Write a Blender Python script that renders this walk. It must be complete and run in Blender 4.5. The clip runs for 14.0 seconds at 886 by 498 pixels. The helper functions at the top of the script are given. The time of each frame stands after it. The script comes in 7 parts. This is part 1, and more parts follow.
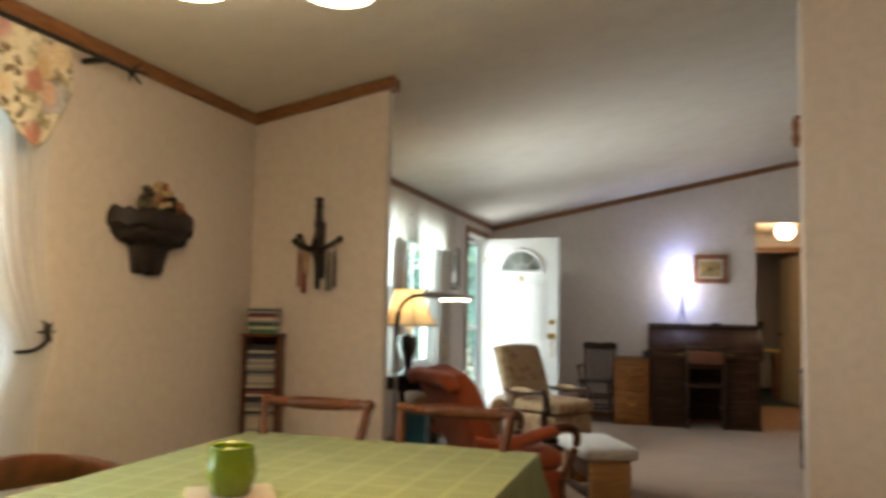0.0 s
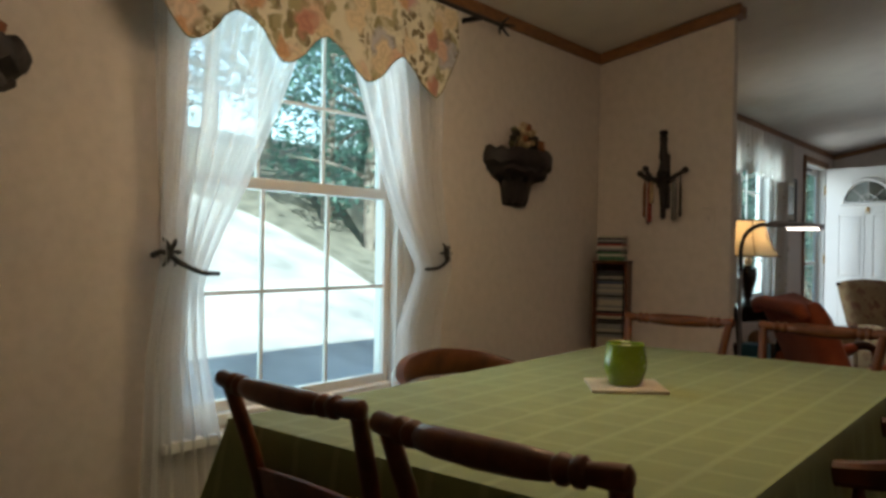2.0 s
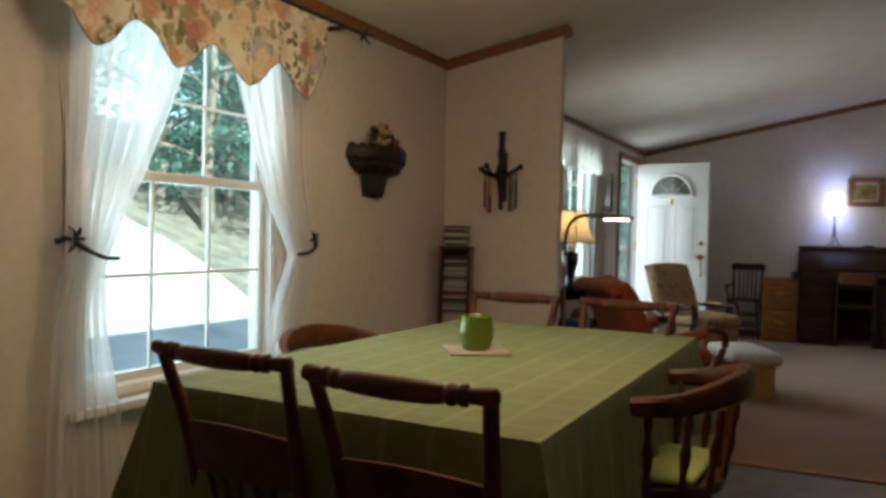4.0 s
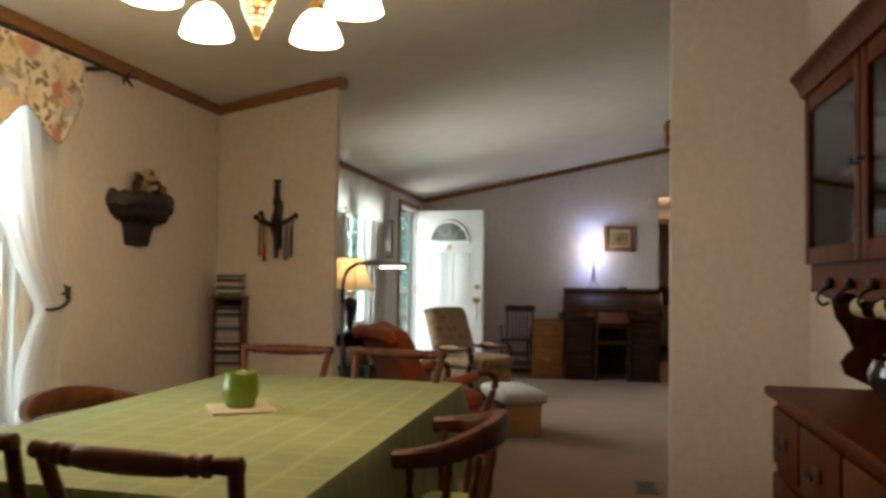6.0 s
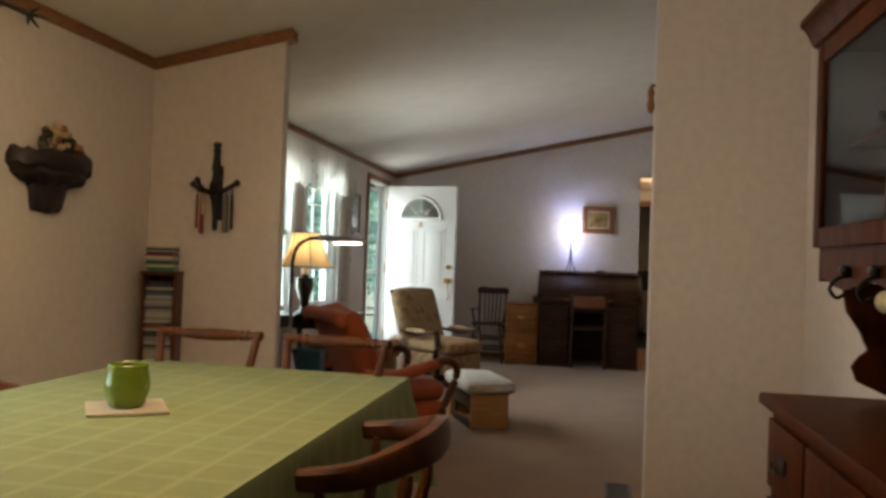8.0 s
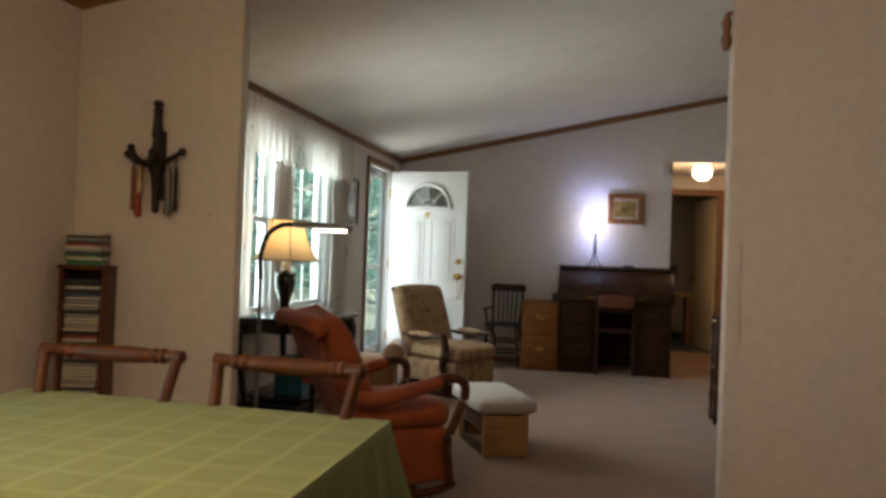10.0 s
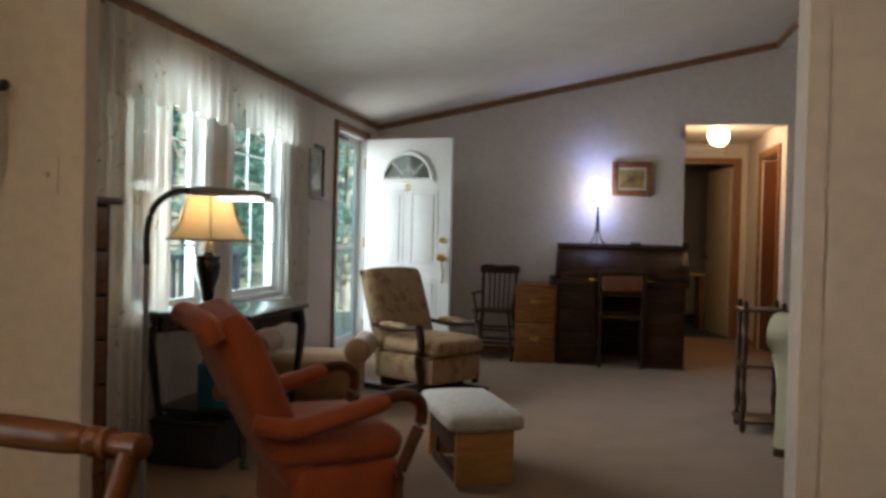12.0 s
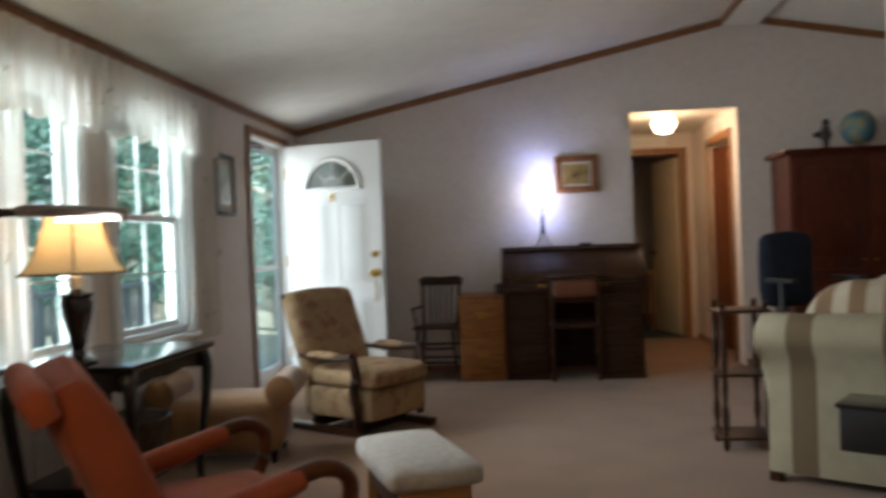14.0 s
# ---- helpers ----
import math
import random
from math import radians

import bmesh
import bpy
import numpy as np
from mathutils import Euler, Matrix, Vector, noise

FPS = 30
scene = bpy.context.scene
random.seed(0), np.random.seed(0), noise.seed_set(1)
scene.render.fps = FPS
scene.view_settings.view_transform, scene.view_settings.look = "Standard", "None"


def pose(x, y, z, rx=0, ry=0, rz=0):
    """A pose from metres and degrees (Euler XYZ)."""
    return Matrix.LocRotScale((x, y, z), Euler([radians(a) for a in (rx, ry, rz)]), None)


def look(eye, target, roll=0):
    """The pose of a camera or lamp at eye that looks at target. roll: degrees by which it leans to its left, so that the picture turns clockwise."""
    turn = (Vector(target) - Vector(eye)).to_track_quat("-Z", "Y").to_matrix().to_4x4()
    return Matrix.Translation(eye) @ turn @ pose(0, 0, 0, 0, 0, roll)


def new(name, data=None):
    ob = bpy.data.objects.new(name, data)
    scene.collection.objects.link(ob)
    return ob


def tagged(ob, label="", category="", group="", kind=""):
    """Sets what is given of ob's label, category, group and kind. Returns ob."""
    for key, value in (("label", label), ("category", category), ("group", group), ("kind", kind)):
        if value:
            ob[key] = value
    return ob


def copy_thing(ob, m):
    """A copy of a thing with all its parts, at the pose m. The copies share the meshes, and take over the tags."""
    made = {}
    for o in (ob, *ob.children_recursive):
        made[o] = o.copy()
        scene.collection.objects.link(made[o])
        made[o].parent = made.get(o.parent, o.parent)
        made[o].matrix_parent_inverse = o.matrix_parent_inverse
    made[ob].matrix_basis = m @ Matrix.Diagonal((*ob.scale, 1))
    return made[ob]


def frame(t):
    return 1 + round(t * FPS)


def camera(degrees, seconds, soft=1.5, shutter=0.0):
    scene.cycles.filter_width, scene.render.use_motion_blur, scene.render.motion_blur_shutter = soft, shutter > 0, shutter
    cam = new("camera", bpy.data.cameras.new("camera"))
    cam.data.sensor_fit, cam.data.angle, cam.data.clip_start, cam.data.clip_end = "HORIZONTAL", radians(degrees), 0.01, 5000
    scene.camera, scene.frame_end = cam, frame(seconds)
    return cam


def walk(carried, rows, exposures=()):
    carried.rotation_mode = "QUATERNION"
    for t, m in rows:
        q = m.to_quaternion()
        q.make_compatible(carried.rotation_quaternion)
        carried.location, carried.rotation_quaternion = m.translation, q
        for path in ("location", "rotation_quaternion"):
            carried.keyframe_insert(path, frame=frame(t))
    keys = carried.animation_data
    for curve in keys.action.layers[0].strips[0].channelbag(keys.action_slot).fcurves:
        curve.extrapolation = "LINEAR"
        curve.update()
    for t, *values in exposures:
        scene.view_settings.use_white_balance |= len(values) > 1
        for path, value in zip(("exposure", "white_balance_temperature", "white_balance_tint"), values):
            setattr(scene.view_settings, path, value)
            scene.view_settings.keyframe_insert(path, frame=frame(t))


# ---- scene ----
cam = camera(57.0, 14.0, soft=3.2, shutter=0.4)
PATH = [
    (0, (2.238, 0.995, 1.22), (1.68, 2.91, 1.37), 1.0),
    (0.5, (2.074, 0.977, 1.209), (1.229, 2.784, 1.354), 0.4),
    (1, (2.037, 0.928, 1.162), (0.995, 2.632, 1.264), 0.3),
    (1.5, (2.042, 0.802, 1.172), (0.907, 2.448, 1.214), 0.6),
    (2, (2.181, 0.637, 1.15), (0.964, 2.224, 1.143), 0.9),
    (4.5, (2.317, 0.171, 1.176), (1.57, 2.026, 1.153), 0.9),
    (5, (2.331, 0.188, 1.187), (1.699, 2.085, 1.194), 0.2),
    (5.5, (2.355, 0.196, 1.201), (1.846, 2.129, 1.252), 0.3),
    (6, (2.386, 0.205, 1.207), (1.999, 2.166, 1.28), 0.8),
    (6.5, (2.403, 0.238, 1.208), (2.152, 2.221, 1.269), 1.6),
    (7, (2.407, 0.336, 1.203), (2.174, 2.322, 1.24), 1.1),
    (7.5, (2.426, 0.506, 1.207), (2.113, 2.482, 1.235), 2.0),
    (10, (2.293, 1.694, 1.184), (1.92, 3.659, 1.197), 2.0),
    (10.5, (2.222, 1.987, 1.184), (2.002, 3.975, 1.198), -0.2),
    (11, (2.211, 2.277, 1.172), (1.922, 4.256, 1.165), 1.0),
    (11.5, (2.296, 2.54, 1.175), (1.861, 4.492, 1.168), 2.5),
    (12, (2.303, 2.749, 1.168), (1.922, 4.712, 1.132), 1.4),
    (12.5, (2.272, 3.016, 1.162), (1.964, 4.989, 1.041), 0.9),
    (13, (2.292, 3.247, 1.155), (1.803, 5.183, 1.038), 0.4),
    (13.5, (2.298, 3.37, 1.174), (1.769, 5.297, 1.09), 1.0),
    (14, (2.21, 3.466, 1.176), (1.979, 5.452, 1.162), -2.2),
]
walk(cam, [(t, look(eye, target, roll)) for t, eye, target, roll in PATH],
     [(0.0, 2.7, 7100, 16), (1.0, 2.15, 6800, 15), (2.0, 1.4, 6600, 16), (4.5, 1.95, 6700, 15), (6.0, 2.25, 7200, 17), (7.5, 2.2, 7200, 18), (10.0, 2.1, 7100, 17), (11.5, 2.0, 6900, 17), (12.5, 2.05, 6700, 17), (13.5, 2.25, 6600, 17), (14.0, 2.25, 6700, 18)])

# ---- world, sun, exposure ----
world = bpy.data.worlds.new("world")
scene.world = world
world.use_nodes = True
wn, wl = world.node_tree.nodes, world.node_tree.links
sky = wn.new("ShaderNodeTexSky")
sky.sky_type, sky.sun_disc = "NISHITA", False
sky.sun_elevation, sky.sun_rotation = radians(20), radians(125)
wn["Background"].inputs[1].default_value = 0.15
wl.new(sky.outputs[0], wn["Background"].inputs[0])
sun = new("sun", bpy.data.lights.new("sun", "SUN"))
sun.data.energy, sun.data.angle, sun.data.color = 5.0, radians(0.6), (1, 0.975, 0.93)
sun.matrix_world = look((5, -3.5, 2.2), (0, 0, 0))


def window_light(y, z, w, h, power, x, spread=180):
    """The sky's light in a window's opening."""
    ob = new("daylight", bpy.data.lights.new("daylight", "AREA"))
    ob.data.shape, ob.data.size, ob.data.size_y = "RECTANGLE", w, h
    ob.data.energy, ob.data.color = power, (0.84, 0.96, 1.0)
    ob.data.spread = radians(spread)
    ob.matrix_world = look((x, y, z), (x + 1, y, z))


window_light(2.66, 1.30, 0.95, 1.35, 3.6, -0.2, 150)
window_light(6.81, 1.36, 0.75, 1.2, 7.5, -0.2, 124)
window_light(7.95, 1.36, 0.75, 1.2, 7.5, -0.2, 124)
window_light(10.05, 1.10, 0.75, 1.8, 2.7, -0.06)


# ---- materials ----
def rgb(h):
    c = [int(h[k:k + 2], 16) / 255 for k in (0, 2, 4)]
    return tuple(v / 12.92 if v <= 0.04045 else ((v + 0.055) / 1.055) ** 2.4 for v in c)


def material(name, col, rough=0.6, metal=0.0, var=0.15, scale=8.0, bump=0.15, bscale=90.0, stretch=(1, 1, 1), dark=None, coat=0.0, sheen=0.0, wave=0.0, random_var=0.0):
    """A surface with variation at a large and a small scale, in metres."""
    m = bpy.data.materials.new(name)
    m.use_nodes = True
    n, l = m.node_tree.nodes, m.node_tree.links
    b = n["Principled BSDF"]
    tc = n.new("ShaderNodeTexCoord")
    mp = n.new("ShaderNodeMapping")
    mp.inputs["Scale"].default_value = stretch
    l.new(tc.outputs["Object"], mp.inputs[0])
    big = n.new("ShaderNodeTexNoise")
    big.inputs["Scale"].default_value, big.inputs["Detail"].default_value = scale, 6
    small = n.new("ShaderNodeTexNoise")
    small.inputs["Scale"].default_value, small.inputs["Detail"].default_value = bscale, 3
    l.new(mp.outputs[0], big.inputs[0])
    l.new(mp.outputs[0], small.inputs[0])
    mix = n.new("ShaderNodeMix")
    mix.data_type = "RGBA"
    d = dark or tuple(c * (1 - 2.2 * var) if 2.2 * var < 1 else c * 0.2 for c in col)
    mix.inputs[6].default_value, mix.inputs[7].default_value = (*d, 1), (*col, 1)
    ramp = n.new("ShaderNodeMapRange")
    ramp.inputs[1].default_value, ramp.inputs[2].default_value = 0.3, 0.62
    src = big.outputs[0]
    if wave:
        wv = n.new("ShaderNodeTexWave")
        wv.inputs["Scale"].default_value, wv.inputs["Distortion"].default_value, wv.inputs["Detail"].default_value = wave, 6, 3
        l.new(mp.outputs[0], wv.inputs[0])
        av = n.new("ShaderNodeMath")
        av.operation = "MULTIPLY_ADD"
        l.new(wv.outputs[1], av.inputs[0])
        av.inputs[1].default_value = 0.25
        l.new(big.outputs[0], av.inputs[2])
        sb = n.new("ShaderNodeMath")
        sb.operation = "SUBTRACT"
        l.new(av.outputs[0], sb.inputs[0])
        sb.inputs[1].default_value = 0.1
        src = sb.outputs[0]
    l.new(src, ramp.inputs[0])
    l.new(ramp.outputs[0], mix.inputs[0])
    out = mix.outputs[2]
    if random_var:
        info = n.new("ShaderNodeObjectInfo")
        hsv = n.new("ShaderNodeHueSaturation")
        mr = n.new("ShaderNodeMapRange")
        mr.inputs[3].default_value, mr.inputs[4].default_value = 1 - random_var, 1 + random_var
        l.new(info.outputs["Random"], mr.inputs[0])
        l.new(mr.outputs[0], hsv.inputs["Value"])
        l.new(out, hsv.inputs["Color"])
        out = hsv.outputs[0]
    l.new(out, b.inputs["Base Color"])
    rr = n.new("ShaderNodeMapRange")
    rr.inputs[3].default_value, rr.inputs[4].default_value = max(0.02, rough - 0.08), min(1, rough + 0.08)
    l.new(small.outputs[0], rr.inputs[0])
    l.new(rr.outputs[0], b.inputs["Roughness"])
    b.inputs["Metallic"].default_value = metal
    b.inputs["Coat Weight"].default_value = coat
    b.inputs["Coat Roughness"].default_value = 0.15
    b.inputs["Sheen Weight"].default_value = sheen
    if bump:
        bp = n.new("ShaderNodeBump")
        bp.inputs["Strength"].default_value, bp.inputs["Distance"].default_value = bump, 0.004
        l.new(small.outputs[0], bp.inputs["Height"])
        l.new(bp.outputs[0], b.inputs["Normal"])
    return m


def glowing(name, col, strength):
    m = bpy.data.materials.new(name)
    m.use_nodes = True
    b = m.node_tree.nodes["Principled BSDF"]
    b.inputs["Base Color"].default_value = (*col, 1)
    b.inputs["Emission Color"].default_value = (*col, 1)
    b.inputs["Emission Strength"].default_value = strength
    return m


def sheer(name, col, clear, through_light=0.55):
    """Thin cloth: part see-through, part scattering."""
    m = bpy.data.materials.new(name)
    m.use_nodes = True
    n, l = m.node_tree.nodes, m.node_tree.links
    out = n["Material Output"]
    n.remove(n["Principled BSDF"])
    df, tl, tr = n.new("ShaderNodeBsdfDiffuse"), n.new("ShaderNodeBsdfTranslucent"), n.new("ShaderNodeBsdfTransparent")
    tc, nz = n.new("ShaderNodeTexCoord"), n.new("ShaderNodeTexNoise")
    nz.inputs["Scale"].default_value, nz.inputs["Detail"].default_value = 260, 2
    l.new(tc.outputs["Object"], nz.inputs[0])
    df.inputs[0].default_value = tl.inputs[0].default_value = (*col, 1)
    m1, m2 = n.new("ShaderNodeMixShader"), n.new("ShaderNodeMixShader")
    m1.inputs[0].default_value = through_light
    l.new(df.outputs[0], m1.inputs[1])
    l.new(tl.outputs[0], m1.inputs[2])
    mr = n.new("ShaderNodeMapRange")
    mr.inputs[3].default_value, mr.inputs[4].default_value = max(0, clear - 0.15), min(1, clear + 0.15)
    l.new(nz.outputs[0], mr.inputs[0])
    l.new(mr.outputs[0], m2.inputs[0])
    l.new(m1.outputs[0], m2.inputs[1])
    l.new(tr.outputs[0], m2.inputs[2])
    l.new(m2.outputs[0], out.inputs[0])
    return m


def glass_material(name, tint=(1, 1, 1)):
    """A thin pane: clear with a mirror gloss."""
    m = bpy.data.materials.new(name)
    m.use_nodes = True
    n, l = m.node_tree.nodes, m.node_tree.links
    out = n["Material Output"]
    n.remove(n["Principled BSDF"])
    tr, gl, mx = n.new("ShaderNodeBsdfTransparent"), n.new("ShaderNodeBsdfGlossy"), n.new("ShaderNodeMixShader")
    lw, pw, fr = n.new("ShaderNodeLayerWeight"), n.new("ShaderNodeMath"), n.new("ShaderNodeMath")
    lw.inputs[0].default_value = 0.5
    pw.operation, pw.inputs[1].default_value = "POWER", 5.0
    l.new(lw.outputs["Facing"], pw.inputs[0])
    fr.operation, fr.inputs[1].default_value, fr.inputs[2].default_value = "MULTIPLY_ADD", 0.42, 0.03
    l.new(pw.outputs[0], fr.inputs[0])
    tr.inputs[0].default_value = (*tint, 1)
    gl.inputs["Roughness"].default_value = 0.02
    l.new(fr.outputs[0], mx.inputs[0])
    l.new(tr.outputs[0], mx.inputs[1])
    l.new(gl.outputs[0], mx.inputs[2])
    l.new(mx.outputs[0], out.inputs[0])
    return m


M_WALL = material("wall_board", (0.685, 0.605, 0.54), 0.75, var=0.038, scale=22, bump=0.25, bscale=140)
M_CEIL = material("ceiling_board", (0.79, 0.745, 0.66), 0.85, var=0.03, scale=6, bump=0.5, bscale=110)
M_TRIM = material("oak_trim", (0.27, 0.115, 0.04), 0.45, var=0.16, scale=14, bump=0.1, stretch=(1, 1, 4))
M_CARPET = material("carpet", (0.225, 0.115, 0.049), 0.95, var=0.10, scale=3.5, bump=0.9, bscale=240, sheen=0.2)
M_VINYL = material("slate_vinyl", (0.13, 0.115, 0.10), 0.45, var=0.2, scale=7, bump=0.15)
M_WHITE = material("white_paint", (0.82, 0.82, 0.78), 0.5, var=0.02, scale=5, bump=0.05)
M_DARKWOOD = material("walnut", (0.045, 0.018, 0.008), 0.4, var=0.2, scale=10, bump=0.1, stretch=(1, 6, 6), coat=0.15)
M_OAK = material("honey_oak", (0.27, 0.098, 0.025), 0.42, var=0.2, scale=9, bump=0.12, stretch=(1, 1, 5), coat=0.1)
M_REDWOOD = material("maple_red", (0.135, 0.04, 0.015), 0.35, var=0.18, scale=9, bump=0.08, stretch=(5, 5, 1), coat=0.25)
M_CHAIRWOOD = material("cherry_chair", (0.115, 0.036, 0.011), 0.42, var=0.22, scale=16, bump=0.08, coat=0.1)
M_BLACK = material("black_iron", (0.012, 0.011, 0.011), 0.4, var=0.2)
M_GLASS = glass_material("window_glass", (0.86, 0.985, 0.97))
M_CLEAR = glass_material("cabinet_glass")
M_GREEN = material("sage_tablecloth", (0.34, 0.40, 0.115), 0.85, var=0.05, scale=12, bump=0.4, bscale=420, sheen=0.1)
M_ORANGE = material("rust_velvet", (0.36, 0.066, 0.016), 0.85, var=0.12, scale=9, bump=0.35, bscale=320, sheen=0.12)

for dull in (M_DARKWOOD, M_OAK, M_REDWOOD, M_CHAIRWOOD):
    dull.node_tree.nodes["Principled BSDF"].inputs["Specular IOR Level"].default_value = 0.2


# ---- mesh helpers ----
def link_mesh(name, bm, mat):
    me = bpy.data.meshes.new(name)
    bmesh.ops.recalc_face_normals(bm, faces=bm.faces[:])
    bm.to_mesh(me)
    bm.free()
    for mt in (mat if isinstance(mat, (list, tuple)) else [mat]):
        me.materials.append(mt)
    return me


def smooth(me, angle=40):
    me.polygons.foreach_set("use_smooth", [True] * len(me.polygons))
    me.set_sharp_from_angle(angle=radians(angle))
    return me


def part(name, bm, mat, parent=None, label="", soft=True):
    me = link_mesh(name, bm, mat)
    if soft:
        smooth(me)
    ob = new(name, me)
    if parent is not None:
        ob.parent = parent
    if label:
        ob["label"] = label
    return ob


def thing(name, m, label, category, group=""):
    ob = new(name)
    ob.empty_display_size = 0.1
    ob.matrix_world = m
    return tagged(ob, label, category, group)


def struct(name, bm, mat, label, category, soft=False):
    return tagged(part(name, bm, mat, None, "", soft), label, category, "", "structure")


def box(bm, x0, x1, y0, y1, z0, z1, bev=0.0, seg=2):
    vs = [bm.verts.new((x, y, z)) for x in (x0, x1) for y in (y0, y1) for z in (z0, z1)]
    fs = [bm.faces.new([vs[i] for i in f]) for f in ((0, 1, 3, 2), (4, 6, 7, 5), (0, 4, 5, 1), (2, 3, 7, 6), (0, 2, 6, 4), (1, 5, 7, 3))]
    if bev:
        es = list({e for f in fs for e in f.edges})
        r = bmesh.ops.bevel(bm, geom=es, offset=bev, segments=seg, affect="EDGES", profile=0.6)
    return bm


def boxes(*args, bev=0.0):
    bm = bmesh.new()
    for a in args:
        box(bm, *a, bev=bev)
    return bm


def prism(bm, pts, axis, a, b, bev=0.0):
    """A closed outline of 2D points drawn along an axis from a to b."""
    def v(p, d):
        return {"x": (d, p[0], p[1]), "y": (p[0], d, p[1]), "z": (p[0], p[1], d)}[axis]
    v0, v1 = [bm.verts.new(v(p, a)) for p in pts], [bm.verts.new(v(p, b)) for p in pts]
    fs = [bm.faces.new(v0), bm.faces.new(v1)]
    n = len(pts)
    for i in range(n):
        fs.append(bm.faces.new((v0[i], v0[(i + 1) % n], v1[(i + 1) % n], v1[i])))
    if bev:
        es = list({e for f in fs[:2] for e in f.edges})
        bmesh.ops.bevel(bm, geom=es, offset=bev, segments=2, affect="EDGES", profile=0.6)
    return bm


def lathe(bm, prof, c=(0, 0), n=20, m=None):
    """Turned shape from (radius, height) pairs about an upright axis."""
    rings = []
    for r, z in prof:
        if r < 1e-5:
            rings.append([bm.verts.new((c[0], c[1], z))])
        else:
            rings.append([bm.verts.new((c[0] + r * math.cos(2 * math.pi * k / n), c[1] + r * math.sin(2 * math.pi * k / n), z)) for k in range(n)])
    for a, b in zip(rings, rings[1:]):
        for k in range(n):
            q = [a[k % len(a)], a[(k + 1) % len(a)], b[(k + 1) % len(b)], b[k % len(b)]]
            q = list(dict.fromkeys(q))
            if len(q) > 2:
                bm.faces.new(q)
    for r in (rings[0], rings[-1]):
        if len(r) > 2:
            bm.faces.new(r)
    if m is not None:
        vs = [v for r in rings for v in r]
        bmesh.ops.transform(bm, matrix=m, verts=vs)
    return bm


def spline(pts, n=8):
    """A smooth line through the points."""
    P = [Vector(p) for p in pts]
    if len(P) < 3:
        return P
    P = [2 * P[0] - P[1]] + P + [2 * P[-1] - P[-2]]
    out = []
    for i in range(1, len(P) - 2):
        for k in range(n):
            t = k / n
            a, b, c, d = P[i - 1:i + 3]
            out.append(0.5 * (2 * b + (c - a) * t + (2 * a - 5 * b + 4 * c - d) * t * t + (3 * b - a - 3 * c + d) * t ** 3))
    return out + [P[-2]]


def tube(bm, pts, rad, n=10, flat=1.0):
    """A round bar along a line; rad a number or a radius for each point. flat squashes it upright."""
    pts = [Vector(p) for p in pts]
    rs = rad if isinstance(rad, (list, tuple)) else [rad] * len(pts)
    if len(rs) != len(pts):
        rs = [rs[0] + (rs[-1] - rs[0]) * i / (len(pts) - 1) for i in range(len(pts))]
    rings = []
    up = Vector((0, 0, 1))
    for i, p in enumerate(pts):
        d = (pts[min(i + 1, len(pts) - 1)] - pts[max(i - 1, 0)]).normalized()
        u = up if abs(d.dot(up)) < 0.95 else Vector((0, 1, 0))
        s = d.cross(u).normalized()
        w = s.cross(d).normalized()
        rings.append([bm.verts.new(p + rs[i] * (math.cos(2 * math.pi * k / n) * s + flat * math.sin(2 * math.pi * k / n) * w)) for k in range(n)])
    for a, b in zip(rings, rings[1:]):
        for k in range(n):
            bm.faces.new((a[k], a[(k + 1) % n], b[(k + 1) % n], b[k]))
    bm.faces.new(rings[0])
    bm.faces.new(rings[-1])
    return bm


def sphere(bm, c, r, n=14, sq=(1, 1, 1)):
    m = Matrix.Translation(c) @ Matrix.Diagonal((r * sq[0], r * sq[1], r * sq[2], 1))
    bmesh.ops.create_uvsphere(bm, u_segments=n, v_segments=max(6, n // 2), radius=1, matrix=m)
    return bm


def cushion(bm, x0, x1, y0, y1, z0, z1, puff=0.02, r=0.04, n=9):
    """A stuffed block: rounded edges and a slight swell."""
    cx, cy, cz = (x0 + x1) / 2, (y0 + y1) / 2, (z0 + z1) / 2
    h = Vector(((x1 - x0) / 2, (y1 - y0) / 2, (z1 - z0) / 2))
    r = min(r, *h)
    seen = {}
    def vert(u, v, w):
        key = (round(u, 5), round(v, 5), round(w, 5))
        if key not in seen:
            p = Vector((u * h.x, v * h.y, w * h.z))
            inner = Vector((max(-h.x + r, min(h.x - r, p.x)), max(-h.y + r, min(h.y - r, p.y)), max(-h.z + r, min(h.z - r, p.z))))
            d = p - inner
            if d.length > 1e-9:
                p = inner + d.normalized() * r
            s = (1 - u * u) * (1 - v * v)
            p.z += puff * w * s
            p.x += puff * u * (1 - v * v) * (1 - w * w) * 0.6
            p.y += puff * v * (1 - u * u) * (1 - w * w) * 0.6
            seen[key] = bm.verts.new((cx + p.x, cy + p.y, cz + p.z))
        return seen[key]
    g = [-1 + 2 * i / n for i in range(n + 1)]
    g = [math.copysign(abs(t) ** 0.7, t) for t in g]
    for s in (-1, 1):
        for i in range(n):
            for j in range(n):
                a, b, c, d = g[i], g[i + 1], g[j], g[j + 1]
                for q in ([(a, c, s), (b, c, s), (b, d, s), (a, d, s)], [(a, s, c), (b, s, c), (b, s, d), (a, s, d)], [(s, a, c), (s, b, c), (s, b, d), (s, a, d)]):
                    bm.faces.new([vert(*p) for p in q])
    return bm


def ceil_z(x):
    return 2.275 + 0.2 * min(x, 8.085 - x)


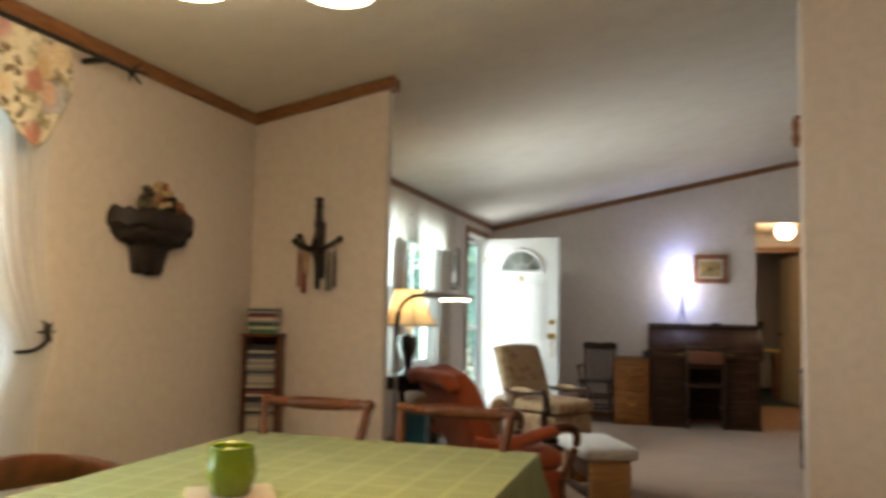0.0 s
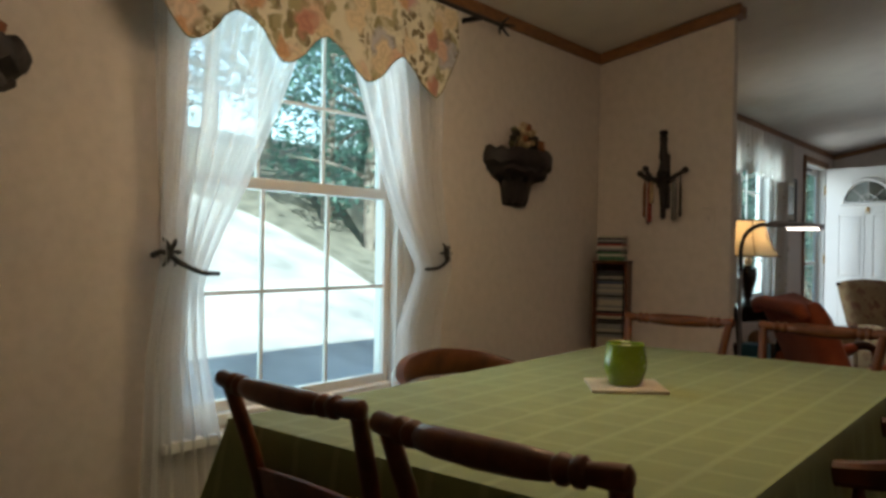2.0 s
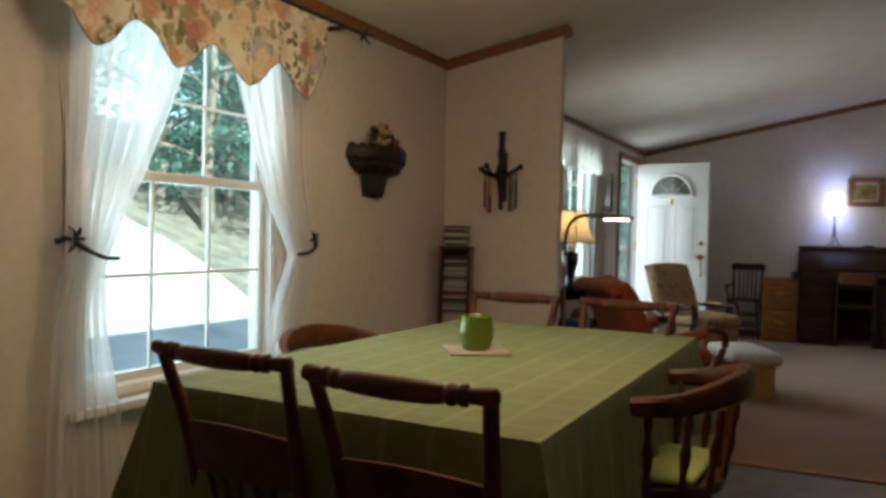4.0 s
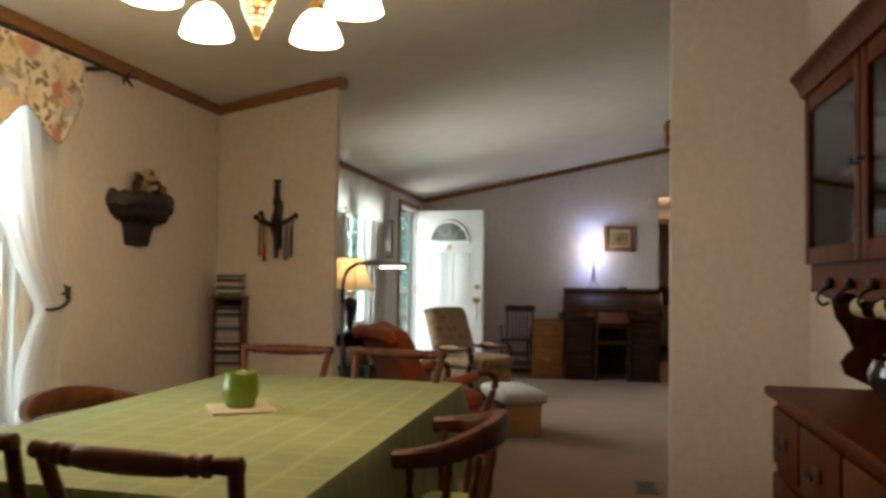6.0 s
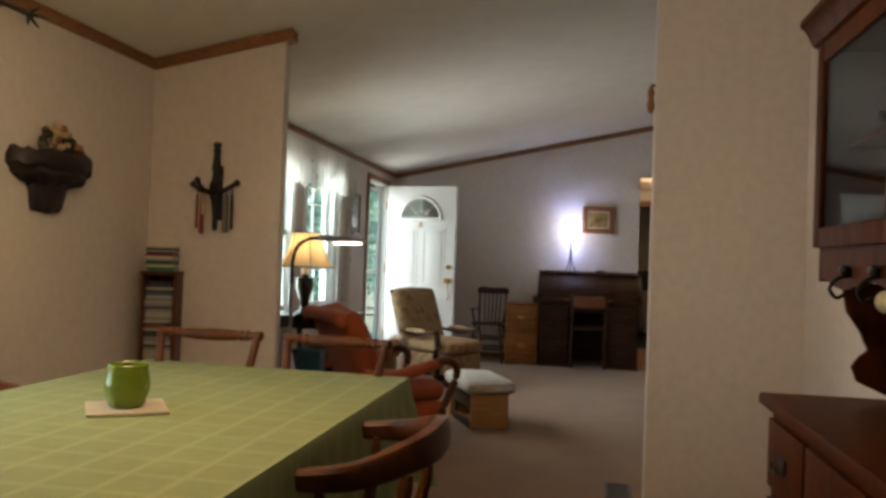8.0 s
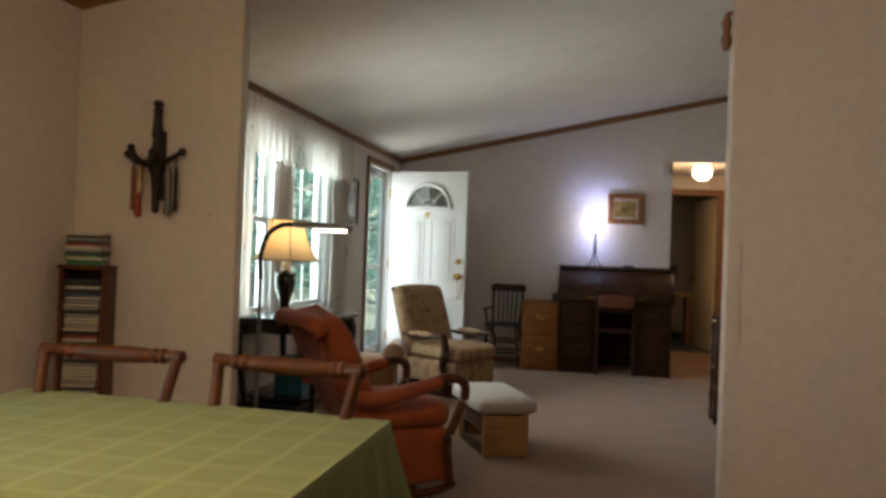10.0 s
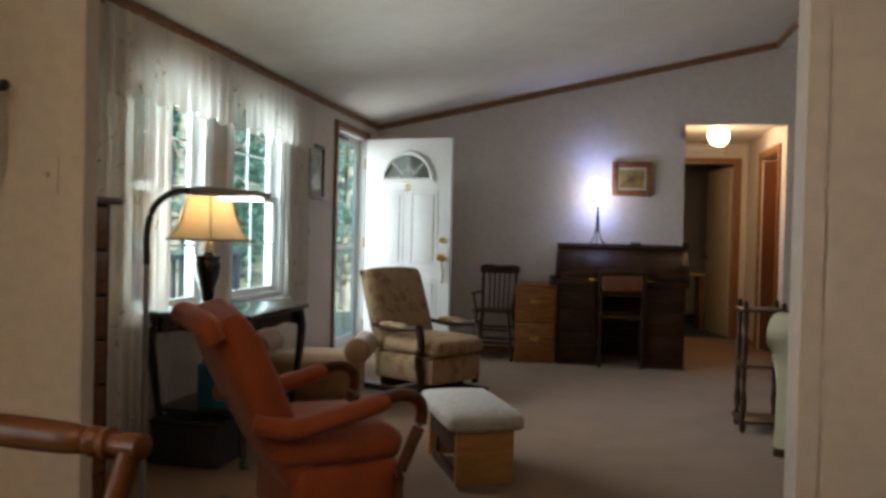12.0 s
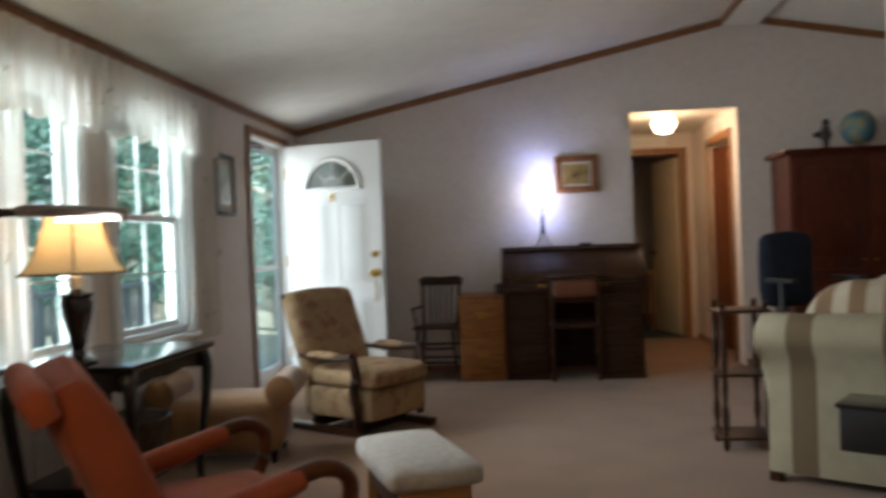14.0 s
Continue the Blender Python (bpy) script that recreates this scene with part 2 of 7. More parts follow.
def wall_cells(u0, u1, z0, z1, holes):
    """The rectangles that are left of a wall once its openings (u0, u1, z0, z1) are cut out."""
    us = sorted({u0, u1, *(h[0] for h in holes), *(h[1] for h in holes)})
    out = []
    for a, b in zip(us, us[1:]):
        zs = sorted([(h[2], h[3]) for h in holes if h[0] <= a and h[1] >= b])
        z = z0
        for lo, hi in zs:
            if lo > z:
                out.append((a, b, z, lo))
            z = hi
        if z < z1:
            out.append((a, b, z, z1))
    return out


# ---- structure ----
Y_FAR, Y_PART, X_END, X_R = 10.889, 4.935, 8.085, 3.413
WIN_D = (2.125, 3.195, 0.56, 2.03)
WIN_L1, WIN_L2 = (6.40, 7.22, 0.70, 2.02), (7.53, 8.37, 0.70, 2.02)
DOOR_E = (9.61, 10.53, 0.0, 2.09)
bm = bmesh.new()
for a, b, z0, z1 in wall_cells(-2.415, Y_FAR + 0.12, 0, 2.30, [WIN_D, WIN_L1, WIN_L2, DOOR_E]):
    box(bm, -0.12, 0, a, b, z0, z1)
struct("wall_west", bm, M_WALL, "off-white printed wallboard outer wall with windows and entry door", "wall")

HALL = (3.066, 3.985, 0.0, 2.275)
bm = bmesh.new()
for a, b, z0, z1 in wall_cells(0, X_END, 0, 9, [HALL]):
    for lo, hi in ((a, min(b, 4.043)), (max(a, 4.043), b)):
        if hi > lo + 1e-4:
            prism(bm, [(lo, z0), (hi, z0), (hi, ceil_z(hi) + 0.03), (lo, ceil_z(lo) + 0.03)], "y", Y_FAR, Y_FAR + 0.12)
struct("wall_north", bm, M_WALL, "off-white gable wall with a hallway opening", "wall")
bm = bmesh.new()
for lo, hi in ((0, 4.043), (4.043, X_END)):
    prism(bm, [(lo, 0), (hi, 0), (hi, ceil_z(hi) + 0.03), (lo, ceil_z(lo) + 0.03)], "y", -2.541, -2.415)
struct("wall_south", bm, M_WALL, "off-white plain end wall", "wall")
struct("wall_east", boxes((X_END, X_END + 0.12, -2.541, Y_FAR + 0.12, 0, 2.30)), M_WALL, "off-white plain outer wall", "wall")

P0, P1 = 4.95, 5.005
bm = bmesh.new()
prism(bm, [(0, 0), (0.772, 0), (0.772, ceil_z(0.772) + 0.03), (0, ceil_z(0) + 0.03)], "y", P0, P1, bev=0.006)
struct("wall_partition_1", bm, M_WALL, "short off-white partition between dining and living room", "wall")
Q0, Q1 = 4.64, 4.74
bm = bmesh.new()
prism(bm, [(2.74, 0), (3.528, 0), (3.528, ceil_z(3.528) + 0.03), (2.74, ceil_z(2.74) + 0.03)], "y", Q0, Q1, bev=0.006)
struct("wall_partition_2", bm, M_WALL, "off-white partition stub beside the hutch", "wall")
bm = bmesh.new()
prism(bm, [(X_R, 0), (X_R + 0.11, 0), (X_R + 0.11, ceil_z(X_R + 0.11) + 0.03), (X_R, ceil_z(X_R) + 0.03)], "y", -2.415, Q0 - 0.001)
struct("wall_partition_3", bm, M_WALL, "off-white partition behind the hutch", "wall")

# ceiling with its ridge beam
bm = bmesh.new()
prism(bm, [(-0.12, ceil_z(-0.12)), (4.043, ceil_z(4.043)), (4.043, ceil_z(4.043) + 0.1), (-0.12, ceil_z(-0.12) + 0.1)], "y", -2.541, Y_FAR + 0.12)
prism(bm, [(4.043, ceil_z(4.043)), (X_END + 0.12, ceil_z(X_END + 0.12)), (X_END + 0.12, ceil_z(X_END + 0.12) + 0.1), (4.043, ceil_z(4.043) + 0.1)], "y", -2.541, Y_FAR + 0.12)
struct("ceiling", bm, M_CEIL, "cream textured vaulted ceiling", "ceiling")
struct("ceiling_ridge", boxes((3.885, 4.2, -2.415, Y_FAR - 0.002, 2.99, 3.06)), M_CEIL, "cream boxed ridge beam under the vault", "ceiling beam")

# floors
struct("floor_carpet", boxes((0, X_END, 4.70, 13.0, -0.1, 0)), M_CARPET, "worn beige wall-to-wall carpet", "carpet")
struct("floor", boxes((0, X_END, -2.541, 4.695, -0.1, -0.004)), M_VINYL, "dark slate-look vinyl floor", "floor")

# hallway behind the gable wall
HC = 2.33
struct("wall_hall_west", boxes((2.95, 3.06, Y_FAR + 0.12, 13.0, 0, HC)), M_WALL, "off-white hallway wall", "wall")
bm = bmesh.new()
for a, b, z0, z1 in wall_cells(Y_FAR + 0.12, 13.0, 0, HC, [(11.2, 12.1, 0, 2.06)]):
    box(bm, 3.99, 4.1, a, b, z0, z1)
struct("wall_hall_east", bm, M_WALL, "off-white hallway wall with a doorway", "wall")
bm = bmesh.new()
for a, b, z0, z1 in wall_cells(2.0, 5.2, 0, HC, [(3.1, 3.85, 0, 2.09)]):
    box(bm, a, b, 13.0, 13.1, z0, z1)
struct("wall_hall_end", bm, M_WALL, "off-white hallway end wall with an open doorway", "wall")
struct("ceiling_hall", boxes((2.0, 5.2, Y_FAR + 0.12, 16.2, HC, HC + 0.08)), M_CEIL, "cream flat hallway ceiling", "ceiling")
struct("wall_bedroom", boxes((2.0, 5.2, 16.0, 16.1, 0, HC), (1.9, 2.0, 13.0, 16.1, 0, HC), (5.2, 5.3, Y_FAR + 0.12, 16.1, 0, HC)), M_WALL, "plain off-white walls of the rooms behind the hall", "wall")
M_TEAL = material("dark_teal_carpet", (0.03, 0.06, 0.06), 0.95, var=0.1, bump=0.8, bscale=240)
struct("floor_bedroom", boxes((2.0, 5.2, 13.0, 16.1, -0.1, 0.002)), M_TEAL, "dark green bedroom carpet", "carpet")


def slope_trim(name, x0, x1, ya, yb, h=0.062):
    bm = bmesh.new()
    for lo, hi in ((x0, min(x1, 3.885)), (max(x0, 4.2), x1)):
        if hi > lo:
            prism(bm, [(lo, ceil_z(lo) - h), (hi, ceil_z(hi) - h), (hi, ceil_z(hi) - 0.002), (lo, ceil_z(lo) - 0.002)], "y", ya, yb, bev=0.004)
    return struct(name, bm, M_TRIM, "stained oak crown trim along the sloping ceiling", "trim")


slope_trim("trim_north", 0.02, X_END, Y_FAR - 0.02, Y_FAR)
slope_trim("trim_partition_1", 0.02, 0.815, P0 - 0.03, P0)
slope_trim("trim_partition_1_back", 0.02, 0.815, P1, P1 + 0.02)
slope_trim("trim_partition_2", 2.72, X_R, Q0 - 0.02, Q0)
struct("trim_partition_1_end", boxes((0.778, 0.815, P0 + 0.001, P1 - 0.001, ceil_z(0.8) - 0.064, ceil_z(0.8) - 0.004), bev=0.004), M_TRIM, "stained oak crown trim round the partition's end", "trim")
struct("trim_west_1", boxes((0, 0.02, -2.41, P0 - 0.001, 2.215, 2.275), bev=0.004), M_TRIM, "stained oak crown trim", "trim")
struct("trim_west_2", boxes((0, 0.02, P1 + 0.001, Y_FAR - 0.001, 2.22, 2.275), bev=0.004), M_TRIM, "stained oak crown trim", "trim")
struct("trim_ridge_1", boxes((3.865, 3.884, -2.4, Y_FAR - 0.022, 2.99, 3.045), bev=0.003), M_TRIM, "stained oak trim along the ridge beam", "trim")
struct("trim_ridge_2", boxes((4.201, 4.22, -2.4, Y_FAR - 0.022, 2.99, 3.045), bev=0.003), M_TRIM, "stained oak trim along the ridge beam", "trim")
for k, a in enumerate(((0, 0.012, -2.41, P0 - 0.001, 0, 0.06), (0, 0.012, P1 + 0.001, 9.53, 0, 0.06), (0.013, 0.772, P0 - 0.012, P0, 0, 0.06), (2.74, X_R, Q0 - 0.012, Q0, 0, 0.06), (0.03, 3.064, Y_FAR - 0.012, Y_FAR, 0, 0.06), (4.0, X_END, Y_FAR - 0.012, Y_FAR, 0, 0.06), (3.06, 3.07, 11.02, 13.0, 0, 0.06), (3.99 - 0.01, 3.99, 12.2, 13.0, 0, 0.06))):
    struct("baseboard_%d" % (k + 1), boxes(a, bev=0.003), M_TRIM, "low stained oak baseboard", "baseboard")
# thin printed-board batten beside the partition's corner
struct("corner_bead_1", boxes((2.732, 2.7395, Q0 - 0.005, Q1 + 0.005, 0, 2.80), (2.74, 2.775, Q0 - 0.005, Q0 - 0.0005, 0.06, 2.74)), M_WALL, "off-white corner bead on the partition", "trim")
struct("corner_bead_2", boxes((0.7725, 0.777, P0 - 0.005, P1 + 0.003, 0, 2.36), (0.74, 0.772, P0 - 0.005, P0 - 0.0005, 0.06, 2.36)), M_WALL, "off-white corner bead on the partition", "trim")
o_ = thing("wall_ornament", pose(2.7315, 4.69, 1.93), "small brown wooden ornament hung on the partition's end", "ornament")
bm = bmesh.new()
lathe(bm, [(0, 0), (0.012, 0.008), (0.02, 0.04), (0.012, 0.07), (0.018, 0.1), (0.008, 0.13), (0, 0.135)], (-0.02, 0), 12)
part("pendant", bm, M_TRIM, o_)
part("hook", boxes((-0.022, 0, -0.004, 0.004, 0.128, 0.142)), M_TRIM, o_)
struct("threshold", boxes((0.79, 2.73, 4.675, 4.72, -0.004, 0.007), bev=0.003), M_TRIM, "wooden strip between vinyl and carpet", "trim")


# ---- windows and doors ----
M_FRAME = material("white_vinyl", (0.80, 0.79, 0.77), 0.4, var=0.02, bump=0.03)


def window(name, o, label, cols=3, sill=True, rail=1.385):
    """A double-hung sash window in a west wall opening o = (y0, y1, z0, z1)."""
    y0, y1, z0, z1 = o
    w = tagged(new(name), label, "window", "", "structure")
    w.location = (0, y0, z0)
    W, H, R = y1 - y0, z1 - z0, rail - z0
    fr = 0.035
    def B(*a, **k):
        return boxes(*a, **k)
    part("window_frame", B((-0.11, 0.012, 0, fr, 0, H), (-0.11, 0.012, W - fr, W, 0, H), (-0.11, 0.012, fr, W - fr, H - fr, H), (-0.11, 0.012, fr, W - fr, 0, fr), bev=0.004), M_FRAME, w)
    part("casing", B((0.001, 0.02, -0.05, -0.001, -0.05, H + 0.05), (0.001, 0.02, W + 0.001, W + 0.05, -0.05, H + 0.05), (0.001, 0.02, 0, W, H + 0.001, H + 0.05), bev=0.004), M_FRAME, w)
    if sill:
        part("window_sill", B((0.001, 0.07, -0.07, W + 0.07, -0.045, -0.012), bev=0.008), M_FRAME, w)
    for k, (a, b, x) in enumerate(((fr, R + 0.02, -0.045), (R - 0.02, H - fr, -0.075))):
        s = part("lower_sash" if k == 0 else "upper_sash", B((x - 0.015, x + 0.015, fr, fr + 0.03, a, b), (x - 0.015, x + 0.015, W - fr - 0.03, W - fr, a, b), (x - 0.015, x + 0.015, fr + 0.03, W - fr - 0.03, a, a + 0.035), (x - 0.015, x + 0.015, fr + 0.03, W - fr - 0.03, b - 0.04, b), bev=0.003), M_FRAME, w)
        ya, yb = fr + 0.03, W - fr - 0.03
        za, zb = a + 0.035, b - 0.04
        for i in range(1, cols):
            yy = ya + (yb - ya) * i / cols
            part("muntin", B((x - 0.006, x + 0.006, yy - 0.006, yy + 0.006, za, zb)), M_FRAME, s)
        zm = (za + zb) / 2
        part("muntin", B((x - 0.005, x + 0.005, ya, yb, zm - 0.006, zm + 0.006)), M_FRAME, s)
        g = part("pane", B((x - 0.002, x + 0.002, ya, yb, za, zb)), M_GLASS, s, soft=False)
        g.visible_shadow = False
    return w


window("window_1", WIN_D, "white double-hung dining window with thin grilles", rail=1.356)
window("window_2", WIN_L1, "white double-hung living room window with grilles", 2)
window("window_3", WIN_L2, "white double-hung living room window with grilles", 2)

# entry: casing, storm door and the open steel door
y0, y1, _, z1 = DOOR_E
d = tagged(new("door_1_frame"), "stained wood casing round the entry doorway", "door frame", "", "structure")
part("casing", boxes((0.001, 0.022, y0 - 0.06, y0 - 0.001, 0, z1 + 0.06), (0.001, 0.022, y1 + 0.001, y1 + 0.06, 0, z1 + 0.06), (0.001, 0.022, y0, y1, z1 + 0.001, z1 + 0.06), bev=0.005), M_TRIM, d)
part("jamb", boxes((-0.119, 0, y0 + 0.001, y0 + 0.02, 0, z1), (-0.119, 0, y1 - 0.02, y1 - 0.001, 0, z1), (-0.119, 0, y0 + 0.02, y1 - 0.02, z1 - 0.02, z1 - 0.001), bev=0.002), M_WHITE, d)
part("sill", boxes((-0.119, 0.0, y0 + 0.02, y1 - 0.02, 0.0, 0.02), bev=0.004), material("aluminium", (0.5, 0.5, 0.5), 0.35, 1.0), d)
s = tagged(new("storm_door"), "white aluminium storm door with full glass, closed", "storm door")
s.location = (-0.09, y0 + 0.022, 0.022)
W, H = y1 - y0 - 0.044, z1 - 0.045
part("frame", boxes((-0.015, 0.015, 0, 0.06, 0, H), (-0.015, 0.015, W - 0.06, W, 0, H), (-0.015, 0.015, 0.06, W - 0.06, H - 0.07, H), (-0.015, 0.015, 0.06, W - 0.06, 0, 0.16), (-0.012, 0.012, 0.06, W - 0.06, 0.98, 1.02), bev=0.003), M_FRAME, s)
for a, b in ((0.16, 0.98), (1.02, H - 0.07)):
    part("pane", boxes((-0.003, 0.003, 0.06, W - 0.06, a, b)), M_GLASS, s, soft=False).visible_shadow = False
part("closer", boxes((0.016, 0.05, 0.1, 0.45, H - 0.05, H - 0.02), bev=0.008), M_BLACK, s)
part("handle", boxes((0.016, 0.06, 0.02, 0.05, 0.93, 1.07), bev=0.008), M_BLACK, s)

M_BRASS = material("brass", (0.75, 0.48, 0.14), 0.25, 1.0, var=0.1, bump=0.02)
LEAF_W, LEAF_H = 0.91, 2.055
door = tagged(new("door_1"), "open white steel entry door with fanlight and raised panels", "door", "", "structure")
door.matrix_world = pose(0.025, 10.485, 0.02, 0, 0, -12.5)
# the leaf, with a half-round opening for the fanlight
bm = bmesh.new()
cx, cz, r = LEAF_W / 2, 1.66, 0.26
arc = [(cx + r * math.cos(math.pi * k / 16), cz + r * math.sin(math.pi * k / 16)) for k in range(17)]
prism(bm, [(0, 0), (LEAF_W, 0), (LEAF_W, cz), (0, cz)], "y", -0.022, 0.022)
prism(bm, [(0, cz), (cx - r, cz), *arc[::-1][1:9], (cx, LEAF_H), (0, LEAF_H)], "y", -0.022, 0.022)
prism(bm, [(LEAF_W, cz), (cx + r, cz), *arc[1:9], (cx, LEAF_H), (LEAF_W, LEAF_H)], "y", -0.022, 0.022)
part("leaf", bm, M_WHITE, door, soft=False)
fan = bmesh.new()
for rr, th in ((r, 0.022),):
    tube(fan, [(cx + rr * math.cos(math.pi * k / 24), -0.026, cz + rr * math.sin(math.pi * k / 24)) for k in range(25)], th, 8)
tube(fan, [(cx - r - 0.02, -0.026, cz), (cx + r + 0.02, -0.026, cz)], 0.02, 8)
for k in (1, 2, 3):
    a = math.pi * k / 4
    tube(fan, [(cx, -0.02, cz), (cx + r * math.cos(a), -0.02, cz + r * math.sin(a))], 0.006, 6)
tube(fan, [(cx + 0.1 * math.cos(math.pi * k / 12), -0.02, cz + 0.1 * math.sin(math.pi * k / 12)) for k in range(13)], 0.006, 6)
fl = part("fanlight", fan, M_WHITE, door)
bm = bmesh.new()
prism(bm, [(cx + r * math.cos(math.pi * k / 16), cz + r * math.sin(math.pi * k / 16)) for k in range(17)], "y", -0.003, 0.003)
part("pane", bm, M_GLASS, fl, soft=False).visible_shadow = False


def raised_panel(x0, x1, z0, z1):
    bm = bmesh.new()
    box(bm, x0, x1, -0.027, -0.0215, z0, z0 + 0.022, bev=0.002)
    box(bm, x0, x1, -0.027, -0.0215, z1 - 0.022, z1, bev=0.002)
    box(bm, x0, x0 + 0.022, -0.027, -0.0215, z0 + 0.022, z1 - 0.022, bev=0.002)
    box(bm, x1 - 0.022, x1, -0.027, -0.0215, z0 + 0.022, z1 - 0.022, bev=0.002)
    box(bm, x0 + 0.04, x1 - 0.04, -0.03, -0.0215, z0 + 0.04, z1 - 0.04, bev=0.006)
    return bm


for a in ((0.13, 0.42, 0.84, 1.56), (0.49, 0.78, 0.84, 1.56), (0.13, 0.42, 0.16, 0.72), (0.49, 0.78, 0.16, 0.72)):
    part("panel", raised_panel(*a), M_WHITE, door)
bm = bmesh.new()
lathe(bm, [(0, 0.085), (0.03, 0.08), (0.034, 0.06), (0.02, 0.035), (0.012, 0.02), (0.034, 0.012), (0.034, 0)], m=pose(LEAF_W - 0.07, -0.022, 0.93, 90))
part("knob", bm, M_BRASS, door, "polished brass door knob")
bm = bmesh.new()
lathe(bm, [(0, 0.03), (0.026, 0.026), (0.03, 0)], m=pose(LEAF_W - 0.07, -0.022, 1.09, 90))
part("deadbolt", bm, M_BRASS, door, "brass deadbolt")
bm = bmesh.new()
tube(bm, spline([(LEAF_W - 0.07, -0.06, 0.92), (LEAF_W - 0.065, -0.05, 0.84), (LEAF_W - 0.06, -0.04, 0.74), (LEAF_W - 0.075, -0.035, 0.69)]), 0.007, 6)
part("strap", bm, M_BRASS, door, "gold cord hanging from the knob")
bm = bmesh.new()
lathe(bm, [(0, 0.02), (0.012, 0.018), (0.02, 0)], m=pose(cx, -0.022, 1.60, 90))
tube(bm, [(cx + 0.02 * math.sin(a / 6), -0.035, 1.575 - 0.02 * math.cos(a / 6)) for a in range(0, 38, 3)], 0.004, 6)
part("knocker", bm, M_BRASS, door, "small brass door knocker")
for z in (0.25, 1.05, 1.82):
    bm = bmesh.new()
    lathe(bm, [(0.009, z - 0.05), (0.009, z + 0.05)], (-0.008, -0.026), 8)
    part("hinge", bm, M_BRASS, door)

# hall doors
d = tagged(new("door_2_frame"), "stained oak casing round the end doorway", "door frame", "", "structure")
part("casing", boxes((3.075, 3.099, 12.98, 12.999, 0, 2.16), (3.851, 3.92, 12.98, 12.999, 0, 2.16), (3.1, 3.85, 12.98, 12.999, 2.091, 2.16), bev=0.004), M_TRIM, d)
part("jamb", boxes((3.84, 3.849, 13.001, 13.099, 0, 2.09)), M_TRIM, d)
d2 = tagged(new("door_2"), "cream flush bedroom door standing open", "door", "", "structure")
d2.matrix_world = pose(3.83, 13.11, 0.01, 0, 0, 104)
part("leaf", boxes((0, 0.74, -0.017, 0.017, 0, 2.05), bev=0.003), material("cream_door", (0.62, 0.52, 0.36), 0.5, var=0.05), d2)
bm = bmesh.new()
lathe(bm, [(0, 0.06), (0.027, 0.05), (0.012, 0.02), (0.03, 0)], m=pose(0.68, 0.017, 0.95, -90))
part("knob", bm, M_BRASS, d2)
d = tagged(new("door_3_frame"), "stained oak casing round the side doorway", "door frame", "", "structure")
part("casing", boxes((3.965, 3.989, 11.13, 11.199, 0, 2.13), (3.965, 3.989, 12.101, 12.17, 0, 2.13), (3.965, 3.989, 11.2, 12.1, 2.061, 2.13), bev=0.004), M_TRIM, d)
d3 = tagged(new("door_3"), "red-brown wooden hall door ajar", "door", "", "structure")
d3.matrix_world = pose(4.02, 12.09, 0.01, 0, 0, -68)
part("leaf", boxes((0, 0.84, -0.017, 0.017, 0, 2.03), bev=0.003), M_REDWOOD, d3)
bm = bmesh.new()
lathe(bm, [(0, 0.06), (0.027, 0.05), (0.012, 0.02), (0.03, 0)], m=pose(0.77, -0.017, 0.95, 90))
part("knob", bm, material("steel", (0.6, 0.6, 0.6), 0.3, 1.0), d3)


def wall_vent(m, label, w=0.34, h=0.1):
    v = thing("air_vent", m, label, "vent", "hall vents")
    part("frame", boxes((-w / 2, w / 2, -0.012, 0, 0, 0.012), (-w / 2, w / 2, -0.012, 0, h - 0.012, h), (-w / 2, -w / 2 + 0.012, -0.012, 0, 0.012, h - 0.012), (w / 2 - 0.012, w / 2, -0.012, 0, 0.012, h - 0.012), (-0.006, 0.006, -0.012, 0, 0.012, h - 0.012)), M_WHITE, v)
    for k in range(6):
        z = 0.018 + k * 0.013
        part("slat", boxes((-w / 2 + 0.013, w / 2 - 0.013, -0.01, -0.001, z, z + 0.006)), M_WHITE, v)


wall_vent(pose(3.45, 12.999, 2.19), "cream metal return vent above the hall doorway", 0.5, 0.1)
wall_vent(pose(3.989, 11.65, 2.17, 0, 0, -90), "cream metal vent above the side door", 0.4, 0.1)


# ---- outside ----
# Pale colour stands in for the blown-out sunlit ground by the dining window.
M_PALE_GROUND = material("pale_sunlit_ground", (0.52, 0.52, 0.50), 0.95, var=0.2, scale=0.8, bump=0.6, bscale=14)
M_LITTER = material("leaf_litter", (0.24, 0.23, 0.19), 0.95, var=0.25, scale=2.5, bump=0.7, bscale=18)
M_LEAF = material("leaves", (0.12, 0.25, 0.22), 0.6, var=0.22, scale=1.5, bump=0.0, random_var=0.25)
_n, _l = M_LEAF.node_tree.nodes, M_LEAF.node_tree.links
_tl, _mx = _n.new("ShaderNodeBsdfTranslucent"), _n.new("ShaderNodeMixShader")
_tl.inputs[0].default_value = (0.13, 0.27, 0.22, 1)
_mx.inputs[0].default_value = 0.5
_l.new(_n["Principled BSDF"].outputs[0], _mx.inputs[1])
_l.new(_tl.outputs[0], _mx.inputs[2])
_l.new(_mx.outputs[0], _n["Material Output"].inputs[0])
M_BARK = material("bark", (0.17, 0.15, 0.13), 0.9, var=0.25, scale=6, bump=0.8, bscale=25)
M_DECK = material("weathered_deck", (0.27, 0.26, 0.245), 0.8, var=0.15, scale=5, stretch=(1, 6, 1), random_var=0.12)
bm = bmesh.new()
N = 40
grid = {}
for i in range(N + 1):
    for j in range(N + 1):
        x = -0.13 - 140 * (i / N) ** 2.2
        y = 5 + 170 * (2 * j / N - 1) * abs(2 * j / N - 1)
        z = -0.75 + 6.5 * max(0, min(1, (-x - 5) / 20)) + 0.15 * noise.noise((x * 0.3, y * 0.3, 0))
        grid[i, j] = bm.verts.new((x, y, z))
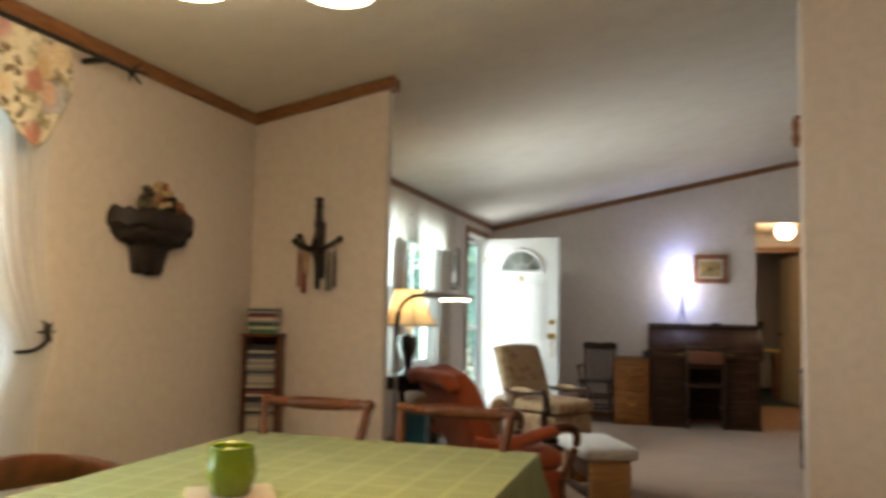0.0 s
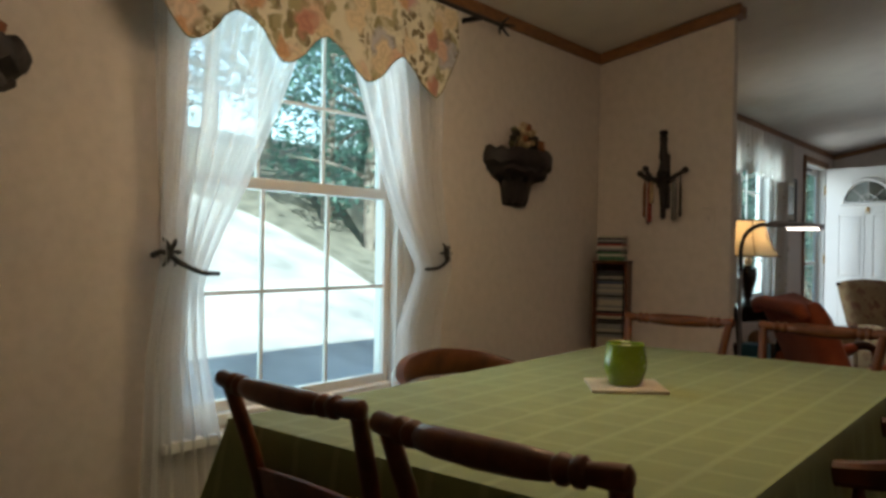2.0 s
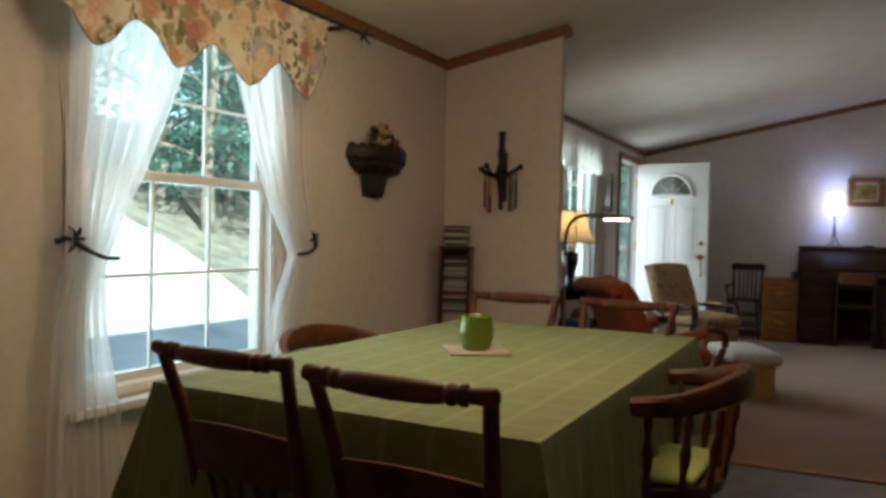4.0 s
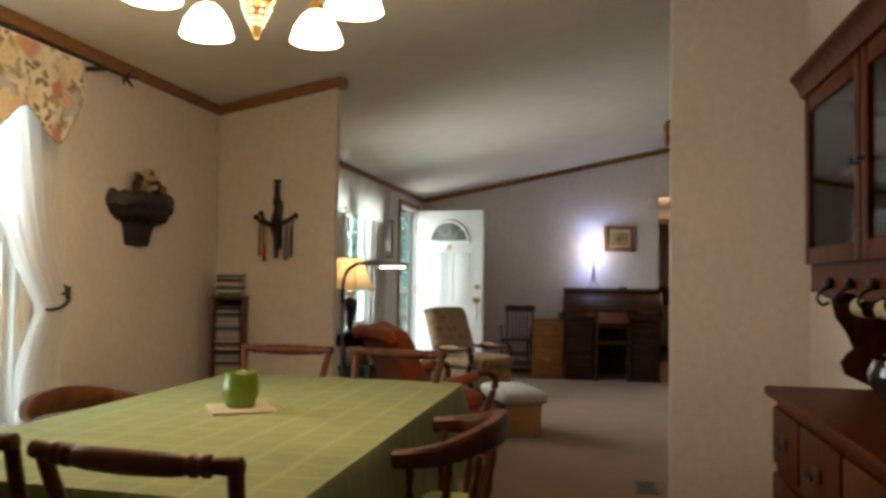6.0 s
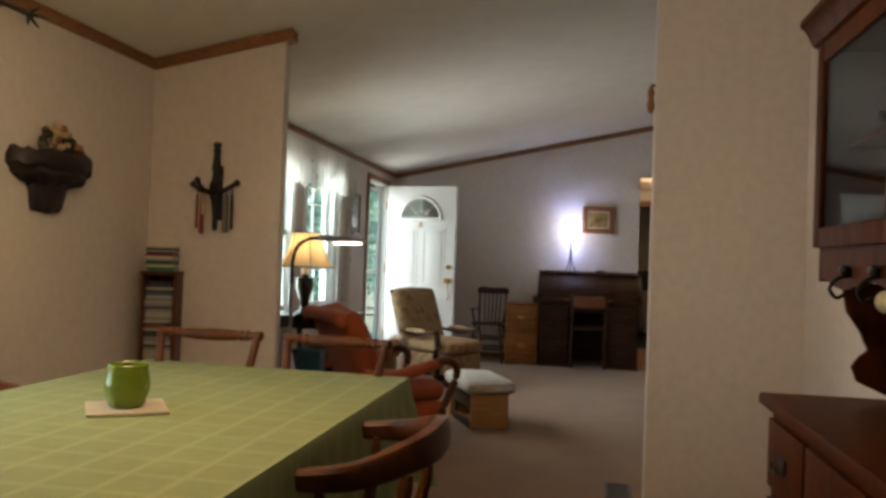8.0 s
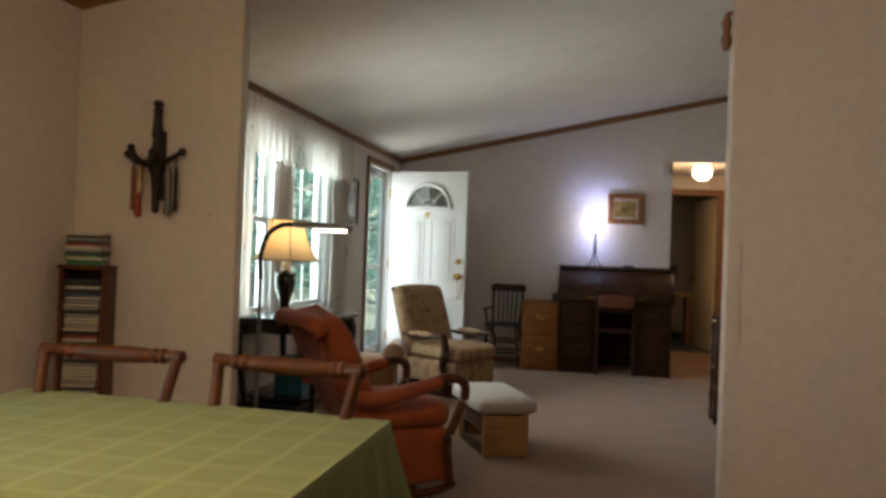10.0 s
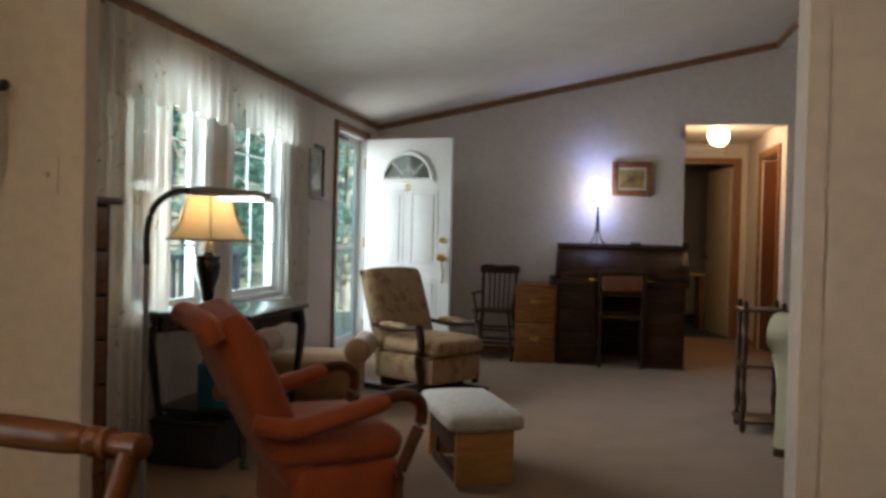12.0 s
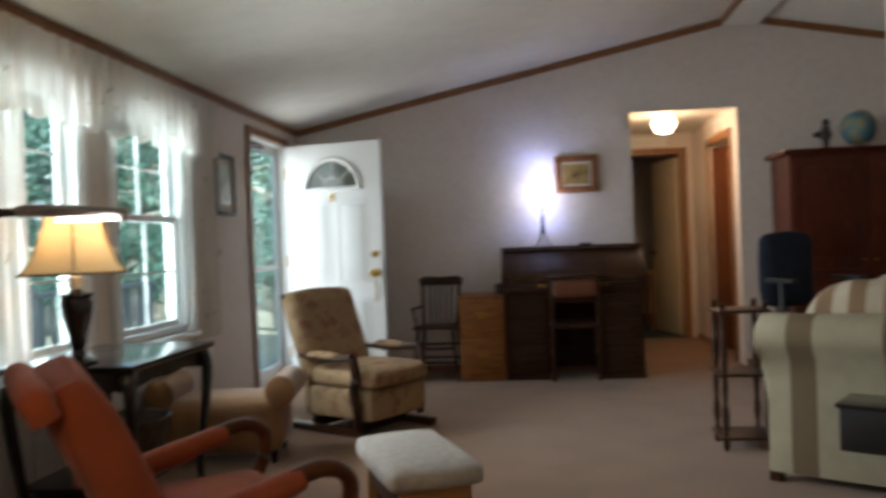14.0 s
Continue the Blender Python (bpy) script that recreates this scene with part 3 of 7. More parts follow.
for i in range(N):
    for j in range(N):
        bm.faces.new((grid[i, j], grid[i + 1, j], grid[i + 1, j + 1], grid[i, j + 1]))
struct("ground", bm, M_LITTER, "brown leaf-strewn ground rising to the woods", "ground", True)
# Added pale sheet: the ground's sunlit part, drawn as a lighter colour.
bm = bmesh.new()
outer = [(-0.4, 0.5), (-0.4, 5.0), (-2.2, 8.2), (-5.5, 10.6), (-9.5, 12.2), (-13.5, 12.0), (-15.5, 8.5), (-15.0, 2.0), (-9.0, -3.0), (-3.0, -2.5)]
ring = [p.to_2d() for p in spline([(x, y, 0) for x, y in outer + outer[:1]], 6)][:-1]
cx_, cy_ = -6.5, 4.5
rows = []
for f_ in (1.0, 0.9, 0.8, 0.7, 0.6, 0.5, 0.4, 0.3, 0.2, 0.1):
    rows.append([bm.verts.new((cx_ + (p.x - cx_) * f_, cy_ + (p.y - cy_) * f_, -0.56 + 6.5 * max(0, min(1, (-(cx_ + (p.x - cx_) * f_) - 5) / 20)))) for p in ring])
for a, b in zip(rows, rows[1:]):
    for k in range(len(a)):
        bm.faces.new((a[k], a[(k + 1) % len(a)], b[(k + 1) % len(b)], b[k]))
bm.faces.new(rows[-1])
struct("driveway", bm, M_PALE_GROUND, "pale sheet of ground beside the house, its colour standing in for sunlight", "driveway", True)
struct("ground_east", boxes((-0.12, 150, -170, 175, -0.95, -0.75)), M_PALE_GROUND, "plain ground round the house", "ground")

trunk_bm = bmesh.new()
tube(trunk_bm, spline([(0, 0, -0.5), (0.08, 0.02, 1.6), (-0.05, 0.1, 3.4), (0.1, 0.0, 6.2)]), [0.19, 0.05], 9)
for k in range(9):
    a, z = k * 2.4, 1.6 + 0.5 * k
    L = 1.9 - 0.12 * k
    tube(trunk_bm, spline([(0.03, 0.03, z), (L * 0.5 * math.cos(a), L * 0.5 * math.sin(a), z + 0.35), (L * math.cos(a), L * math.sin(a), z + 0.5)], 4), [0.06, 0.015], 6)
trunk_me = smooth(link_mesh("trunk", trunk_bm, M_BARK))


def crown_mesh(seed):
    rnd = random.Random(seed)
    vs, fs = [], []
    for _ in range(105):
        a, z = rnd.uniform(0, 6.283), rnd.uniform(0.9, 7.2)
        rad = (0.5 + 1.7 * math.sin(math.pi * min(1, (z + 0.3) / 7.6))) * rnd.uniform(0.35, 1.05)
        c = Vector((rad * math.cos(a), rad * math.sin(a), z))
        for _ in range(36):
            p = c + Vector((rnd.gauss(0, 0.33), rnd.gauss(0, 0.33), rnd.gauss(0, 0.22)))
            u = Vector((rnd.uniform(-1, 1), rnd.uniform(-1, 1), rnd.uniform(-0.5, 0.5))).normalized()
            w = u.cross(Vector((rnd.uniform(-0.4, 0.4), rnd.uniform(-0.4, 0.4), 1))).normalized()
            s = rnd.uniform(0.07, 0.15)
            n = len(vs)
            vs += [p - u * s, p + w * s * 0.45, p + u * s, p - w * s * 0.45]
            fs.append((n, n + 1, n + 2, n + 3))
    me = bpy.data.meshes.new("crown")
    me.from_pydata(vs, [], fs)
    me.materials.append(M_LEAF)
    return me


crowns = [crown_mesh(s) for s in (1, 2, 3)]
rnd = random.Random(5)
spots = [(-10.5, 14.5), (-8.0, 15.5), (-8.6, 18), (-12.5, 15), (-10, 21), (-15, 19), (-18, 13), (-17, 23), (-6.2, 19.5), (-5.4, 16.6), (-4.4, 18.6), (-7.2, 23), (-3.8, 22), (-5.0, 26), (-6.6, 21.2), (-12, 24.5), (-9, 27), (-3.2, 26), (-13, 18), (-20, 17), (-22, 9), (-23, 14), (-22, 21), (-21, 27), (-16, 30), (-11, 32), (-7, 31), (-3.5, 33), (-24, 4), (-14, 36), (-8.5, 37), (-4.6, 29), (-10.5, 24), (-7.8, 20)]
for k, (x, y) in enumerate(spots):
    t = thing("tree", pose(x, y, -0.75 + 6.5 * max(0, min(1, (-x - 5) / 20)), 0, 0, rnd.uniform(0, 360)), "leafy broad-crowned tree standing in the yard's woods", "tree", "trees outside")
    t.scale = (1.7, 1.7, 1.7) if x < -19 or y > 27.5 else (1, 1, 1)
    part_t = new("trunk", trunk_me)
    part_t.parent = t
    c = new("crown", crowns[k % 3])
    c.parent = t
struct("deck", boxes((-1.9, -0.13, 5.6, 11.6, -0.2, -0.06)), M_DECK, "weathered wooden porch deck outside the living room", "deck")
r = thing("deck_railing", pose(-1.85, 5.6, -0.06), "weathered white-painted wooden porch railing", "railing")
part("top_rail", boxes((-0.06, 0.06, 0, 6.0, 0.92, 0.96), bev=0.005), M_DECK, r)
part("bottom_rail", boxes((-0.02, 0.02, 0, 6.0, 0.1, 0.14)), M_DECK, r)
for k in range(4):
    part("post", boxes((-0.045, 0.045, k * 1.97, k * 1.97 + 0.09, 0, 1.0), bev=0.004), M_DECK, r)
me = link_mesh("baluster", boxes((-0.018, 0.018, -0.018, 0.018, 0.14, 0.92)), M_DECK)
for k in range(40):
    o = new("baluster", me)
    o.parent, o.location = r, (0, 0.16 + k * 0.147, 0)


# ---- dining room ----
def checked_cloth(name, base, line, cell, phase, wid):
    """Woven cloth with lighter stripes both ways."""
    m = material(name, base, 0.85, var=0.06, scale=14, bump=0.35, bscale=420, sheen=0.1)
    n, l = m.node_tree.nodes, m.node_tree.links
    b = n["Principled BSDF"]
    old = b.inputs["Base Color"].links[0].from_socket
    tc, sp = n.new("ShaderNodeTexCoord"), n.new("ShaderNodeSeparateXYZ")
    l.new(tc.outputs["Object"], sp.inputs[0])
    outs = []
    for k in (0, 1):
        a = n.new("ShaderNodeMath")
        a.operation = "ADD"
        a.inputs[1].default_value = phase[k]
        l.new(sp.outputs[k], a.inputs[0])
        p = n.new("ShaderNodeMath")
        p.operation = "PINGPONG"
        p.inputs[1].default_value = cell / 2
        l.new(a.outputs[0], p.inputs[0])
        r = n.new("ShaderNodeMapRange")
        r.inputs[1].default_value, r.inputs[2].default_value = wid, wid * 0.55
        r.inputs[4].default_value = 0.5 if k == 0 else 0.42
        l.new(p.outputs[0], r.inputs[0])
        outs.append(r.outputs[0])
    mx = n.new("ShaderNodeMath")
    mx.operation = "MAXIMUM"
    l.new(outs[0], mx.inputs[0])
    l.new(outs[1], mx.inputs[1])
    mix = n.new("ShaderNodeMix")
    mix.data_type = "RGBA"
    l.new(mx.outputs[0], mix.inputs[0])
    l.new(old, mix.inputs[6])
    mix.inputs[7].default_value = (*line, 1)
    l.new(mix.outputs[2], b.inputs["Base Color"])
    return m


TX0, TX1, TY0, TY1, TZ = 0.68, 1.787, 1.77, 3.765, 0.75
M_CLOTH = checked_cloth("sage_checked_cloth", (0.205, 0.242, 0.078), (0.30, 0.335, 0.145), 0.122, (-0.55 + 0.122 * 20, -0.7875 + 0.122 * 20), 0.011)
t = thing("dining_table", pose((TX0 + TX1) / 2, (TY0 + TY1) / 2, 0), "dark wooden rectangular dining table under a cloth", "table")
hx, hy = (TX1 - TX0) / 2, (TY1 - TY0) / 2
part("tabletop", boxes((-hx + 0.01, hx - 0.01, -hy + 0.05, hy - 0.05, 0.715, 0.742), bev=0.006), M_CHAIRWOOD, t)
part("apron", boxes((-hx + 0.08, hx - 0.08, -hy + 0.08, hy - 0.08, 0.63, 0.714)), M_CHAIRWOOD, t)
for sx in (-1, 1):
    for sy in (-1, 1):
        bm = bmesh.new()
        lathe(bm, [(0.02, 0), (0.03, 0.03), (0.025, 0.1), (0.038, 0.3), (0.03, 0.45), (0.042, 0.5), (0.042, 0.63)], (sx * (hx - 0.12), sy * (hy - 0.12)), 14)
        part("leg", bm, M_CHAIRWOOD, t)
# the cloth: flat top, rounded edge, hanging folds that open towards the hem
bm = bmesh.new()
per = []
step = 0.03
nx, ny = round(2 * hx / step), round(2 * hy / step)
for i in range(nx):
    per.append((-hx + i * 2 * hx / nx, -hy, 0, -1))
for i in range(ny):
    per.append((hx, -hy + i * 2 * hy / ny, 1, 0))
for i in range(nx):
    per.append((hx - i * 2 * hx / nx, hy, 0, 1))
for i in range(ny):
    per.append((-hx, hy - i * 2 * hy / ny, -1, 0))
P = len(per)
rings = []
drops = (-1, 0, 0.006, 0.02, 0.06, 0.12, 0.19, 0.26, 0.32, 0.36)
for d in drops:
    ring = []
    for k, (x, y, ux, uy) in enumerate(per):
        corner = max(0, 1 - min(abs(abs(x) - hx), 9) / 0.16 if ux == 0 else 0, 1 - min(abs(abs(y) - hy), 9) / 0.16 if uy == 0 else 0)
        if d < 0:
            ring.append(bm.verts.new((x * 0.985, y * 0.985, TZ + 0.004)))
            continue
        f = max(0, d - 0.02) / 0.34
        s = x if ux == 0 else y
        wav = 0.016 * math.sin(s * 23 + 1.7 * ux + uy) + 0.01 * math.sin(s * 47 + 2 * uy)
        out = 0.006 * min(1, d / 0.02) + f * (0.03 + wav)
        nx_, ny_ = ux, uy
        cxy = Vector((x, y)).normalized()
        out2 = 0.10 * f * corner * corner
        drop = d * (1 + 0.22 * corner * corner) if d > 0.02 else d
        ring.append(bm.verts.new((x + nx_ * out + math.copysign(out2, x) * (corner > 0), y + ny_ * out + math.copysign(out2, y) * (corner > 0), TZ + 0.004 - drop)))
    rings.append(ring)
for a, b in zip(rings, rings[1:]):
    for k in range(P):
        bm.faces.new((a[k], a[(k + 1) % P], b[(k + 1) % P], b[k]))
bm.faces.new(rings[0])
# the cloth lies a little askew
for w_ in bm.verts:
    w_.co.y -= 0.036 * w_.co.x / hx
cloth = part("tablecloth", bm, M_CLOTH, None)
cloth.location = ((TX0 + TX1) / 2, (TY0 + TY1) / 2, 0)
tagged(cloth, "sage green cotton tablecloth with woven pale checks on the table", "tablecloth")


def side_chair(m, label):
    """Turned-rail side chair; its front looks along +y, the origin under the seat's middle."""
    c = thing("dining_chair", m, label, "chair", "chairs round the table")
    W = M_CHAIRWOOD
    bm = bmesh.new()
    prism(bm, [(-0.2, -0.19), (0.2, -0.19), (0.225, 0.19), (-0.225, 0.19)], "z", 0.425, 0.455, bev=0.012)
    part("seat", bm, W, c)
    for s in (-1, 1):
        bm = bmesh.new()
        tube(bm, spline([(s * 0.175, -0.17, 0.43), (s * 0.18, -0.19, 0.58), (s * 0.19, -0.225, 0.72), (s * 0.207, -0.27, 0.862)]), [0.019, 0.016], 10)
        part("back_post", bm, W, c)
        bm = bmesh.new()
        lathe(bm, [(0.012, 0), (0.017, 0.02), (0.014, 0.1), (0.021, 0.25), (0.015, 0.33), (0.02, 0.36), (0.018, 0.43)], (s * 0.18, 0.15), 10)
        part("leg", bm, W, c)
        bm = bmesh.new()
        tube(bm, [(s * 0.19, -0.2, 0), (s * 0.17, -0.16, 0.43)], [0.014, 0.019], 10)
        part("leg", bm, W, c)
        bm = bmesh.new()
        tube(bm, [(s * 0.18, 0.15, 0.2), (s * 0.185, -0.18, 0.18)], 0.009, 8)
        part("stretcher", bm, W, c)
    bm = bmesh.new()
    tube(bm, [(-0.18, 0.15, 0.25), (0.18, 0.15, 0.25)], 0.011, 8)
    part("stretcher", bm, W, c)
    # crest rail: turned roll with rings, swelling in the middle
    bm = bmesh.new()
    xs = [-0.228, -0.222, -0.2, -0.17, -0.165, -0.155, -0.148, -0.138, -0.131, -0.121, -0.115, -0.08, 0, 0.08, 0.115, 0.121, 0.131, 0.138, 0.148, 0.155, 0.165, 0.17, 0.2, 0.222, 0.228]
    rs = [0.010, 0.018, 0.018, 0.015, 0.022, 0.022, 0.016, 0.022, 0.022, 0.015, 0.02, 0.023, 0.0245, 0.023, 0.02, 0.015, 0.022, 0.022, 0.016, 0.022, 0.022, 0.015, 0.018, 0.018, 0.010]
    tube(bm, [(x, -0.275 - 0.018 * (1 - (x / 0.23) ** 2), 0.872 - 0.006 * (1 - (x / 0.23) ** 2)) for x in xs], rs, 12)
    part("crest_rail", bm, W, c)
    # broad bent slat
    bm = bmesh.new()
    top, bot = [], []
    n = 10
    for k in range(n + 1):
        x = -0.178 + 0.356 * k / n
        dip = -0.02 * (1 - (x / 0.18) ** 2)
        arch = 0.022 * math.cos(math.pi * x / 0.36)
        for lst, z, yb in ((top, 0.70 + arch * 0.6 - 0.015, -0.215), (bot, 0.56, -0.187)):
            lst.append([bm.verts.new((x, yb + dip + o, z)) for o in (-0.006, 0.006)])
    for k in range(n):
        for s in (0, 1):
            bm.faces.new((top[k][s], top[k + 1][s], bot[k + 1][s], bot[k][s]))
        bm.faces.new((top[k][0], top[k + 1][0], top[k + 1][1], top[k][1]))
        bm.faces.new((bot[k][0], bot[k + 1][0], bot[k + 1][1], bot[k][1]))
    for k in (0, n):
        bm.faces.new((top[k][0], top[k][1], bot[k][1], bot[k][0]))
    part("back_slat", bm, W, c)
    for k in range(5):
        x = -0.11 + 0.055 * k
        bm = bmesh.new()
        tube(bm, [(x * 0.9, -0.165, 0.452), (x * 0.95, -0.185 - 0.01 * (1 - (x / 0.18) ** 2), 0.51), (x, -0.19 - 0.018 * (1 - (x / 0.18) ** 2), 0.562)], [0.006, 0.009], 6)
        part("spindle", bm, W, c)
    return c


A = side_chair(pose(1.565, 1.855, 0, 0, 0, -5), "cherry-stained wooden dining chair with a turned crest rail")
copy_thing(A, pose(1.055, 1.945, 0, 0, 0, -7))
copy_thing(A, pose(0.94, 3.53, 0, 0, 0, 180))
copy_thing(A, pose(1.45, 3.50, 0, 0, 0, 173))


def captain_chair(m, label):
    """Low-back captain's chair with a bent solid arm rail; the front looks along +y."""
    c = thing("captain_chair", m, label, "chair", "captain's chairs at the table")
    W = M_CHAIRWOOD
    bm = bmesh.new()
    prism(bm, [(0.25 * math.cos(a) * (1.0 if math.sin(a) < 0 else 1.04), 0.23 * math.sin(a)) for a in [2 * math.pi * k / 24 for k in range(24)]], "z", 0.415, 0.45, bev=0.012)
    part("seat", bm, W, c)
    pad = cushion(bmesh.new(), -0.2, 0.2, -0.17, 0.2, 0.451, 0.485, 0.012, 0.016)
    part("seat_pad", pad, M_GREEN, c, "green cloth seat pad")
    # U-shaped rail: flat arms that rise into a taller crest at the back
    line = spline([(-0.26, 0.2, 0.685), (-0.285, 0.06, 0.687), (-0.27, -0.12, 0.70), (-0.16, -0.245, 0.735), (0, -0.28, 0.745), (0.16, -0.245, 0.735), (0.27, -0.12, 0.70), (0.285, 0.06, 0.687), (0.26, 0.2, 0.685)], 6)
    bm = bmesh.new()
    rows = []
    n = len(line)
    for i, p in enumerate(line):
        d = (line[min(i + 1, n - 1)] - line[max(i - 1, 0)])
        side = Vector((-d.y, d.x, 0)).normalized()
        u = abs(2 * i / (n - 1) - 1)
        hh = 0.024 + 0.022 * max(0, 1 - u * 1.5) + (0.006 if u > 0.93 else 0)
        th = 0.024 + 0.012 * max(0, u - 0.6) / 0.4
        rows.append([bm.verts.new(p + side * a * th + Vector((0, 0, b * hh))) for a, b in ((-1, -0.6), (-0.6, -1), (0.6, -1), (1, -0.6), (1, 0.6), (0.6, 1), (-0.6, 1), (-1, 0.6))])
    for a, b in zip(rows, rows[1:]):
        for k in range(8):
            bm.faces.new((a[k], a[(k + 1) % 8], b[(k + 1) % 8], b[k]))
    bm.faces.new(rows[0])
    bm.faces.new(rows[-1])
    part("arm_rail", bm, W, c)
    for k in range(9):
        a = math.radians(-200 + 220 * k / 8)
        x, y = 0.265 * math.cos(a), 0.24 * math.sin(a) - 0.02
        bm = bmesh.new()
        H = 0.235
        lathe(bm, [(0.008, 0), (0.013, 0.02 * H / 0.235), (0.009, 0.05), (0.017, 0.11), (0.009, 0.16), (0.014, 0.2), (0.009, H)], (0, 0), 8, m=pose(x * 0.9, y * 0.86, 0.44) @ Matrix.Shear("XY", 4, (x * 0.1 / H, y * 0.14 / H)))
        part("spindle", bm, W, c)
    for sx in (-1, 1):
        for sy in (-1, 1):
            bm = bmesh.new()
            lathe(bm, [(0.013, 0), (0.02, 0.04), (0.014, 0.12), (0.024, 0.24), (0.015, 0.33), (0.02, 0.42)], (0, 0), 10, m=pose(sx * 0.21, sy * 0.19, 0) @ Matrix.Shear("XY", 4, (-sx * 0.1, -sy * 0.1)))
            part("leg", bm, W, c)
        bm = bmesh.new()
        tube(bm, [(sx * 0.195, -0.175, 0.15), (sx * 0.195, 0.175, 0.15)], 0.01, 8)
        part("stretcher", bm, W, c)
    bm = bmesh.new()
    tube(bm, [(-0.19, 0, 0.15), (0.19, 0, 0.15)], 0.01, 8)
    part("stretcher", bm, W, c)
    return c


F = captain_chair(pose(1.79, 2.78, 0, 0, 0, 90), "reddish wooden captain's chair with a bent arm rail and green pad")
copy_thing(F, pose(0.70, 2.83, 0, 0, 0, -107))

# candle cup on its tile
c = thing("tile_coaster", pose(1.18, 2.806, 0.7545, 0, 0, 34), "square cream ceramic tile lying on the tablecloth", "coaster")
part("tile", boxes((-0.105, 0.105, -0.105, 0.105, 0, 0.009), bev=0.003), material("cream_tile", (0.48, 0.42, 0.32), 0.4, var=0.06), c)
part("cork", boxes((-0.1, 0.1, -0.1, 0.1, -0.003, 0.0)), material("cork", (0.25, 0.15, 0.08), 0.9), c)
c = thing("candle_cup", pose(1.18, 2.806, 0.7636), "lime green glazed ceramic candle cup on a tile", "candle holder")
bm = bmesh.new()
lathe(bm, [(0, 0.0), (0.042, 0.0), (0.05, 0.01), (0.061, 0.05), (0.0605, 0.072), (0.054, 0.11), (0.056, 0.116), (0.053, 0.119), (0.049, 0.115), (0.054, 0.075), (0.045, 0.02), (0, 0.018)], n=32)
part("cup", bm, material("lime_glaze", (0.16, 0.24, 0.012), 0.25, var=0.1, scale=20, coat=0.3, bump=0.03), c)
bm = bmesh.new()
lathe(bm, [(0, 0.07), (0.045, 0.07), (0.045, 0.02), (0, 0.02)], n=20)
part("candle", bm, material("wax_green", (0.28, 0.33, 0.08), 0.5), c)

# tower of discs in the corner
cd = thing("disc_tower", pose(0.153, 4.845, 0, 0, 0, 14), "narrow wooden tower rack full of music discs", "disc rack")
w, dp, H = 0.088, 0.07, 1.085
for s in (-1, 1):
    part("side", boxes((s * w - 0.008, s * w + 0.008, -dp, dp, 0.02, H - 0.016), bev=0.002), M_CHAIRWOOD, cd)
part("back", boxes((-w + 0.009, w - 0.009, dp - 0.006, dp, 0.02, H - 0.016)), M_CHAIRWOOD, cd)
part("base", boxes((-w - 0.012, w + 0.012, -dp - 0.008, dp, 0, 0.02), bev=0.003), M_CHAIRWOOD, cd)
part("top", boxes((-w - 0.012, w + 0.012, -dp - 0.008, dp, H - 0.016, H), bev=0.003), M_CHAIRWOOD, cd)
CASES = [material("case_" + n, c, 0.3, var=0.05, coat=0.3) for n, c in (("black", (0.02, 0.02, 0.022)), ("cream", (0.55, 0.5, 0.4)), ("red", (0.3, 0.03, 0.03)), ("blue", (0.05, 0.09, 0.2)), ("grey", (0.3, 0.3, 0.3)), ("green", (0.03, 0.14, 0.07)))]
case_me = [link_mesh("disc_case", boxes((-0.071, 0.071, -0.062, 0.06, 0, 0.0098)), m) for m in CASES]
rnd = random.Random(11)
for k in range(70):
    z = 0.03 + k * 0.0147
    if z > H - 0.06:
        break
    o = new("disc_case", case_me[rnd.choice((0, 0, 1, 1, 2, 3, 4, 4))] if k % 5 else case_me[1])
    o.parent, o.location = cd, (rnd.uniform(-0.003, 0.003), rnd.uniform(-0.006, 0.004), z)
for k in range(12):
    o = new("disc_box", case_me[(5, 5, 1, 5, 0, 4, 1, 2, 0, 4, 0, 1)[k]])
    o.location = (0.153 + rnd.uniform(-0.006, 0.006), 4.84 + rnd.uniform(-0.006, 0.006), H + 0.0005 + k * 0.0115)
    o.rotation_euler = (0, 0, radians(14 + rnd.uniform(-7, 7)))
    o.scale = (1, 1, 1.16)
    tagged(o, "music disc case lying in a pile on the tower", "disc case", "discs on the tower")

# carved wall basket
M_CARVED = material("black_carved_wood", (0.022, 0.013, 0.010), 0.55, var=0.35, scale=25, bump=0.6, bscale=60)
wb = thing("wall_basket", pose(0.001, 4.045, 1.33, 0, 0, 90), "dark carved wooden wall basket with dried flowers", "wall decoration")
bm = bmesh.new()
prof = [(0, 0.03), (0.085, 0.03), (0.10, 0.05), (0.118, 0.10), (0.125, 0.14), (0.15, 0.155), (0.21, 0.165), (0.235, 0.185), (0.225, 0.205), (0.262, 0.225), (0.27, 0.26), (0.262, 0.285), (0.245, 0.298), (0.2, 0.29), (0, 0.27)]
n = 18
rg = []
for r, z in prof:
    rg.append([bm.verts.new(((r + (0.03 * noise.noise((k * 1.7, z * 30, 3)) if r else 0)) * math.cos(math.pi * k / n), -0.55 * (r + 0.015 * noise.noise((k * 0.9, z * 22, 9)) if r else 0) * math.sin(math.pi * k / n), z + (0.028 * noise.noise((k * 0.9, z * 9, 5))))) for k in range(n + 1)])
for a, b in zip(rg, rg[1:]):
    for k in range(n):
        bm.faces.new((a[k], a[k + 1], b[k + 1], b[k]))
part("basket", bm, M_CARVED, wb)
bm = bmesh.new()
prism(bm, [(-0.08, 0.04), (0.08, 0.04), (0.11, 0.15), (0.22, 0.19), (0.24, 0.28), (-0.24, 0.28), (-0.22, 0.19), (-0.11, 0.15)], "y", -0.012, -0.0005)
part("back_plate", bm, M_CARVED, wb)
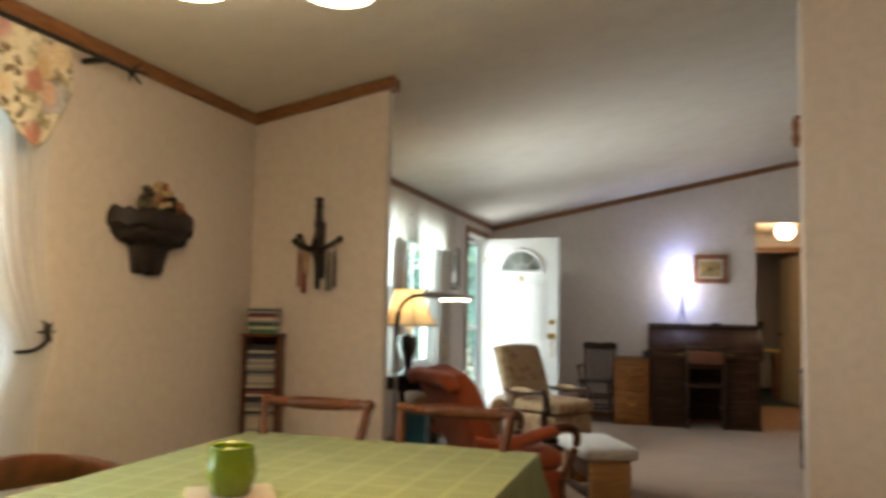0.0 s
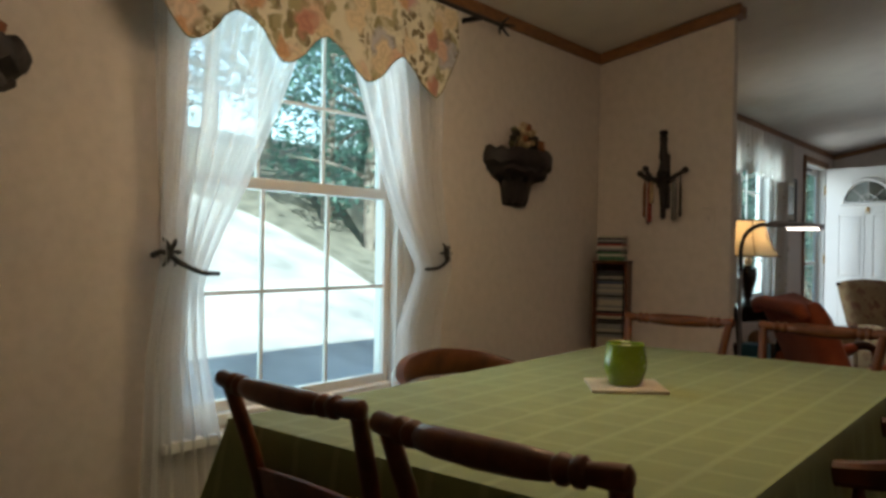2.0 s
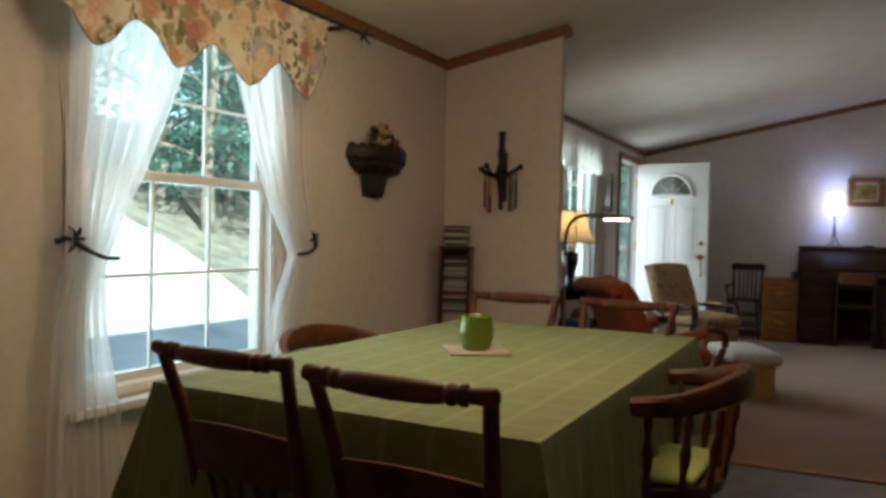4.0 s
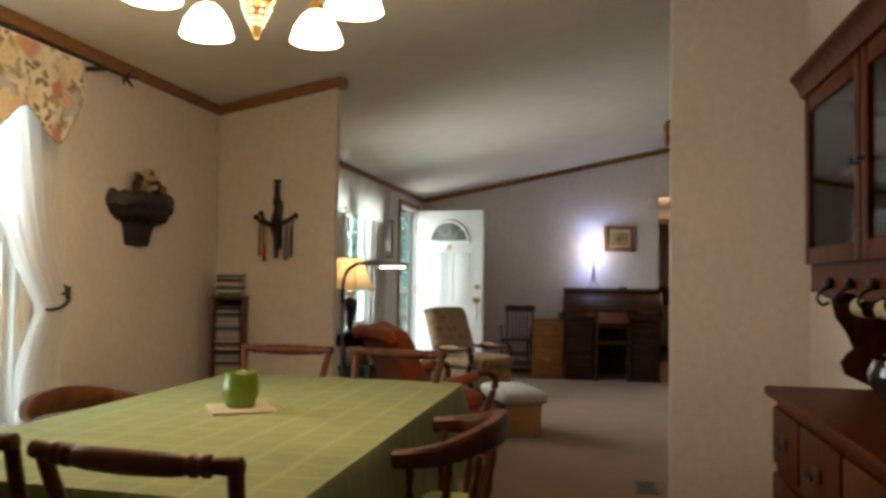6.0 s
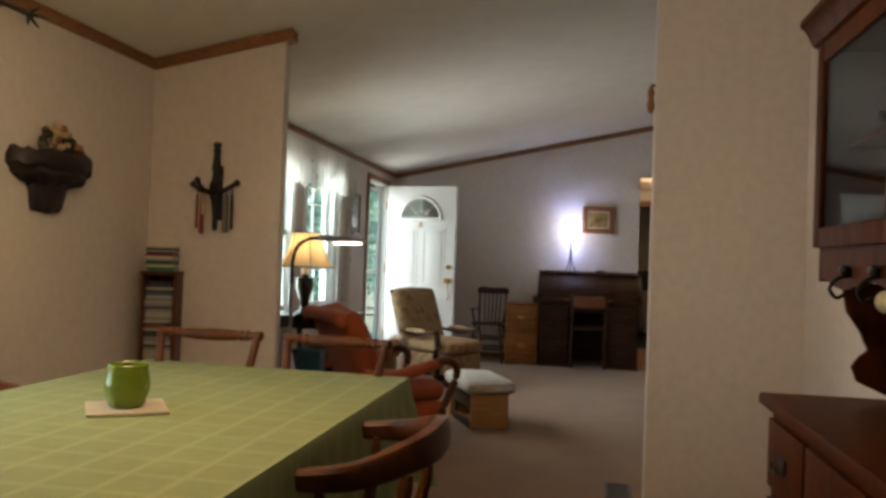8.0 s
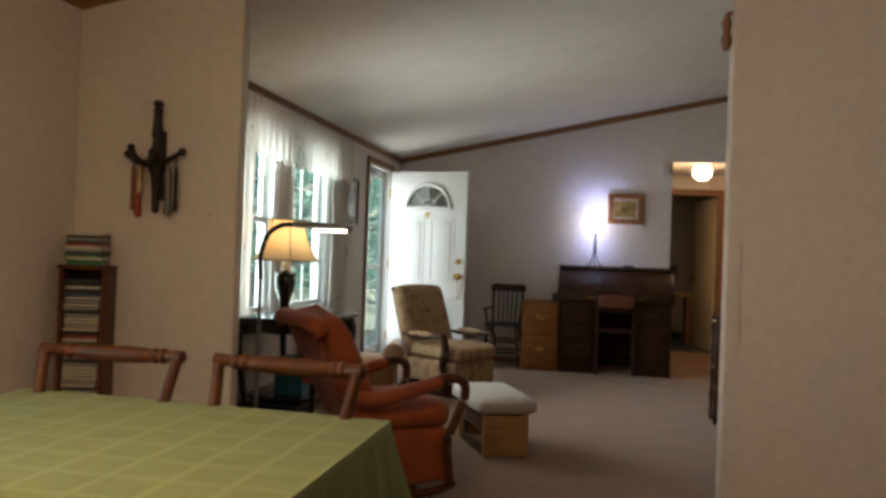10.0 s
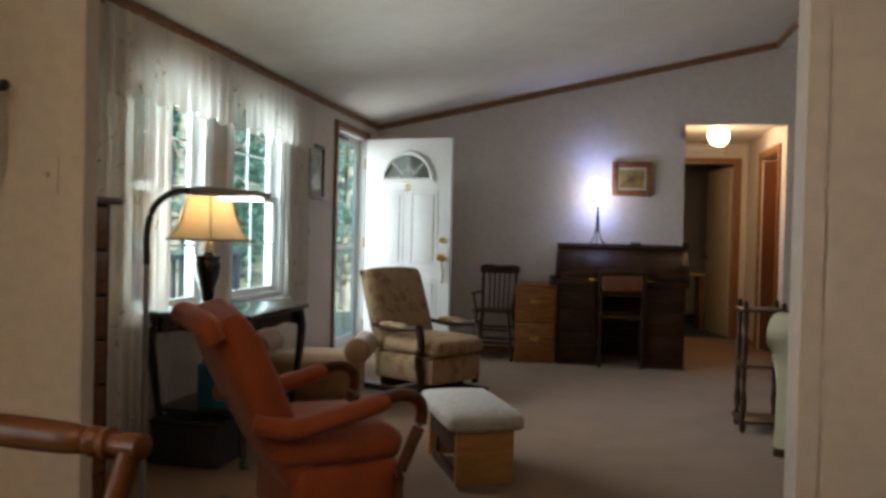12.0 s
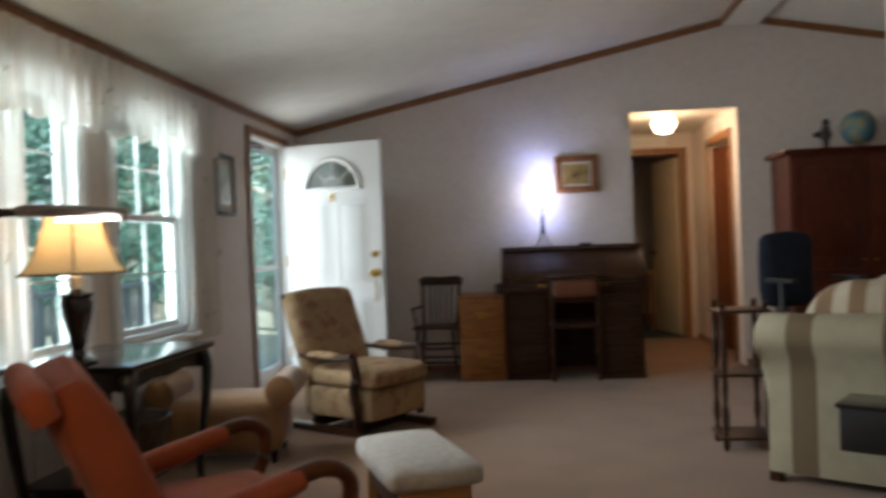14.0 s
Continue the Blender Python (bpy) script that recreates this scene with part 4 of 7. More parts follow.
FLOW = [material("dried_" + n_, c_, 0.9, var=0.2, scale=30, bump=0.4) for n_, c_ in (("cream", (0.55, 0.42, 0.24)), ("rust", (0.3, 0.12, 0.05)), ("dark", (0.03, 0.025, 0.015)), ("olive", (0.12, 0.12, 0.05)))]
rnd = random.Random(4)
for k in range(34):
    x = rnd.gauss(-0.03, 0.09)
    top = 0.30 + rnd.uniform(0.01, 0.12) * max(0.2, 1 - abs(x + 0.03) / 0.22)
    bm = bmesh.new()
    tube(bm, spline([(x * 0.5, -0.05, 0.25), (x * 0.8, -0.06, 0.3), (x, -0.07 + rnd.uniform(-0.03, 0.03), top)], 3), 0.003, 5)
    bmesh.ops.create_icosphere(bm, subdivisions=1, radius=rnd.uniform(0.012, 0.026), matrix=Matrix.Translation((x, -0.07 + rnd.uniform(-0.03, 0.02), top)))
    for v in bm.verts:
        v.co += Vector((noise.noise(v.co * 60), noise.noise(v.co * 60 + Vector((9, 0, 0))), noise.noise(v.co * 60 + Vector((0, 9, 0))))) * 0.008
    mid = 0 if -0.09 < x < 0.02 and rnd.random() < 0.7 else rnd.choice((1, 2, 2, 3, 2))
    part("dried_flower", bm, FLOW[mid], wb)

copy_thing(wb, pose(0.001, 1.40, 1.36, 0, 0, 90))

# turned peg hanger with things hanging from it
ph = thing("peg_hanger", pose(0.435, P0 - 0.001, 1.475), "dark turned wooden wall peg hanger with hanging tassels", "wall decoration")
bm = bmesh.new()
lathe(bm, [(0.0, -0.16), (0.014, -0.15), (0.016, -0.07), (0.022, 0.0), (0.034, 0.03), (0.036, 0.09), (0.024, 0.12), (0.018, 0.16), (0.026, 0.18), (0.02, 0.22), (0.017, 0.27), (0.024, 0.285), (0.014, 0.295), (0.024, 0.312), (0.018, 0.326), (0, 0.33)], (-0.02, -0.04), 14)
part("post", bm, M_CARVED, ph)
part("back_board", boxes((-0.045, 0.005, -0.02, -0.0005, -0.1, 0.2), bev=0.004), M_CARVED, ph)
for dx, dy, dz in ((-0.15, -0.05, 0.095), (-0.075, -0.15, 0.11), (0.11, -0.06, 0.105), (0.03, -0.16, 0.09)):
    bm = bmesh.new()
    tube(bm, spline([(-0.02, -0.04, 0.05), (-0.02 + dx * 0.5, -0.04 + dy * 0.5, 0.06), (dx, dy, dz)], 5), [0.016, 0.010], 8)
    sphere(bm, (dx, dy, dz), 0.018, 10)
    part("peg", bm, M_CARVED, ph)
for k, (dx, dy, L, r, col) in enumerate(((-0.125, -0.045, 0.17, 0.009, FLOW[1]), (-0.088, -0.06, 0.2, 0.013, material("red_ribbon", (0.32, 0.045, 0.03), 0.7)), (-0.06, -0.1, 0.1, 0.012, FLOW[0]), (0.055, -0.07, 0.19, 0.016, material("grey_pewter", (0.16, 0.15, 0.13), 0.4, 0.6)), (0.085, -0.06, 0.17, 0.008, FLOW[2]))):
    bm = bmesh.new()
    tube(bm, [(dx, dy, 0.09), (dx, dy, 0.04)], 0.003, 6)
    lathe(bm, [(0, 0.045), (r * 0.7, 0.04), (r, 0.0), (r * 0.9, -L * 0.6), (r * 1.1, -L + 0.03), (0, -L + 0.02)], (dx, dy), 10)
    part("tassel", bm, col, ph)
# a switch plate
sw = thing("light_switch", pose(0.655, P0 - 0.0005, 1.26), "ivory plastic light switch plate on the partition", "light switch")
part("plate", boxes((-0.035, 0.035, -0.006, 0, 0, 0.115), bev=0.003), M_WALL, sw)
part("toggle", boxes((-0.005, 0.005, -0.016, -0.006, 0.05, 0.068), bev=0.002), M_WALL, sw)


# ---- curtains ----
def pleated(fn, nu, nv):
    """A cloth sheet from fn(u, v) -> point."""
    bm = bmesh.new()
    g = [[bm.verts.new(fn(i / nu, j / nv)) for j in range(nv + 1)] for i in range(nu + 1)]
    for i in range(nu):
        for j in range(nv):
            bm.faces.new((g[i][j], g[i + 1][j], g[i + 1][j + 1], g[i][j + 1]))
    return bm


def floral(name, base, blooms, scale, thresh=0.36):
    """Printed cotton: blooms of several colours on a pale ground."""
    m = material(name, base, 0.9, var=0.05, scale=10, bump=0.25, bscale=500)
    n, l = m.node_tree.nodes, m.node_tree.links
    b = n["Principled BSDF"]
    col = b.inputs["Base Color"].links[0].from_socket
    tc = n.new("ShaderNodeTexCoord")
    nz = n.new("ShaderNodeTexNoise")
    nz.inputs["Scale"].default_value = scale * 1.8
    l.new(tc.outputs["Object"], nz.inputs[0])
    for k, c in enumerate(blooms):
        mp = n.new("ShaderNodeMapping")
        mp.inputs["Location"].default_value = (3.1 * k, 1.7 * k, 5.3 * k)
        l.new(tc.outputs["Object"], mp.inputs[0])
        ad = n.new("ShaderNodeMix")
        ad.data_type = "RGBA"
        ad.blend_type = "ADD"
        ad.inputs[0].default_value = 0.12
        l.new(mp.outputs[0], ad.inputs[6])
        l.new(nz.outputs["Color"], ad.inputs[7])
        v = n.new("ShaderNodeTexVoronoi")
        v.inputs["Scale"].default_value = scale * (1 + 0.25 * k)
        l.new(ad.outputs[2], v.inputs[0])
        r = n.new("ShaderNodeMapRange")
        r.inputs[1].default_value, r.inputs[2].default_value = thresh, thresh - 0.12
        r.inputs[4].default_value = 0.85
        l.new(v.outputs["Distance"], r.inputs[0])
        mix = n.new("ShaderNodeMix")
        mix.data_type = "RGBA"
        l.new(r.outputs[0], mix.inputs[0])
        l.new(col, mix.inputs[6])
        mix.inputs[7].default_value = (*c, 1)
        col = mix.outputs[2]
    l.new(col, b.inputs["Base Color"])
    return m


def rose_print(name):
    """Printed cotton: cabbage roses in peach, pink and lilac with olive leaves on a pale yellow ground."""
    m = material(name, (0.74, 0.69, 0.54), 0.9, var=0.05, scale=10, bump=0.25, bscale=500)
    n, l = m.node_tree.nodes, m.node_tree.links
    b = n["Principled BSDF"]
    col = b.inputs["Base Color"].links[0].from_socket
    tc, nz, add = n.new("ShaderNodeTexCoord"), n.new("ShaderNodeTexNoise"), n.new("ShaderNodeMix")
    nz.inputs["Scale"].default_value, nz.inputs["Detail"].default_value = 20, 4
    l.new(tc.outputs["Object"], nz.inputs[0])
    add.data_type, add.blend_type = "RGBA", "ADD"
    add.inputs[0].default_value = 0.09
    sx, cx2 = n.new("ShaderNodeSeparateXYZ"), n.new("ShaderNodeCombineXYZ")
    l.new(tc.outputs["Object"], sx.inputs[0])
    l.new(sx.outputs[1], cx2.inputs[0])
    l.new(sx.outputs[2], cx2.inputs[1])
    l.new(cx2.outputs[0], add.inputs[6])
    l.new(nz.outputs["Color"], add.inputs[7])

    def cells(scale, shift):
        mp, v = n.new("ShaderNodeMapping"), n.new("ShaderNodeTexVoronoi")
        mp.inputs["Location"].default_value = shift
        l.new(add.outputs[2], mp.inputs[0])
        v.voronoi_dimensions = "2D"
        v.inputs["Scale"].default_value = scale
        l.new(mp.outputs[0], v.inputs[0])
        return v

    def step(src, hi, lo):
        q = n.new("ShaderNodeMapRange")
        q.inputs[1].default_value, q.inputs[2].default_value = hi, lo
        l.new(src, q.inputs[0])
        return q.outputs[0]

    def over(under, colour, fac):
        q = n.new("ShaderNodeMix")
        q.data_type = "RGBA"
        l.new(fac, q.inputs[0])
        l.new(under, q.inputs[6])
        if isinstance(colour, tuple):
            q.inputs[7].default_value = (*colour, 1)
        else:
            l.new(colour, q.inputs[7])
        return q.outputs[2]

    for scale, shift, green in ((13, (4, 2, 7), (0.27, 0.24, 0.12)), (17, (1, 9, 3), (0.36, 0.32, 0.18)), (24, (8, 3, 1), (0.17, 0.13, 0.07))):
        patch, both = n.new("ShaderNodeTexNoise"), n.new("ShaderNodeMath")
        patch.inputs["Scale"].default_value = 6
        mp = n.new("ShaderNodeMapping")
        mp.inputs["Location"].default_value = shift
        l.new(tc.outputs["Object"], mp.inputs[0])
        l.new(mp.outputs[0], patch.inputs[0])
        both.operation = "MULTIPLY"
        l.new(step(cells(scale, shift).outputs["Distance"], 0.42, 0.30), both.inputs[0])
        l.new(step(patch.outputs[0], 0.46, 0.54), both.inputs[1])
        col = over(col, green, both.outputs[0])
    for scale, shift, lot in ((5.2, (2, 1, 5), ((0.64, 0.45, 0.32), (0.68, 0.53, 0.40), (0.52, 0.30, 0.28), (0.72, 0.60, 0.45), (0.44, 0.43, 0.46))), (7.3, (6, 4, 2), ((0.58, 0.34, 0.19), (0.64, 0.42, 0.31), (0.70, 0.57, 0.38), (0.50, 0.24, 0.18), (0.62, 0.46, 0.25)))):
        v = cells(scale, shift)
        sp = n.new("ShaderNodeSeparateColor")
        l.new(v.outputs["Color"], sp.inputs[0])
        rp = n.new("ShaderNodeValToRGB")
        rp.color_ramp.interpolation = "CONSTANT"
        while len(rp.color_ramp.elements) < 5:
            rp.color_ramp.elements.new(0.5)
        for k, c in enumerate(lot):
            rp.color_ramp.elements[k].position = k * 0.2
            rp.color_ramp.elements[k].color = (*c, 1)
        l.new(sp.outputs[0], rp.inputs[0])
        wv = n.new("ShaderNodeMath")
        wv.operation, wv.inputs[1].default_value = "MULTIPLY", 34
        l.new(v.outputs["Distance"], wv.inputs[0])
        sn = n.new("ShaderNodeMath")
        sn.operation = "SINE"
        l.new(wv.outputs[0], sn.inputs[0])
        petal = n.new("ShaderNodeMapRange")
        petal.inputs[1].default_value, petal.inputs[2].default_value = -1, 1
        petal.inputs[3].default_value, petal.inputs[4].default_value = 0.86, 1.06
        l.new(sn.outputs[0], petal.inputs[0])
        hs = n.new("ShaderNodeHueSaturation")
        l.new(petal.outputs[0], hs.inputs["Value"])
        l.new(rp.outputs[0], hs.inputs["Color"])
        col = over(col, hs.outputs[0], step(v.outputs["Distance"], 0.38, 0.24))
    l.new(col, b.inputs["Base Color"])
    return m


M_VAL = rose_print("rose_print")


def scallop(y):
    """The hem's height: broad round lobes between narrower arches, rising at the end."""
    c = math.cos(2 * math.pi * (y - 2.082) / 0.383)
    return 1.815 - 0.062 * math.copysign(abs(c) ** 0.75, c) + 0.10 * max(0, (y - 3.305) / 0.10) ** 2


val_at = lambda u, v: (
    0.125 + 0.012 * math.sin(u * 46) * (0.3 + 0.7 * v) + 0.012 * math.sin(u * 9 + 1),
    1.945 + 1.46 * u + 0.005 * math.sin(u * 30) * v,
    2.14 - v * (2.14 - scallop(1.945 + 1.46 * u)))
val = tagged(part("valance", pleated(val_at, 120, 14), M_VAL, None), "cream floral cotton valance with a scalloped hem", "valance")
bm = bmesh.new()
tube(bm, [val_at(k / 120, 1.0) for k in range(121)], 0.0025, 6)
part("hem_binding", bm, material("olive_binding", (0.24, 0.20, 0.11), 0.9), val, "olive bound hem")
rod = thing("curtain_rod", pose(0.105, 1.75, 2.165), "dark iron curtain rod with leaf finials", "curtain rod")
bm = bmesh.new()
tube(bm, [(0, 0, 0), (0, 2.0, 0)], 0.01, 8)
part("rod", bm, M_BLACK, rod)
for y in (0, 2.0):
    bm = bmesh.new()
    for k in range(5):
        a = k * 1.26
        tube(bm, spline([(0, y, 0), (0.03 * math.cos(a), y + (0.03 if y else -0.03), 0.03 * math.sin(a)), (0.045 * math.cos(a), y + (0.05 if y else -0.05), 0.045 * math.sin(a))], 3), [0.009, 0.003], 6)
    part("finial", bm, M_BLACK, rod)
for y in (0.15, 1.85):
    part("bracket", boxes((-0.104, 0, y - 0.008, y + 0.008, -0.01, 0.01)), M_BLACK, rod)
M_SHEER = sheer("white_voile", (0.90, 0.90, 0.90), 0.42)
M_LACE = sheer("lace_voile", (0.80, 0.77, 0.72), 0.33, 0.07)


def along(knots, z):
    """The value at height z on a line of (height, value) knots, from the top down."""
    for (za, ya), (zb, yb) in zip(knots, knots[1:]):
        if z >= zb:
            k = (za - z) / (za - zb)
            return ya + (yb - ya) * k
    return knots[-1][1]


TIED = {-1: (((2.12, 1.99), (1.09, 2.03), (0.8, 1.99), (0.04, 1.95)), ((2.12, 2.66), (1.85, 2.58), (1.60, 2.48), (1.34, 2.35), (1.18, 2.24), (1.09, 2.185), (1.02, 2.165), (0.8, 2.20), (0.55, 2.26), (0.04, 2.32))),
        1: (((2.12, 3.40), (1.49, 3.37), (1.06, 3.415), (0.8, 3.375), (0.04, 3.39)), ((2.12, 2.70), (1.76, 2.86), (1.50, 2.97), (1.30, 3.06), (1.14, 3.15), (1.06, 3.21), (0.98, 3.18), (0.82, 3.12), (0.04, 3.07)))}


def tied_panel(side):
    """A sheer panel swept to its tie-back and hanging to the floor. side: -1 or 1."""
    outer_line, inner_line = TIED[side]

    def fn(u, v):
        z = 2.12 - 2.08 * v
        a, b = along(outer_line, z), along(inner_line, z)
        pinch = math.exp(-((z - 1.08) / 0.16) ** 2)
        return (0.056 + (0.017 + 0.008 * pinch) * math.sin(u * 40 + 1.5 * v) + 0.006 * math.sin(u * 91 + 3 * v) + 0.02 * pinch, a + (b - a) * u, z)
    return tagged(part("sheer_curtain", pleated(fn, 130, 60), M_SHEER, None), "white sheer voile curtain panel tied back at the window", "curtain", "dining curtains")


tied_panel(-1)
tied_panel(1)
for y, s in ((2.05, 1), (3.39, -1)):
    h = thing("curtain_holdback", pose(0.022, y, 1.09), "dark bronze leaf curtain holdback on the wall", "holdback", "curtain holdbacks")
    bm = bmesh.new()
    tube(bm, spline([(-0.02, 0, 0.02), (0.04, 0, 0.03), (0.085, 0.02 * s, 0.0), (0.095, 0.09 * s, -0.03), (0.085, 0.16 * s, -0.035)]), [0.010, 0.007], 8)
    part("hook", bm, M_BLACK, h)
    bm = bmesh.new()
    for k in range(6):
        a = k * 1.05
        tube(bm, spline([(0.06, 0, 0.03), (0.07, 0.025 * math.cos(a), 0.03 + 0.03 * math.sin(a)), (0.06, 0.04 * math.cos(a), 0.03 + 0.048 * math.sin(a))], 3), [0.011, 0.004], 6)
    part("leaf_rosette", bm, M_BLACK, h)

# ---- chandelier ----
M_SHADE = glowing("lit_frosted_shade", (1.0, 0.82, 0.56), 3.5)
ch = thing("chandelier", pose(1.31, 2.58, 1.965), "brass chandelier with five lit frosted glass bell shades", "chandelier")
bm = bmesh.new()
lathe(bm, [(0, -0.015), (0.008, -0.01), (0.012, 0.01), (0.022, 0.03), (0.018, 0.05), (0.035, 0.09), (0.055, 0.11), (0.05, 0.13), (0.02, 0.15), (0.012, 0.2), (0.03, 0.24), (0.03, 0.3), (0.012, 0.33), (0.012, 0.54)], n=18)
part("stem", bm, M_BRASS, ch)
bm = bmesh.new()
lathe(bm, [(0, 0.52), (0.06, 0.525), (0.07, 0.55), (0.06, 0.583)], n=20)
part("canopy", bm, M_BRASS, ch)
M_CRYSTAL = material("crystal", (0.85, 0.85, 0.85), 0.05, var=0.02, bump=0)
for k in range(8):
    a = k * math.pi / 4
    bm = bmesh.new()
    for j in range(4):
        bmesh.ops.create_icosphere(bm, subdivisions=1, radius=0.008, matrix=Matrix.Translation(((0.045 - 0.009 * j) * math.cos(a), (0.045 - 0.009 * j) * math.sin(a), 0.085 - 0.018 * j)))
    part("crystal_drop", bm, M_CRYSTAL, ch)
for k in range(5):
    a = radians(72 * k + 74)
    ca, sa = math.cos(a), math.sin(a)
    bm = bmesh.new()
    tube(bm, spline([(0.02 * ca, 0.02 * sa, 0.26), (0.12 * ca, 0.12 * sa, 0.2), (0.24 * ca, 0.24 * sa, 0.24), (0.31 * ca, 0.31 * sa, 0.26), (0.315 * ca, 0.315 * sa, 0.2)]), 0.008, 8)
    arm = part("arm", bm, M_BRASS, ch)
    bm = bmesh.new()
    lathe(bm, [(0.022, 0.195), (0.03, 0.185), (0.028, 0.155), (0.02, 0.155)], (0.315 * ca, 0.315 * sa), 14)
    part("socket", bm, M_BRASS, arm)
    bm = bmesh.new()
    lathe(bm, [(0.026, 0.17), (0.05, 0.15), (0.075, 0.11), (0.088, 0.07), (0.089, 0.06), (0.083, 0.06), (0.07, 0.11), (0.045, 0.145)], (0.315 * ca, 0.315 * sa), 24)
    part("shade", bm, M_SHADE, arm)
lamp = new("chandelier_light", bpy.data.lights.new("chandelier_light", "POINT"))
lamp.data.energy, lamp.data.color, lamp.data.shadow_soft_size = 2.9, (1, 0.73, 0.44), 0.25
lamp.location = (1.31, 2.58, 1.895)


# ---- hutch ----
def pull(x, y, z, parent, s=0.03):
    bm = bmesh.new()
    tube(bm, [(x - 0.02 + 0.0 * k, y + s * math.cos(math.pi * k / 8), z - 0.6 * s * math.sin(math.pi * k / 8)) for k in range(9)], 0.004, 6)
    box(bm, x - 0.004, x, y - s * 1.2, y + s * 1.2, z - s * 0.6, z + s * 0.6)
    return part("drawer_pull", bm, M_BLACK, parent, "dark bronze bail pull")


M_HUTCH = material("hutch_maple", (0.078, 0.018, 0.0035), 0.5, var=0.25, scale=7, bump=0.06, stretch=(4, 4, 1), coat=0.02)
M_HUTCH.node_tree.nodes["Principled BSDF"].inputs["Specular IOR Level"].default_value = 0.08
HX, HY0, HY1, HB = 2.925, 1.87, 3.065, 3.408
h = thing("hutch", pose(0, 0, 0), "reddish maple hutch with glass doors, shelves and drawers", "hutch")
h.matrix_world = pose(HB, (HY0 + HY1) / 2, 0)
D, L = HB - HX, HY1 - HY0
part("base_cabinet", boxes((-D + 0.02, 0, -L / 2 + 0.01, L / 2 - 0.01, 0.06, 0.84)), M_HUTCH, h)
part("plinth", boxes((-D + 0.05, 0, -L / 2 + 0.03, L / 2 - 0.03, 0, 0.06)), M_HUTCH, h)
part("counter", boxes((-D - 0.015, 0, -L / 2 - 0.015, L / 2 + 0.015, 0.84, 0.87), bev=0.008), M_HUTCH, h)
for a, b in ((-L / 2 + 0.03, -0.22), (-0.20, 0.20), (0.22, L / 2 - 0.03)):
    dr = part("drawer", boxes((-D + 0.003, -D + 0.0195, a, b, 0.63, 0.81), bev=0.006), M_HUTCH, h)
    pull(-D + 0.002, (a + b) / 2, 0.72, dr)
    do = part("door", boxes((-D + 0.003, -D + 0.0195, a, b, 0.10, 0.60), bev=0.006), M_HUTCH, h)
    part("panel", boxes((-D - 0.004, -D + 0.0028, a + 0.06, b - 0.06, 0.17, 0.53), bev=0.006), M_HUTCH, do)
    bm = bmesh.new()
    lathe(bm, [(0, 0.02), (0.012, 0.017), (0.006, 0.006), (0.008, 0)], n=10, m=pose(-D + 0.003, b - 0.03, 0.36, 0, -90))
    part("knob", bm, M_BLACK, do)
UX = -0.355
part("upper_sides", boxes((UX, 0, L / 2 - 0.02, L / 2, 1.18, 1.82), (UX, 0, -L / 2, -L / 2 + 0.02, 1.18, 1.82), (-0.012, 0, -L / 2 + 0.02, L / 2 - 0.02, 0.87, 1.82)), M_HUTCH, h)
part("upper_floor", boxes((UX, -0.013, -L / 2 + 0.021, L / 2 - 0.021, 1.262, 1.28)), M_HUTCH, h)
part("inner_shelf", boxes((UX + 0.06, -0.013, -L / 2 + 0.021, L / 2 - 0.021, 1.54, 1.555)), M_HUTCH, h)
part("upper_top", boxes((UX, -0.013, -L / 2 + 0.021, L / 2 - 0.021, 1.80, 1.82)), M_HUTCH, h)
bm = bmesh.new()
prism(bm, [(UX - 0.055, 1.90), (UX - 0.055, 1.885), (UX - 0.03, 1.865), (UX - 0.02, 1.83), (UX, 1.82), (0, 1.82), (0, 1.90)], "y", -L / 2 - 0.05, L / 2 + 0.05, bev=0.004)
part("crown", bm, M_HUTCH, h)
bm = bmesh.new()
prism(bm, [(-0.013, 0.8705), (-0.16, 0.8705), (-0.18, 0.885), (-0.255, 0.915), (-0.27, 0.955), (-0.25, 0.985), (-0.225, 1.0), (-0.25, 1.05), (-0.285, 1.10), (-0.30, 1.179), (-0.013, 1.179)], "y", L / 2 - 0.02, L / 2 - 0.001, bev=0.003)
part("scroll_side", bm, M_HUTCH, h)
bm = bmesh.new()
prism(bm, [(-0.013, 0.8705), (-0.16, 0.8705), (-0.18, 0.885), (-0.255, 0.915), (-0.27, 0.955), (-0.25, 0.985), (-0.225, 1.0), (-0.25, 1.05), (-0.285, 1.10), (-0.30, 1.179), (-0.013, 1.179)], "y", -L / 2 + 0.001, -L / 2 + 0.02, bev=0.003)
part("scroll_side", bm, M_HUTCH, h)
bm = bmesh.new()
prism(bm, [(L / 2 - 0.021 - (L - 0.042) * k / 24, 1.261 if j == 0 else 1.175 + 0.012 * math.cos(k * math.pi / 4)) for j in (0, 1) for k in (range(25) if j == 0 else range(24, -1, -1))], "x", UX, UX + 0.02)
part("front_rail", bm, M_HUTCH, h, soft=False)
